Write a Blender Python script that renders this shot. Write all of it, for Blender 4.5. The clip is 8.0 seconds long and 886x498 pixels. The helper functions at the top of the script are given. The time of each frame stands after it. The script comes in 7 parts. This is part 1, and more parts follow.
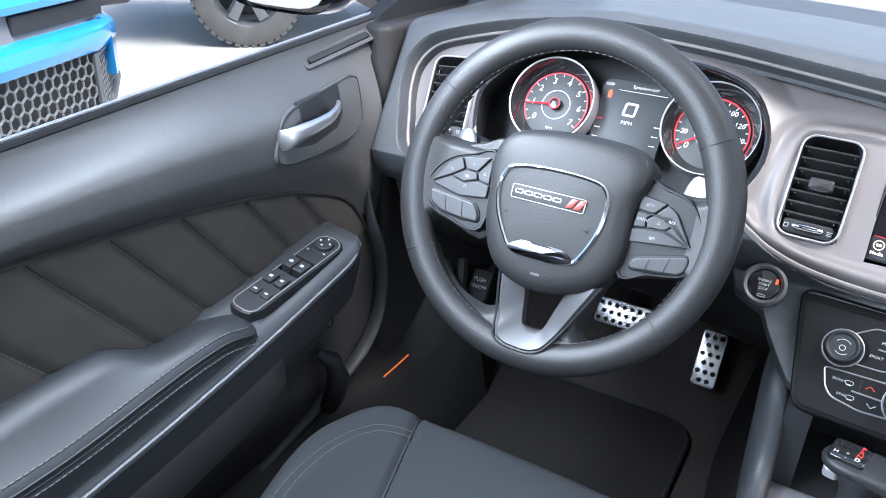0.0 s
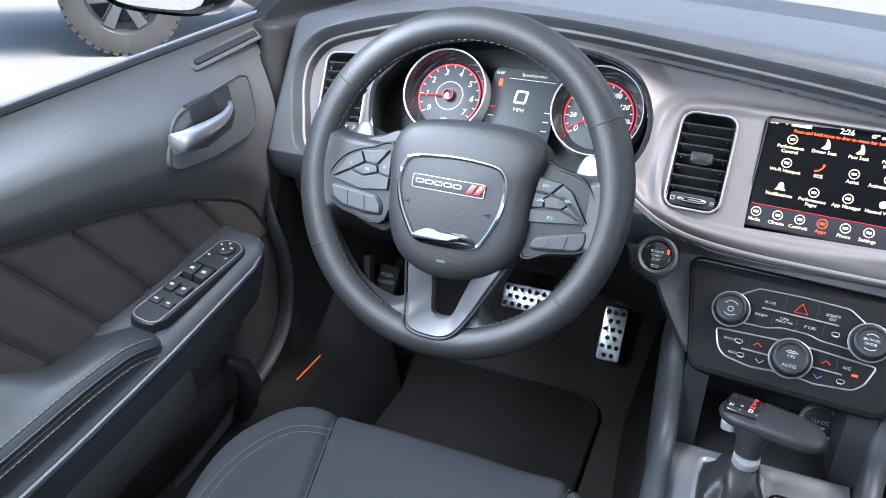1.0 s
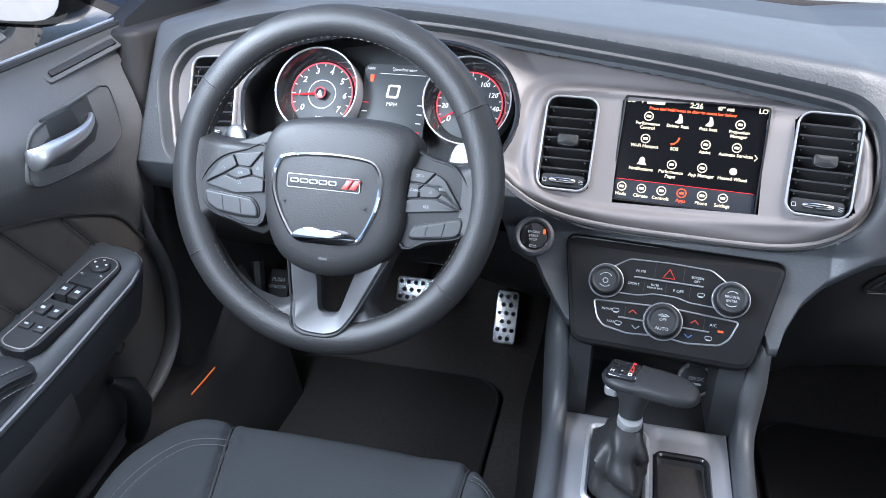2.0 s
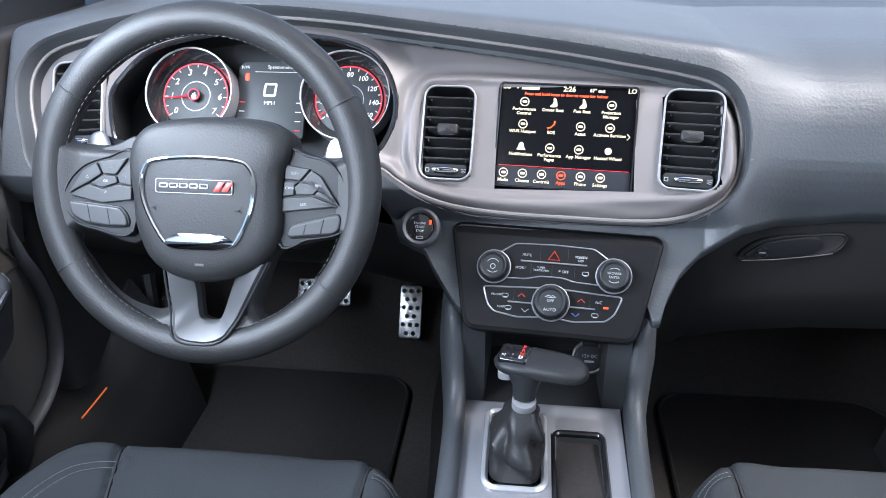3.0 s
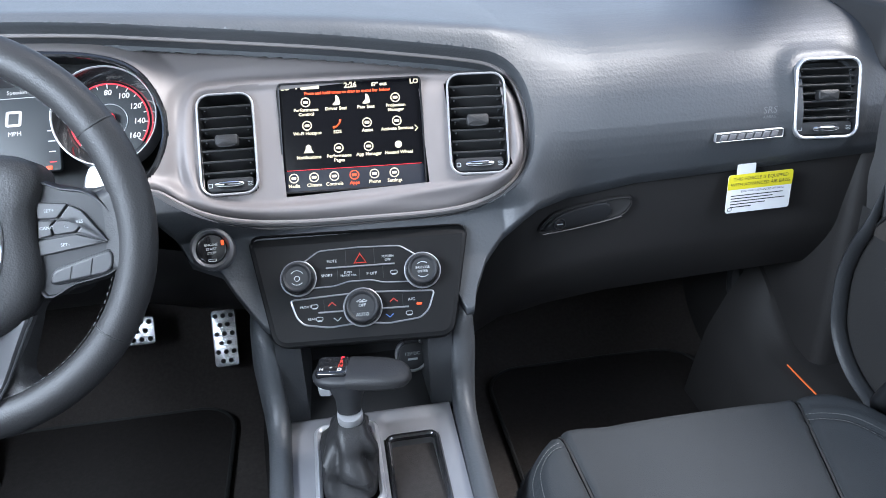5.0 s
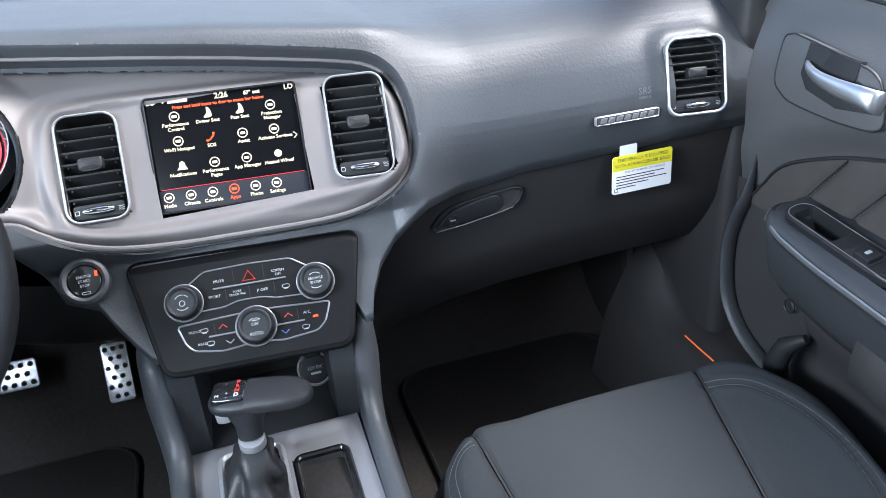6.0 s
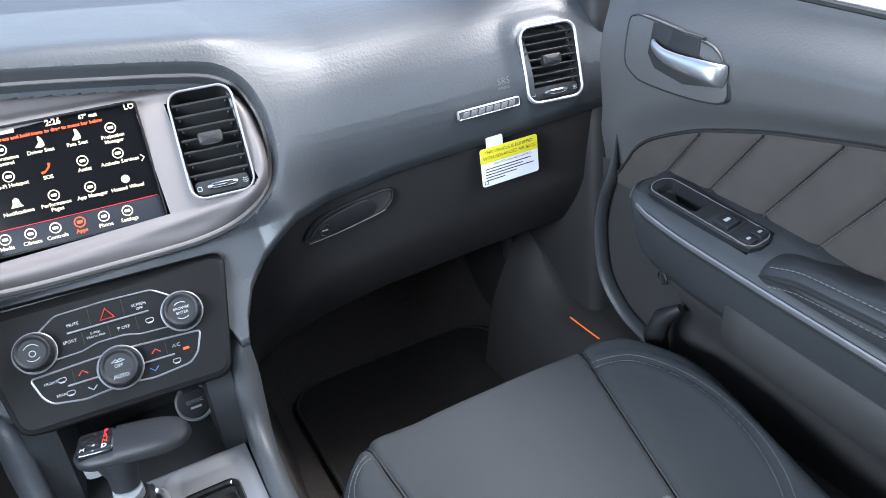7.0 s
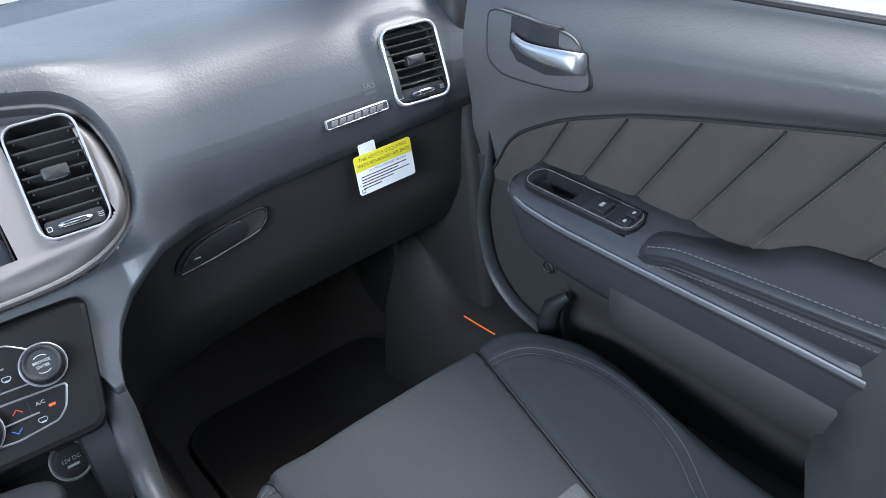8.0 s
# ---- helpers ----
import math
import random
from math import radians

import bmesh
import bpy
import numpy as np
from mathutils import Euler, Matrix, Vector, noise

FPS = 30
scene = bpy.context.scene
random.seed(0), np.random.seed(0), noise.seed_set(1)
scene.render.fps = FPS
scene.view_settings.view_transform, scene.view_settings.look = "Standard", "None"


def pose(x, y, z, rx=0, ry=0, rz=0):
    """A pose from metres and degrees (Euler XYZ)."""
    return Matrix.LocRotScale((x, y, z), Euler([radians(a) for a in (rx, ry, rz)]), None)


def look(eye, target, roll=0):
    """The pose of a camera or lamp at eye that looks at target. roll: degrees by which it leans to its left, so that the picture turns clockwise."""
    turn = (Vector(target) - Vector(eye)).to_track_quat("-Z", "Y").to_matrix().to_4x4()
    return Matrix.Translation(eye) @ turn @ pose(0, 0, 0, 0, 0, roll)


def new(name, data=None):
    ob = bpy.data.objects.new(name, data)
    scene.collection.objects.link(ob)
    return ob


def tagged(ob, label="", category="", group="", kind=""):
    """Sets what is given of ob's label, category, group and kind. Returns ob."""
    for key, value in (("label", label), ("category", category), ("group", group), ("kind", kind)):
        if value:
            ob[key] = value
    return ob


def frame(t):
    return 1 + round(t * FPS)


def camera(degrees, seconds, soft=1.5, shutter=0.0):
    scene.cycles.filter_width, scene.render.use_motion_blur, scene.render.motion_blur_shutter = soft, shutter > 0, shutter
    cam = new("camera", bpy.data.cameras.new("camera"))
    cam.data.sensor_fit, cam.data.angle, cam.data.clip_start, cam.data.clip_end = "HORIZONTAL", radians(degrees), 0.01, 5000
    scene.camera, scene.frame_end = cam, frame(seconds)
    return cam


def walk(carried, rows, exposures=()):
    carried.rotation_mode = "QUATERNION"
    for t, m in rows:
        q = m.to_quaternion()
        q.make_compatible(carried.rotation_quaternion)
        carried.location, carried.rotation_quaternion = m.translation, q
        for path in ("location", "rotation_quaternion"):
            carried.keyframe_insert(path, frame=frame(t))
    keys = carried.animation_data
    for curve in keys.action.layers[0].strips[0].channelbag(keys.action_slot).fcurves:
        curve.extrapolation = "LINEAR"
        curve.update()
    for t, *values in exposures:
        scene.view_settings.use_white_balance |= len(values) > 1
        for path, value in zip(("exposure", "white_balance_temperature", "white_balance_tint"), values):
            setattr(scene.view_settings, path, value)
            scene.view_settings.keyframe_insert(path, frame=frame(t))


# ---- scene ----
cam = camera(61.0, 8.0, soft=0.8)
PATH = [
    (0.0, (-0.118, -0.888, 1.261), (-1.001, 0.667, 0.366), 2.3),
    (0.5, (-0.116, -0.891, 1.261), (-0.895, 0.718, 0.365), 1.9),
    (1.0, (-0.114, -0.898, 1.255), (-0.77, 0.77, 0.368), 1.8),
    (1.5, (-0.106, -0.904, 1.256), (-0.63, 0.812, 0.371), 1.3),
    (3.0, (-0.049, -0.892, 1.246), (-0.249, 0.889, 0.356), -0.4),
    (3.5, (-0.041, -0.884, 1.243), (-0.122, 0.905, 0.353), -0.5),
    (4.0, (-0.035, -0.873, 1.241), (-0.004, 0.915, 0.344), -0.9),
    (4.5, (-0.032, -0.863, 1.237), (0.118, 0.917, 0.338), -1.5),
    (6.0, (-0.005, -0.841, 1.227), (0.498, 0.866, 0.313), -4.2),
    (6.5, (0.005, -0.83, 1.224), (0.641, 0.823, 0.294), -5.1),
    (7.0, (0.021, -0.826, 1.222), (0.787, 0.764, 0.281), -6.2),
    (7.5, (0.033, -0.82, 1.22), (0.928, 0.694, 0.268), -7.2),
    (8.0, (0.042, -0.813, 1.216), (1.046, 0.623, 0.25), -8.1),
]
walk(cam, [(t, look(eye, target, roll)) for t, eye, target, roll in PATH],
     exposures=[(0.0, 1.66, 5880, 12), (1.5, 1.42, 5850, 13), (3.5, 1.39, 5850, 13), (6.0, 1.44, 5850, 11), (7.0, 1.65, 5850, 11), (7.5, 1.68, 5850, 10), (8.0, 1.36, 5820, 9)])

# ---- light ----
world = bpy.data.worlds.new("sky")
scene.world = world
world.use_nodes = True
wn = world.node_tree.nodes
sky = wn.new("ShaderNodeTexSky")
sky.sky_type = "NISHITA"
sky.sun_disc = False
sky.sun_elevation = radians(58)
sky.sun_rotation = radians(100)
sky.air_density, sky.dust_density = 1.2, 3.0
world.node_tree.links.new(sky.outputs[0], wn["Background"].inputs[0])
wn["Background"].inputs[1].default_value = 0.15
sun_data = bpy.data.lights.new("sun", "SUN")
sun_data.energy, sun_data.angle, sun_data.color = 3.0, radians(25), (1.0, 0.95, 0.88)
sun = new("sun", sun_data)
sun.rotation_euler = (radians(32), 0, radians(80))


def window_light(eye, target, w, h, watts):
    """Sky light that comes in through a window."""
    d = bpy.data.lights.new("window_light", "AREA")
    d.shape, d.size, d.size_y, d.energy, d.color = "RECTANGLE", w, h, watts, (0.86, 0.94, 1.0)
    ob = new("window_light", d)
    ob.matrix_world = look(eye, target)


for side in (-1, 1):
    window_light((side * 0.66, -0.60, 1.29), (side * -0.70, -0.45, 0.80), 0.80, 0.16, 10.0 if side < 0 else 0.7)
    window_light((side * 0.70, -0.86, 1.21), (side * -0.7, -0.45, 0.92), 0.36, 0.26, 0.8)
    window_light((side * 0.68, -1.58, 1.20), (0, -1.2, 0.9), 0.60, 0.28, 0.6)
window_light((0, -2.2, 1.22), (0, -0.5, 0.85), 1.0, 0.30, 0.6)
window_light((0, 0.26, 1.19), (0, -0.30, 0.86), 1.05, 0.30, 0.3)

# ---- materials ----
def material(name, color, rough=0.5, metal=0.0, grain=0.0, grain_scale=700, vary=0.12, vary_scale=14, coat=0.0, spec=0.5, rough_vary=0.06, weave=0):
    """Principled surface: broad tone variation, fine grain in colour, roughness and relief."""
    m = bpy.data.materials.new(name)
    m.use_nodes = True
    n, l = m.node_tree.nodes, m.node_tree.links
    b = n["Principled BSDF"]
    geo = n.new("ShaderNodeNewGeometry")
    big = n.new("ShaderNodeTexNoise")
    big.inputs["Scale"].default_value, big.inputs["Detail"].default_value = vary_scale, 5
    l.new(geo.outputs["Position"], big.inputs["Vector"])
    fine = n.new("ShaderNodeTexNoise")
    fine.inputs["Scale"].default_value, fine.inputs["Detail"].default_value = grain_scale, 3
    l.new(geo.outputs["Position"], fine.inputs["Vector"])
    mix = n.new("ShaderNodeMix")
    mix.data_type = "RGBA"
    low = [c * (1 - vary) for c in color]
    high = [min(1, c * (1 + vary)) for c in color]
    mix.inputs["A"].default_value, mix.inputs["B"].default_value = (*low, 1), (*high, 1)
    l.new(big.outputs["Fac"], mix.inputs["Factor"])
    l.new(mix.outputs["Result"], b.inputs["Base Color"])
    mr = n.new("ShaderNodeMapRange")
    mr.inputs["To Min"].default_value, mr.inputs["To Max"].default_value = max(0.02, rough - rough_vary), min(1, rough + rough_vary)
    l.new(big.outputs["Fac"], mr.inputs["Value"])
    l.new(mr.outputs["Result"], b.inputs["Roughness"])
    b.inputs["Metallic"].default_value = metal
    b.inputs["Specular IOR Level"].default_value = spec
    b.inputs["Coat Weight"].default_value = coat
    b.inputs["Coat Roughness"].default_value = 0.08
    if grain:
        bump = n.new("ShaderNodeBump")
        bump.inputs["Strength"].default_value = grain
        bump.inputs["Distance"].default_value = 0.00025
        source = fine.outputs["Fac"]
        if weave:
            w = n.new("ShaderNodeTexWave")
            w.inputs["Scale"].default_value = weave
            w.inputs["Distortion"].default_value = 1.5
            l.new(geo.outputs["Position"], w.inputs["Vector"])
            add = n.new("ShaderNodeMath")
            l.new(w.outputs["Fac"], add.inputs[0])
            l.new(fine.outputs["Fac"], add.inputs[1])
            source = add.outputs[0]
        elif grain > 0.25:
            v = n.new("ShaderNodeTexVoronoi")
            v.inputs["Scale"].default_value = grain_scale * 0.6
            l.new(geo.outputs["Position"], v.inputs["Vector"])
            add = n.new("ShaderNodeMath")
            l.new(v.outputs["Distance"], add.inputs[0])
            l.new(fine.outputs["Fac"], add.inputs[1])
            source = add.outputs[0]
        l.new(source, bump.inputs["Height"])
        l.new(bump.outputs["Normal"], b.inputs["Normal"])
    return m


def glow(name, color, strength):
    m = bpy.data.materials.new(name)
    m.use_nodes = True
    b = m.node_tree.nodes["Principled BSDF"]
    b.inputs["Base Color"].default_value = (*[c * 0.3 for c in color], 1)
    b.inputs["Emission Color"].default_value = (*color, 1)
    b.inputs["Emission Strength"].default_value = strength
    return m


def clear_glass(name, tint=(0.80, 0.83, 0.83), gloss=0.03):
    m = bpy.data.materials.new(name)
    m.use_nodes = True
    n, l = m.node_tree.nodes, m.node_tree.links
    n.remove(n["Principled BSDF"])
    t, g, mix = n.new("ShaderNodeBsdfTransparent"), n.new("ShaderNodeBsdfGlossy"), n.new("ShaderNodeMixShader")
    t.inputs[0].default_value = (*tint, 1)
    g.inputs["Roughness"].default_value = 0.02
    f = n.new("ShaderNodeLayerWeight")
    f.inputs["Blend"].default_value = 0.5
    p = n.new("ShaderNodeMath")
    p.operation = "POWER"
    p.inputs[1].default_value = 5.0
    a = n.new("ShaderNodeMath")
    a.operation = "MULTIPLY_ADD"
    a.inputs[1].default_value, a.inputs[2].default_value = 0.7, gloss
    l.new(f.outputs["Facing"], p.inputs[0])
    l.new(p.outputs[0], a.inputs[0])
    l.new(a.outputs[0], mix.inputs[0])
    l.new(t.outputs[0], mix.inputs[1])
    l.new(g.outputs[0], mix.inputs[2])
    l.new(mix.outputs[0], n["Material Output"].inputs[0])
    return m


PAD = material("soft_dash_skin", (0.049, 0.0525, 0.057), 0.47, grain=0.75, grain_scale=420)
DOORSKIN = material("door_skin", (0.080, 0.079, 0.079), 0.46, grain=0.7, grain_scale=420)
BLACKLID = material("black_lower_plastic", (0.026, 0.0245, 0.024), 0.55, grain=0.3, grain_scale=500, spec=0.3)
PLASTIC = material("black_plastic", (0.017, 0.0175, 0.019), 0.52, grain=0.2, grain_scale=900, spec=0.35)
DARK = material("dark_recess_plastic", (0.016, 0.016, 0.0165), 0.6, grain=0.15, grain_scale=900)
SATIN = material("satin_grey_paint", (0.168, 0.152, 0.148), 0.54, metal=0.2, grain=0.04, grain_scale=2500, vary=0.05)
SILVER = material("satin_silver_trim", (0.50, 0.50, 0.51), 0.36, metal=0.65, vary=0.05)
LIGHTSATIN = material("light_satin_paint", (0.215, 0.212, 0.222), 0.40, metal=0.3, grain=0.05, grain_scale=2500, vary=0.04)
DARKSATIN = material("dark_satin_metal", (0.088, 0.088, 0.092), 0.42, metal=0.35, grain=0.05, grain_scale=2500, vary=0.05)
MARK = material("dim_marking", (0.34, 0.36, 0.37), 0.6)
CHROME = material("chrome", (0.86, 0.86, 0.88), 0.07, metal=1.0, vary=0.02, rough_vary=0.02)
GLOSS = material("gloss_black", (0.012, 0.012, 0.013), 0.12, coat=0.6, vary=0.05, rough_vary=0.03)
LEATHER = material("black_leather", (0.0185, 0.0182, 0.0187), 0.50, grain=0.55, grain_scale=800, spec=0.38)
ARMVINYL = material("soft_armrest_vinyl", (0.027, 0.0285, 0.031), 0.44, grain=0.25, grain_scale=900, spec=0.42)
LOWER = material("charcoal_door_plastic", (0.036, 0.035, 0.0345), 0.6, grain=0.35, grain_scale=600, spec=0.3)
ARMBODY = material("armrest_moulding", (0.037, 0.039, 0.042), 0.5, grain=0.5, grain_scale=520)
TUNNEL = material("tunnel_carpet", (0.030, 0.027, 0.0255), 0.98, grain=0.9, grain_scale=900, spec=0.1, vary=0.3, vary_scale=160)
CLOTH = material("charcoal_seat_cloth", (0.027, 0.0295, 0.032), 0.88, grain=0.8, grain_scale=1100, spec=0.2)
BOLSTER = material("charcoal_bolster_cloth", (0.046, 0.0455, 0.045), 0.75, grain=0.6, grain_scale=1500, spec=0.35)
SUEDE = material("brown_grey_suede", (0.062, 0.0555, 0.0505), 0.9, grain=0.35, grain_scale=1500, vary=0.2, vary_scale=30, spec=0.2)
CARPET = material("black_carpet", (0.052, 0.046, 0.043), 0.98, grain=0.9, grain_scale=900, spec=0.1, vary=0.35, vary_scale=160)
RUBBER = material("black_rubber", (0.014, 0.014, 0.014), 0.7, grain=0.3, grain_scale=300)
THREAD = material("grey_thread", (0.13, 0.13, 0.128), 0.8)
DARKTHREAD = material("dark_grey_thread", (0.075, 0.075, 0.075), 0.8)
LINER = material("headliner_cloth", (0.42, 0.41, 0.39), 0.95, grain=0.4, grain_scale=1200)
CREAM = material("switch_marking", (0.40, 0.415, 0.42), 0.6)
STRIPMETAL = material("dull_satin_strip", (0.30, 0.30, 0.31), 0.40, metal=0.7, vary=0.05)
DUSTY = material("dusty_tyre_rubber", (0.080, 0.077, 0.073), 0.85, grain=0.4, grain_scale=60, vary=0.4, vary_scale=9)
STEEL = material("brushed_pedal_steel", (0.62, 0.62, 0.62), 0.25, metal=1.0, grain=0.1, grain_scale=500)
HANDLE = material("satin_handle_metal", (0.58, 0.58, 0.59), 0.34, metal=0.95, vary=0.04)
FASCIA = material("black_fascia", (0.0055, 0.0055, 0.0058), 0.55, grain=0.12, grain_scale=1500, spec=0.18)
SLAT = material("vent_slat_plastic", (0.040, 0.040, 0.041), 0.45, vary=0.05)
KEYGREY = material("grey_key_plastic", (0.030, 0.031, 0.033), 0.5, vary=0.05)
PATCH = material("grey_woven_cloth", (0.075, 0.078, 0.081), 0.9, grain=1.0, grain_scale=600, vary=0.5, vary_scale=420, spec=0.2)
GLASS = clear_glass("window_glass")


# ---- mesh helpers ----
def thing(name, at, label, category, group=""):
    ob = new(name)
    ob.matrix_basis = Matrix.Translation(at)
    ob.empty_display_size = 0.05
    return tagged(ob, label, category, group)


def part(name, bm, mat, parent=None, label="", m=None, sharp=38, flat=False):
    """Links a bmesh as one mesh object under a thing or a part."""
    if m is not None:
        bm.transform(m)
    bmesh.ops.recalc_face_normals(bm, faces=bm.faces)
    me = bpy.data.meshes.new(name)
    bm.to_mesh(me)
    bm.free()
    me.materials.append(mat)
    if not flat and len(me.polygons):
        me.polygons.foreach_set("use_smooth", [True] * len(me.polygons))
        me.set_sharp_from_angle(angle=radians(sharp))
    ob = new(name, me)
    if parent is not None:
        ob.parent = parent
        if parent.type == "EMPTY":
            ob.matrix_parent_inverse = parent.matrix_basis.inverted()
    return tagged(ob, label)


def plane_at(origin, lean, turn=0.0):
    """Local u to the right, v up along a face that leans back by so many degrees, h out of it towards the cabin."""
    a = radians(lean)
    m = Matrix(((1, 0, 0, 0), (0, math.sin(a), -math.cos(a), 0), (0, math.cos(a), math.sin(a), 0), (0, 0, 0, 1)))
    return Matrix.Translation(origin) @ Matrix.Rotation(radians(turn), 4, "Z") @ m


def spline(pts, n=6, closed=True):
    """Points along a smooth curve through pts."""
    out, k = [], len(pts)
    pts = [Vector(p) for p in pts]
    for i in range(k if closed else k - 1):
        p0 = pts[(i - 1) % k] if closed or i else pts[0]
        p1, p2 = pts[i], pts[(i + 1) % k]
        p3 = pts[(i + 2) % k] if closed or i + 2 < k else pts[-1]
        for j in range(n):
            t = j / n
            out.append(0.5 * ((2 * p1) + (p2 - p0) * t + (2 * p0 - 5 * p1 + 4 * p2 - p3) * t * t + (3 * p1 - p0 - 3 * p2 + p3) * t ** 3))
    if not closed:
        out.append(pts[-1])
    return out


def rounded(w, h, r, c=(0, 0), n=5):
    """Corner-rounded rectangle, counter-clockwise; r: one radius or four (from the upper right on)."""
    rs = r if isinstance(r, tuple) else (r,) * 4
    out = []
    for q, (sx, sy) in enumerate(((1, 1), (-1, 1), (-1, -1), (1, -1))):
        rr = max(rs[q], 1e-5)
        cx, cy = c[0] + sx * (w / 2 - rr), c[1] + sy * (h / 2 - rr)
        for i in range(n + 1):
            a = math.pi / 2 * (q + i / n)
            out.append(Vector((cx + rr * math.cos(a), cy + rr * math.sin(a))))
    return out


def circle(r, c=(0, 0), n=40):
    return [Vector((c[0] + r * math.cos(2 * math.pi * i / n), c[1] + r * math.sin(2 * math.pi * i / n))) for i in range(n)]


def offset(loop, d):
    """The loop moved inwards by d (counter-clockwise loops)."""
    out, k = [], len(loop)
    for i in range(k):
        a, b, c = loop[i - 1], loop[i], loop[(i + 1) % k]
        e1, e2 = (b - a), (c - b)
        n1, n2 = Vector((-e1.y, e1.x)), Vector((-e2.y, e2.x))
        if n1.length < 1e-9:
            n1 = n2
        if n2.length < 1e-9:
            n2 = n1
        n = (n1.normalized() + n2.normalized())
        n = n.normalized() if n.length > 1e-6 else n1.normalized()
        out.append(b + n * d)
    return out


def loft(rings, bm=None, closed=True, cap0=False, cap1=False):
    bm = bm or bmesh.new()
    rows = [[bm.verts.new(Vector(p).to_3d() if len(p) == 2 else p) for p in ring] for ring in rings]
    for a, b in zip(rows, rows[1:]):
        k = len(a)
        for i in range(k if closed else k - 1):
            j = (i + 1) % k
            bm.faces.new((a[i], a[j], b[j], b[i]))
    if cap0:
        bm.faces.new(rows[0][::-1])
    if cap1:
        bm.faces.new(rows[-1])
    return bm


def at_h(loop, h):
    return [Vector((p[0], p[1], h)) for p in loop]


def slab(loop, h0, h1, bevel=0.001, bm=None, crown=0.0, steps=3):
    """A plate from h0 to h1 with a rounded upper edge; crown lifts its middle."""
    rings = [at_h(loop, h0), at_h(loop, h1 - bevel)]
    for i in range(1, steps + 1):
        a = math.pi / 2 * i / steps
        rings.append(at_h(offset(loop, bevel * (1 - math.cos(a))), h1 - bevel + bevel * math.sin(a)))
    if crown:
        c = sum((p for p in loop), Vector((0, 0))) / len(loop)
        for f in (0.8, 0.6, 0.4, 0.2):
            rings.append([Vector((c.x + (p.x - c.x) * f, c.y + (p.y - c.y) * f, h1 + crown * (1 - f * f))) for p in rings[steps + 1]])
    return loft(rings, bm, cap0=True, cap1=True)


def hoop(loop, width, h0, h1, bevel=0.0008, bm=None):
    """A closed frame: outer loop, with its inner edge width further in."""
    inner = offset(loop, width)
    rings = [at_h(loop, h0), at_h(loop, h1 - bevel), at_h(offset(loop, bevel), h1), at_h(offset(loop, width - bevel), h1), at_h(inner, h1 - bevel), at_h(inner, h0), at_h(loop, h0)]
    return loft(rings, bm)


def tube(pts, r, seg=8, closed=False, bm=None, flat=1.0, up=None):
    """A round bar along pts; flat squeezes it along its second axis; r may be one radius a point."""
    pts = [Vector(p) for p in pts]
    k = len(pts)
    rings, ref = [], Vector(up) if up else None
    for i, p in enumerate(pts):
        a = pts[i - 1] if closed or i else pts[0]
        b = pts[(i + 1) % k] if closed or i + 1 < k else pts[-1]
        t = (b - a).normalized()
        if ref is None:
            ref = Vector((0, 0, 1)) if abs(t.z) < 0.9 else Vector((1, 0, 0))
        x = (ref - t * ref.dot(t)).normalized()
        if not up:
            ref = x
        y = t.cross(x)
        rr = r[i] if isinstance(r, (list, tuple)) else r
        rings.append([p + x * rr * math.cos(2 * math.pi * q / seg) + y * rr * flat * math.sin(2 * math.pi * q / seg) for q in range(seg)])
    if closed:
        rings.append(rings[0])
        bm = loft(rings, bm)
        bmesh.ops.remove_doubles(bm, verts=bm.verts, dist=1e-6)
        return bm
    return loft(rings, bm, cap0=True, cap1=True)


def block(w, d, h, c=(0, 0, 0), bevel=0.002, bm=None):
    """Rounded box, c: the middle of its base."""
    return slab([Vector((p.x + c[0], p.y + c[1])) for p in rounded(w, d, min(bevel * 2, w / 2.1, d / 2.1), n=3)], c[2], c[2] + h, min(bevel, h / 2.1), bm)


def sheet(fn, nu, nv, bm=None, keep=None):
    """A grid of faces over fn(i / nu, j / nv)."""
    bm = bm or bmesh.new()
    vs = [[bm.verts.new(fn(i / nu, j / nv)) for j in range(nv + 1)] for i in range(nu + 1)]
    for i in range(nu):
        for j in range(nv):
            q = (vs[i][j], vs[i + 1][j], vs[i + 1][j + 1], vs[i][j + 1])
            if keep is None or keep((q[0].co + q[2].co) / 2):
                bm.faces.new(q)
    loose = [v for v in bm.verts if not v.link_faces]
    bmesh.ops.delete(bm, geom=loose, context="VERTS")
    return bm


def stitches(pts, length=0.0035, gap=0.0022, r=0.0005, bm=None):
    """Short threads one after another along pts."""
    bm = bm or bmesh.new()
    pts = [Vector(p) for p in pts]
    at, on = 0.0, []
    for a, b in zip(pts, pts[1:]):
        d = (b - a).length
        s = -at
        while s < d:
            if s >= 0:
                on.append((a + (b - a) * (s / d), (b - a).normalized()))
            s += length + gap
        at = d - (s - length - gap)
    for p, t in on:
        tube([p, p + t * length * 0.5, p + t * length], [r * 0.6, r, r * 0.6], 5, bm=bm)
    return bm


def table(x, rows):
    """Smooth value at x from (x, value) rows."""
    if x <= rows[0][0]:
        return rows[0][1]
    for (a, va), (b, vb) in zip(rows, rows[1:]):
        if x <= b:
            t = (x - a) / (b - a)
            return va + (vb - va) * t
    return rows[-1][1]


def ease(x, a, b):
    t = min(1, max(0, (x - a) / (b - a)))
    return t * t * (3 - 2 * t)


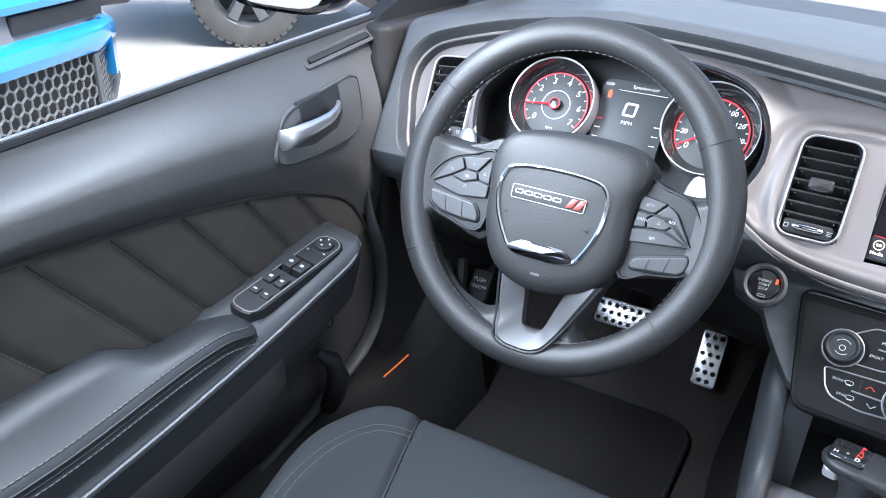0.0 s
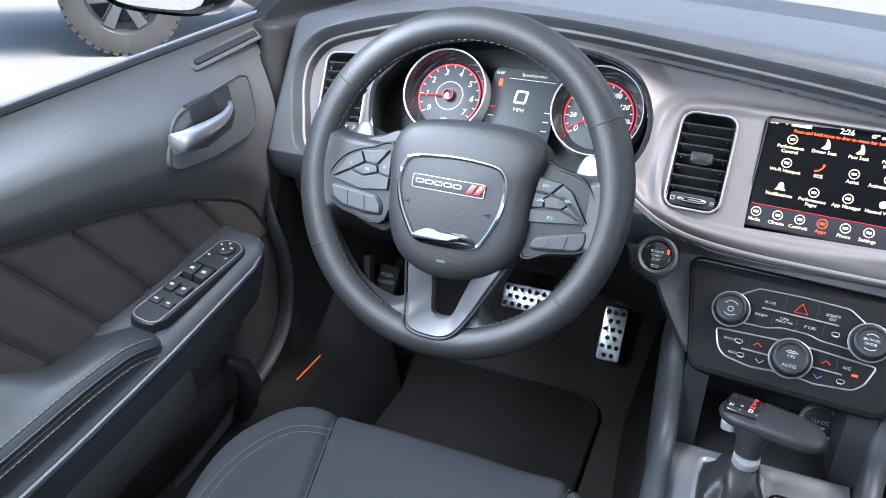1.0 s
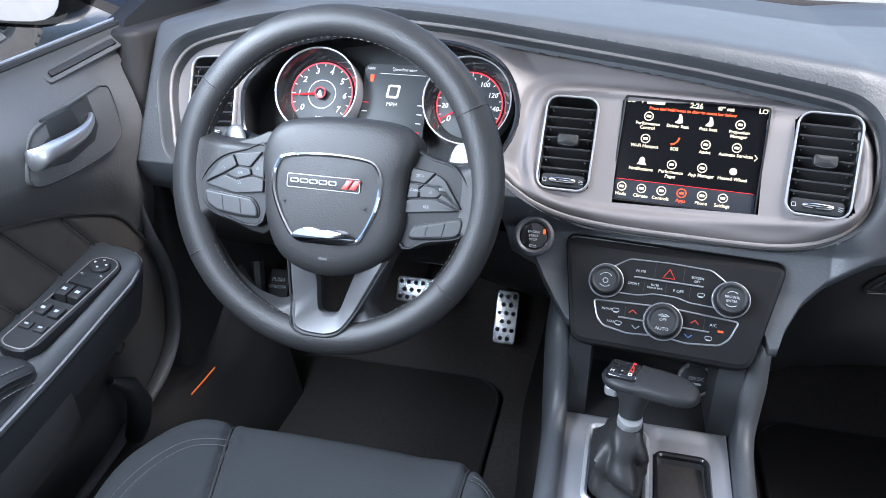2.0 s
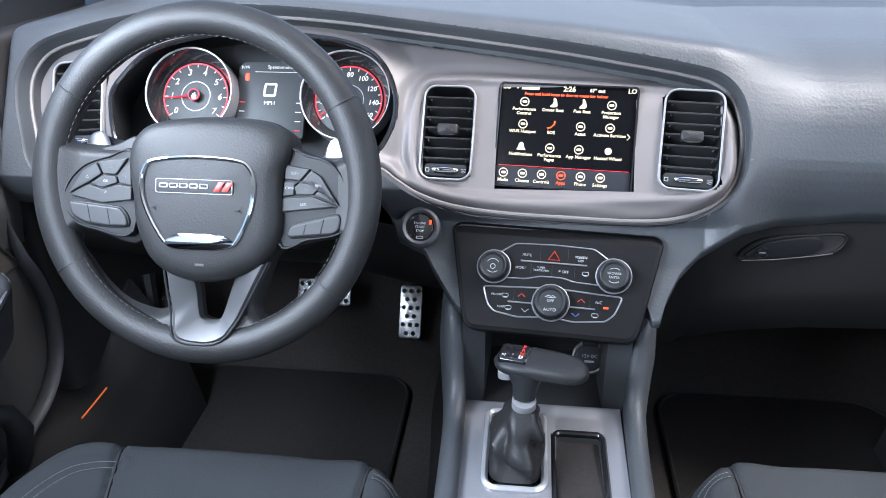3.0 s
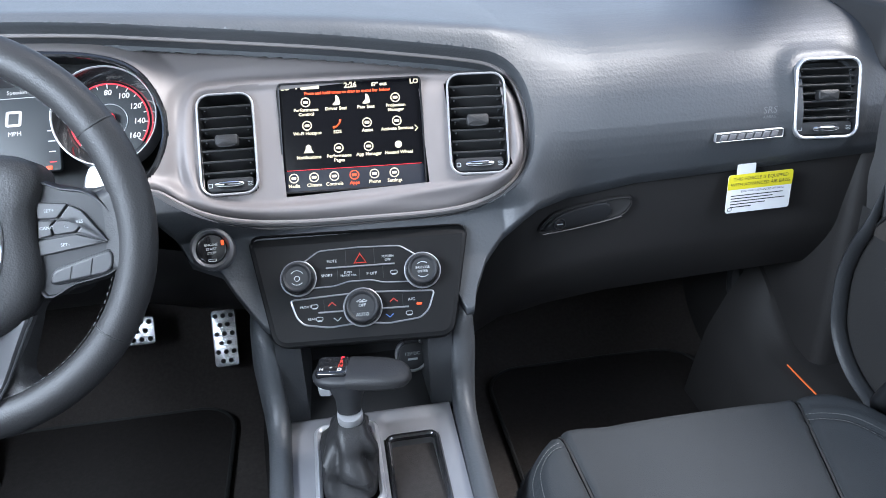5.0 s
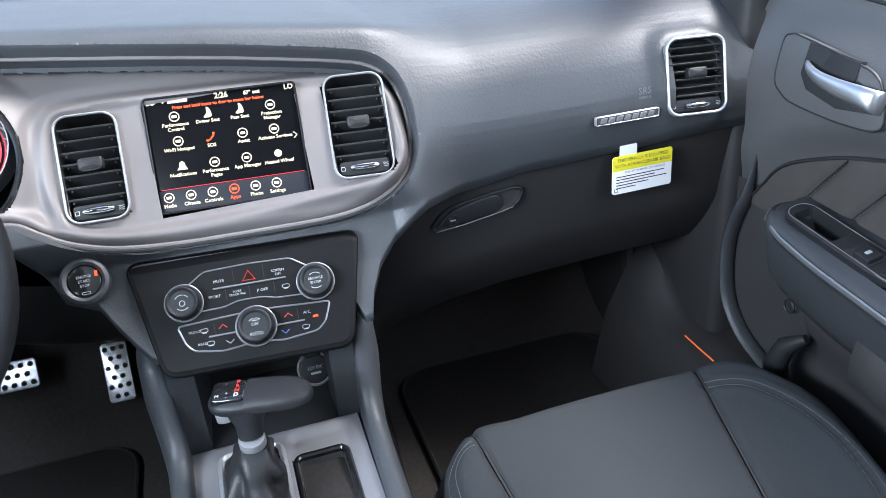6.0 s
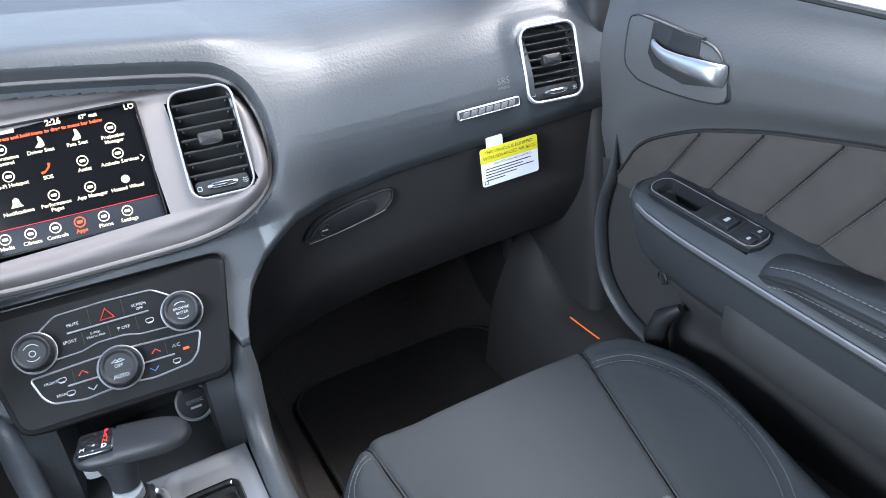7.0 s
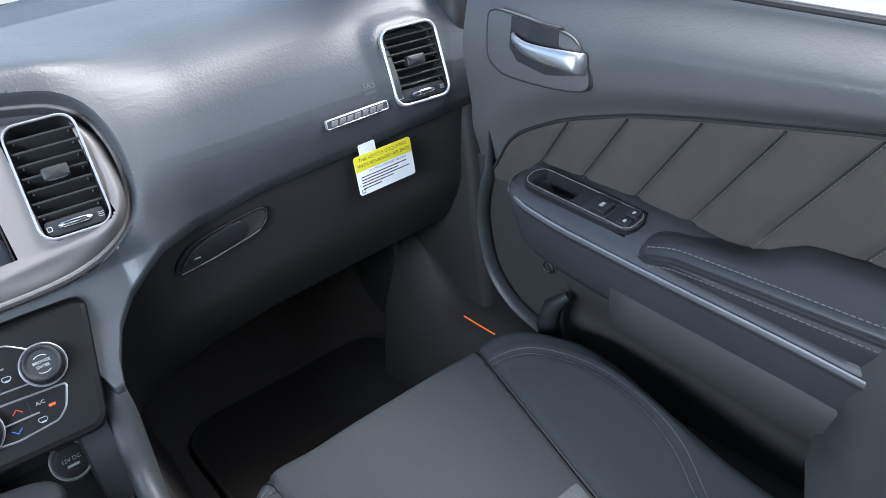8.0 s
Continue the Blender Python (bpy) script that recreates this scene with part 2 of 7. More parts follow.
def inside_distance(loop):
    """A function: signed distance to a closed loop, negative inside; takes arrays."""
    p = np.array([(q[0], q[1]) for q in loop])
    q = np.roll(p, -1, 0)

    def dist(u, v):
        x = np.stack([np.atleast_1d(u), np.atleast_1d(v)], -1)[:, None, :]
        e = q - p
        t = np.clip(((x - p) * e).sum(-1) / np.maximum((e * e).sum(-1), 1e-12), 0, 1)
        d = np.sqrt((((p + t[..., None] * e) - x) ** 2).sum(-1)).min(1)
        cross = ((p[:, 1] > x[..., 1]) != (q[:, 1] > x[..., 1])) & (x[..., 0] < e[:, 0] * (x[..., 1] - p[:, 1]) / np.where(abs(e[:, 1]) < 1e-12, 1e-12, e[:, 1]) + p[:, 0])
        return np.where(cross.sum(1) % 2 == 1, -d, d)
    return dist


def writing(name, body, size, m, mat, parent, label="", align="CENTER", depth=0.0, bold=0.0, shear=0.0):
    cu = bpy.data.curves.new(name, "FONT")
    cu.body, cu.size, cu.align_x, cu.align_y, cu.extrude, cu.offset, cu.shear = body, size, align, "CENTER", depth, bold, shear
    cu.resolution_u = 2
    tmp = bpy.data.objects.new(name, cu)
    me = bpy.data.meshes.new_from_object(tmp)
    bpy.data.objects.remove(tmp)
    bm = bmesh.new()
    bm.from_mesh(me)
    bpy.data.meshes.remove(me)
    return part(name, bm, mat, parent, label, m, flat=True)


def shift(m, u, v, h=0.0, turn=0.0):
    return m @ Matrix.Translation((u, v, h)) @ Matrix.Rotation(radians(turn), 4, "Z")

# ---- dashboard ----
FACE = plane_at((0, 0, 0.96), 31)          # plane of the centre screen
SIN, COS = math.sin(radians(31)), math.cos(radians(31))
BEZEL = spline([(-0.700, 0.030), (-0.699, 0.066), (-0.677, 0.098), (-0.628, 0.118), (-0.555, 0.137), (-0.47, 0.150), (-0.38, 0.151), (-0.29, 0.145),
                (-0.211, 0.136), (-0.082, 0.120), (0.0, 0.109), (0.068, 0.098), (0.137, 0.086), (0.178, 0.075), (0.202, 0.054), (0.213, 0.021),
                (0.214, -0.014), (0.207, -0.048), (0.190, -0.073), (0.156, -0.093), (0.102, -0.103), (0.001, -0.102), (-0.078, -0.099), (-0.136, -0.092),
                (-0.178, -0.079), (-0.206, -0.063), (-0.232, -0.048), (-0.28, -0.050), (-0.40, -0.062), (-0.54, -0.074), (-0.63, -0.078), (-0.672, -0.060), (-0.690, -0.010)], 5)
BEZEL = BEZEL[::-1]                        # counter-clockwise
bezel_d = inside_distance(BEZEL)
POCKET = spline([(-0.590, 0.030), (-0.575, 0.070), (-0.532, 0.107), (-0.439, 0.128), (-0.353, 0.127), (-0.281, 0.118), (-0.236, 0.096),
                 (-0.212, 0.048), (-0.218, 0.000), (-0.25, -0.036), (-0.33, -0.050), (-0.46, -0.056), (-0.56, -0.045)], 6)[::-1]
pocket_d = inside_distance(POCKET)
LOW = [(-0.735, -0.10), (-0.70, -0.102), (-0.66, -0.104), (-0.60, -0.105), (-0.40, -0.085), (-0.27, -0.074), (-0.235, -0.075), (-0.215, -0.10), (-0.20, -0.135), (-0.167, -0.150), (-0.153, -0.175),
       (-0.135, -0.202), (-0.122, -0.219), (-0.114, -0.223), (-0.098, -0.190), (0.098, -0.190), (0.112, -0.226), (0.121, -0.226), (0.128, -0.201), (0.144, -0.168), (0.167, -0.142), (0.195, -0.122), (0.215, -0.110),
       (0.267, -0.094), (0.358, -0.083), (0.514, -0.079), (0.70, -0.074)]
SIDE_FACE = [(-0.30, -0.20), (-0.094, -0.057), (-0.042, -0.008), (0.004, 0.003), (0.045, 0.003), (0.088, -0.011), (0.139, -0.056), (0.245, -0.203), (0.36, -0.383)]


def smooth_table(v, rows):
    return sum(np.interp(v + k * 0.011, [r[0] for r in rows], [r[1] for r in rows]) for k in (-2, -1, 0, 1, 2)) / 5


vent_d = inside_distance(rounded(0.086, 0.113, 0.024, (0.600, -0.008)))


vent_hole = inside_distance(rounded(0.070, 0.096, 0.018, (0.600, -0.008)))


def pad_height(u, v):
    """Dash skin over the screen's plane: hood over the dials, bulging passenger side, centre stack."""
    d = bezel_d(u, v)
    side = smooth_table(v, SIDE_FACE)
    top = np.interp(u, [-0.72, -0.6, -0.42, -0.2, 0.0, 0.2, 0.7], [1.072, 1.095, 1.112, 1.100, 1.085, 1.064, 1.064])
    roof = (top - 0.96 - v * COS) / SIN
    hood = -np.log(np.exp(-np.minimum(0.020 + 0 * v, 1) * 120) + np.exp(-np.clip(roof, -0.5, 0.5) * 120)) / 120
    k = np.clip((u - 0.17) / 0.14, 0, 1)
    k = k * k * (3 - 2 * k)
    h = hood * (1 - k) + side * k
    # centre stack and the strip below the trim
    stack = np.interp(v, [-0.26, -0.219, -0.155, -0.10, -0.06], [0.010, -0.006, -0.019, -0.015, 0.012]) + 0.060 * np.clip(u, -0.15, 0.15)
    s = np.clip((-0.075 - v) / 0.03, 0, 1) * (1 - np.clip((u - 0.17) / 0.05, 0, 1))
    h = h * (1 - s) + stack * s
    # lip beside the trim's end, then the drop inside it
    lip = np.exp(-np.maximum(d, 0) ** 2 / 0.016 ** 2)
    h = h + lip * np.clip(0.014 - h, 0, 0.03) * np.clip((v + 0.085) / 0.05, 0, 1)
    e = np.clip((0.003 - d) / 0.007, 0, 1)
    h = h + 0.010 * np.exp(-(np.maximum(vent_d(u, v), 0) / 0.015) ** 2)
    h = h - 0.05 * np.clip((-0.712 - u) / 0.022, 0, 1) ** 2
    return h - e * e * (3 - 2 * e) * 0.045


dashboard = thing("dashboard", (0, 0.2, 0.8), "dark charcoal soft-touch car dashboard with hooded dials and grey trim", "dashboard")


def dash_skin():
    low = [Vector(p) for p in LOW]
    us = [low[0].x]
    for a, b in zip(low, low[1:]):
        n = max(2, int((b - a).length / (0.0030 if a.x > -0.66 else 0.0018)))
        us += [a.x + (b.x - a.x) * (i + 1) / n for i in range(n)]
    us = np.array(us)
    lows = np.interp(us, [p.x for p in low], [p.y for p in low])
    nv = 260
    fr = np.linspace(0, 1, nv + 1) ** 1.25
    bm = bmesh.new()
    cols, keep = [], []
    for u, lo in zip(us, lows):
        v = lo + fr * (0.36 - lo)
        uu = np.full_like(v, u)
        # rows of points run along the trim's edge
        d, s = bezel_d(uu, v), 0.0003
        near = (d < 0.0052) & (d > -0.0075)
        if near.any():
            gu, gv = (bezel_d(uu + s, v) - d) / s, (bezel_d(uu, v + s) - d) / s
            move = np.where(near, np.where(d > 0.0008, 0.003, -0.004) - d, 0) / np.maximum(gu * gu + gv * gv, 0.3)
            uu, v = uu + gu * move, v + gv * move
        h = pad_height(uu, v)
        tuck = np.clip((0.010 - (v - lo)) / 0.010, 0, 1)
        h = h - 0.012 * tuck ** 2
        cols.append([bm.verts.new(FACE @ Vector((ux, vv, hh))) for ux, vv, hh in zip(uu, v, h)])
        keep.append((d > -0.011) & (vent_hole(uu, v) > 0))
    for i in range(len(us) - 1):
        for j in range(nv):
            if keep[i][j] or keep[i + 1][j + 1]:
                bm.faces.new((cols[i][j], cols[i + 1][j], cols[i + 1][j + 1], cols[i][j + 1]))
    bmesh.ops.delete(bm, geom=[v for v in bm.verts if not v.link_faces], context="VERTS")
    part("dash_skin", bm, PAD, dashboard, "grained charcoal soft-touch skin", sharp=70)


dash_skin()

# underside and core that close the dash below the skin
part("dash_core", loft([[Vector((-0.70, y, z)) for y, z in ((0.22, 0.82), (0.22, 1.0), (0.62, 1.035), (0.62, 0.62), (0.34, 0.62), (0.30, 0.76))],
                        [Vector((0.70, y, z)) for y, z in ((0.22, 0.82), (0.22, 1.0), (0.62, 1.035), (0.62, 0.62), (0.34, 0.62), (0.30, 0.76))]], cap0=True, cap1=True), DARK, dashboard)


# ---- grey trim round dials and screen ----
VENTS = {"mid": (-0.144, 0.005, 0.067, 0.121), "right": (0.1505, -0.001, 0.071, 0.123), "left": (-0.634, 0.026, 0.070, 0.120)}
SCREEN = (0.002, 0.0005, 0.168, 0.130)
vent_loops = {k: rounded(w, h, 0.014, (u, v)) for k, (u, v, w, h) in VENTS.items()}
screen_loop = rounded(SCREEN[2], SCREEN[3], 0.004, SCREEN[:2])
POD = spline([(-0.192, 0.030), (-0.180, 0.068), (-0.140, 0.077), (0.0, 0.075), (0.140, 0.069), (0.186, 0.058), (0.2005, 0.0), (0.188, -0.058), (0.145, -0.076),
              (0.0, -0.083), (-0.10, -0.080), (-0.168, -0.068), (-0.192, -0.03)], 6)[::-1]
pod_d = inside_distance(POD)
hole_d = [inside_distance(offset(vent_loops[k], 0.003)) for k in VENTS] + [inside_distance(offset(screen_loop, 0.002)), inside_distance(offset(POCKET, -0.001))]


def trim_height(u, v):
    d = bezel_d(u, v)
    h = np.full_like(u, -0.020)
    # gentle hollow above the pod, rounded pod wall, rolled lower edge
    p = pod_d(u, v)
    up = np.clip((0.012 - p) / 0.018, 0, 1)
    h += 0.017 * up * up * (3 - 2 * up)
    inner = np.clip((-p - 0.004) / 0.010, 0, 1)
    h -= 0.006 * inner * inner * (3 - 2 * inner)
    low = np.exp(-((d + 0.012) / 0.009) ** 2) * np.clip((0.0 - v) / 0.04, 0, 1) * (u > -0.30)
    h += 0.012 * low
    # the upper part runs back under the hood
    q = pocket_d(u, v)
    back = np.clip(1 + d / 0.060, 0, 1) * np.clip((v - 0.015) / 0.05, 0, 1) * np.clip((q - 0.004) / 0.03, 0, 1)
    back *= np.clip((u + 0.56) / 0.06, 0, 1)
    h -= 0.024 * back ** 1.6
    # the pod is turned a little towards the driver
    h += 0.073 * np.clip(u, -0.2, 0.2) * np.clip((0.022 - p) / 0.03, 0, 1)
    h += 0.010 * np.exp(-(q / 0.014) ** 2)
    return h


def trim_panel():
    bm = bmesh.new()
    us, vs = np.arange(-0.715, 0.226, 0.0028), np.arange(-0.112, 0.162, 0.0028)
    uu, vv = np.meshgrid(us, vs, indexing="ij")
    h = trim_height(uu.ravel(), vv.ravel())
    ok = bezel_d(uu.ravel(), vv.ravel()) < 0.006
    for f in hole_d:
        ok &= f(uu.ravel(), vv.ravel()) > 0
    ok, h = ok.reshape(uu.shape), h.reshape(uu.shape)
    vert = {}
    for i in range(len(us) - 1):
        for j in range(len(vs) - 1):
            if ok[i, j] and ok[i + 1, j] and ok[i, j + 1] and ok[i + 1, j + 1]:
                q = []
                for a, b in ((i, j), (i + 1, j), (i + 1, j + 1), (i, j + 1)):
                    if (a, b) not in vert:
                        vert[a, b] = bm.verts.new(FACE @ Vector((us[a], vs[b], h[a, b])))
                    q.append(vert[a, b])
                bm.faces.new(q)
    part("trim_panel", bm, SATIN, dashboard, "satin grey painted trim panel", sharp=60)


trim_panel()


def skin_return():
    """Smooth inner wall of the skin that turns down to the trim."""
    rim_ = offset(BEZEL, -0.0033)
    top = pad_height(np.array([p.x for p in rim_]), np.array([p.y for p in rim_]))
    top = sum(np.roll(top, k) for k in range(-3, 4)) / 7
    steps = [(-0.0036, -0.0002), (-0.0024, -0.0010), (-0.0010, -0.006), (0.0012, -0.014), (0.0040, -0.026), (0.0062, -0.040), (0.0075, -0.066)]
    rings = [[FACE @ Vector((p.x, p.y, h + dh)) for p, h in zip(offset(BEZEL, inset), top)] for inset, dh in steps]
    part("skin_return", loft(rings), PAD, dashboard, "", sharp=80)


skin_return()
bead = [FACE @ Vector((p.x, p.y, -0.004)) for p in offset(BEZEL, 0.0035)]
part("trim_bead", tube(bead, 0.0028, 8, closed=True), SATIN, dashboard, "thin light grey bead round the trim")
groove = [FACE @ Vector((p.x, p.y, 0.001)) for p in offset(BEZEL, -0.0005)]
part("trim_seal", tube(groove, 0.0022, 6, closed=True), DARK, dashboard)


# ---- air vents ----
def air_vent(m, w, h, label, edge=0.0024):
    """Tall louvre in a bright frame: dark well, slats, slider and thumb wheel."""
    v = thing("air_vent", m.translation, label, "air vent", "dashboard air vents")
    loop = rounded(w, h, min(0.016, w * 0.26))
    inner = offset(loop, edge)
    part("vent_frame", hoop(loop, edge, -0.006, 0.004, edge * 0.35), SILVER, v, "bright satin frame", m)
    part("vent_well", loft([at_h(inner, 0.001), at_h(offset(inner, 0.002), -0.040)], cap1=True), DARK, v, "", m)
    # seven blades with a thin front edge, swept back
    n, ww = 7, w - 0.0085
    span = h - 0.030
    for i in range(n):
        y = h / 2 - 0.008 - span * (i + 0.55) / n
        sect = [(0.0002, 0.0), (0.0010, -0.0012), (-0.0050, -0.026), (-0.0066, -0.026), (-0.0012, -0.001)]
        bm = loft([[Vector((x, y + a, b)) for a, b in sect] for x in (-ww / 2, ww / 2)], cap0=True, cap1=True)
        part("slat", bm, SLAT, v, "", m)
        for sx in (-0.42, 0.42):
            part("slat_pin", slab(circle(0.0011, (sx * ww, y - 0.003), 8), -0.012, -0.004, 0.0003), KEYGREY, v, "", m)
    tab = spline([(-0.0125, 0.0055), (-0.006, 0.0066), (0.006, 0.0066), (0.0125, 0.0055), (0.0128, -0.004), (0.010, -0.0068), (0.0, -0.0076), (-0.010, -0.0068), (-0.0128, -0.004)], 4)[::-1]
    part("slider", slab(tab, -0.004, 0.0068, 0.0024, crown=0.0012), LEATHER, v, "matt grey slider tab", shift(m, 0, 0.004))
    part("slider_edge", tube([m @ Vector((a, b, 0.0052)) for a, b in ((-0.010, -0.0022), (-0.005, -0.0034), (0.005, -0.0034), (0.010, -0.0022))], 0.0010, 6), KEYGREY, v)
    yb = -h / 2 + 0.013
    part("wheel_bar", slab(rounded(w - 0.012, 0.017, 0.005), -0.012, -0.003, 0.002), PLASTIC, v, "", shift(m, 0, yb))
    part("thumb_wheel", loft([[Vector((x, yb + hh * math.cos(q), 0.0032 * math.cos(x * 90) + 0.0035 * math.sin(q))) for q in [2 * math.pi * k / 14 for k in range(14)]] for x, hh in ((-0.0165, 0.0012), (-0.015, 0.0030), (-0.009, 0.0036), (0.0, 0.0038), (0.009, 0.0036), (0.015, 0.0030), (0.0165, 0.0012))], cap0=True, cap1=True), CHROME, v, "bright thumb wheel", m)
    part("wheel_slot", tube([m @ Vector((a, yb + 0.0005, 0.0068)) for a in (-0.011, 0.0, 0.011)], 0.0008, 6), DARK, v)
    part("vent_mark", hoop(rounded(0.0052, 0.0052, 0.001), 0.0008, -0.0034, -0.0026, 0.0002), MARK, v, "", shift(m, -(w / 2 - 0.0105), yb))
    for k in range(3):
        part("vent_mark", tube([m @ Vector((w / 2 - 0.0135 + a, yb - 0.002 + k * 0.002 + 0.0006 * math.sin(a * 1500), -0.0028)) for a in (0, 0.0015, 0.003, 0.0045, 0.006)], 0.0004, 4), MARK, v)
    return v


def pod_place(u, v, turn):
    return plane_at(FACE @ Vector((u, v, -0.006 + 0.073 * u)), 31, turn)


air_vent(pod_place(*VENTS["mid"][:2], -3), *VENTS["mid"][2:], "tall air vent with black slats beside the screen")
air_vent(pod_place(*VENTS["right"][:2], -7), *VENTS["right"][2:], "tall air vent with black slats beside the screen")
air_vent(shift(FACE, *VENTS["left"][:2], -0.010, 4), *VENTS["left"][2:], "tall air vent with black slats near the driver door")
PASS_VENT = plane_at((0.6000, -0.011, 0.9575), 16, -9)
air_vent(shift(PASS_VENT, -0.002, 0, 0.006), 0.082, 0.101, "air vent in satin frame on the passenger dash", 0.0036)

# ---- glovebox and lower dash ----
def lower_dash():
    rows = [(0.118, 0.70), (0.16, 0.79), (0.20, 0.835), (0.267, 0.851), (0.358, 0.862), (0.514, 0.868), (0.70, 0.873)]

    def at(a, b):
        x = 0.13 + a * 0.57
        z1 = table(x, rows) + 0.004
        z = z1 - b * 0.21
        y = 0.012 + 0.03 * b + 0.14 * max(0, b - 0.55) ** 1.5 + 0.05 * ease(0.22 - x, 0, 0.10)
        return (x, y, z)
    glove = thing("glovebox", (0.42, 0.05, 0.66), "black plastic glovebox lid with recessed latch", "glovebox")
    part("lid", sheet(at, 60, 24), BLACKLID, glove)
    part("lid_back", loft([[Vector((x, y, z)) for y, z in ((0.10, 0.86), (0.30, 0.86), (0.30, 0.60), (0.10, 0.66))] for x in (0.16, 0.69)], cap0=True, cap1=True), DARK, glove)
    m = plane_at((0.297, 0.012, 0.818), -5)
    loop = spline([(-0.060, -0.020), (-0.052, 0.000), (-0.030, 0.012), (0.02, 0.020), (0.058, 0.022), (0.064, 0.010), (0.050, -0.006), (0.0, -0.013)], 5)[::-1]
    part("latch_recess", hoop(loop, 0.0022, -0.006, 0.0015, 0.001), BLACKLID, glove, "", m)
    part("latch_well", slab(offset(loop, 0.003), -0.004, 0.0005, 0.0004), DARK, glove, "", m)
    lever = spline([(-0.052, -0.016), (-0.044, 0.000), (-0.024, 0.010), (0.026, 0.018), (0.028, -0.006)], 4)[::-1]
    part("latch_lever", slab(lever, 0.0, 0.005, 0.002), PLASTIC, glove, "", m)
    part("latch_lip", tube([m @ Vector(p) for p in ((-0.058, -0.0205, 0.004), (-0.02, -0.0165, 0.005), (0.03, -0.0085, 0.005), (0.050, -0.004, 0.005))], 0.0008, 6), SATIN, glove, "bright lower lip")
    scoop = offset(spline([(0.029, -0.0055), (0.030, 0.0175), (0.056, 0.0195), (0.061, 0.010), (0.049, -0.003)], 4)[::-1], 0.0006)
    part("latch_scoop", loft([at_h(scoop, 0.0016), at_h(offset(scoop, 0.002), 0.0010), [Vector((p.x, p.y - 0.002, 0.0008)) for p in offset(scoop, 0.006)]], cap1=True), LOWER, glove, "smooth finger scoop", m)
    part("key_lock", slab(circle(0.0078, (-0.036, -0.006), 24), 0.003, 0.0065, 0.001), GLOSS, glove, "", m)
    part("lock_ring", hoop(circle(0.0082, (-0.036, -0.006), 24), 0.0009, 0.004, 0.0070, 0.0003), PLASTIC, glove, "", m)
    part("lock_slot", slab(rounded(0.008, 0.0016, 0.0006, (-0.036, -0.006)), 0.0064, 0.0072, 0.0002), SILVER, glove, "", m)
    # lower dash left of the column
    left = thing("knee_panel", (-0.40, 0.0, 0.7), "black plastic knee panel below the steering column", "dash panel")

    def at2(a, b):
        x = -0.70 + a * 0.585
        z1 = 0.872 - 0.055 * ease(x, -0.35, -0.13)
        y = -0.02 + 0.02 * b + 0.13 * b ** 2 + 0.03 * ease(x, -0.3, -0.12)
        return (x, y, z1 - b * 0.17)
    part("panel", sheet(at2, 50, 16), BLACKLID, left)
    part("panel_back", loft([[Vector((x, y, z)) for y, z in ((0.03, 0.86), (0.35, 0.86), (0.35, 0.70), (0.14, 0.70))] for x in (-0.695, -0.13)], cap0=True, cap1=True), DARK, left)


lower_dash()

# ---- instrument cluster ----
cluster = thing("instrument_cluster", (-0.40, 0.1, 0.95), "lit round dials and dark display behind the steering wheel", "instrument cluster")
part("cluster_well", loft([at_h(POCKET, -0.012), at_h(offset(POCKET, -0.012), -0.055), at_h(offset(POCKET, -0.018), -0.099)], cap1=True), PLASTIC, cluster, "", FACE)
part("cluster_rim", tube([FACE @ Vector((p.x, p.y, -0.011)) for p in POCKET], 0.0035, 8, closed=True), GLOSS, cluster, "gloss black rim")
PIVOT = Vector((-0.07, -0.21, 0.912))
DIALS = FACE @ Matrix.Translation(PIVOT) @ Matrix.Scale(0.968, 4) @ Matrix.Translation(-PIVOT)
RED = glow("red_lit_ring", (1.0, 0.03, 0.05), 0.42)
WHITE = glow("white_lit_marks", (0.95, 0.93, 0.90), 0.28)
AMBER = glow("orange_lit_symbol", (1.0, 0.10, 0.015), 0.5)
DIALDIALS = material("dark_dial_face", (0.018, 0.022, 0.024), 0.5, vary=0.1)


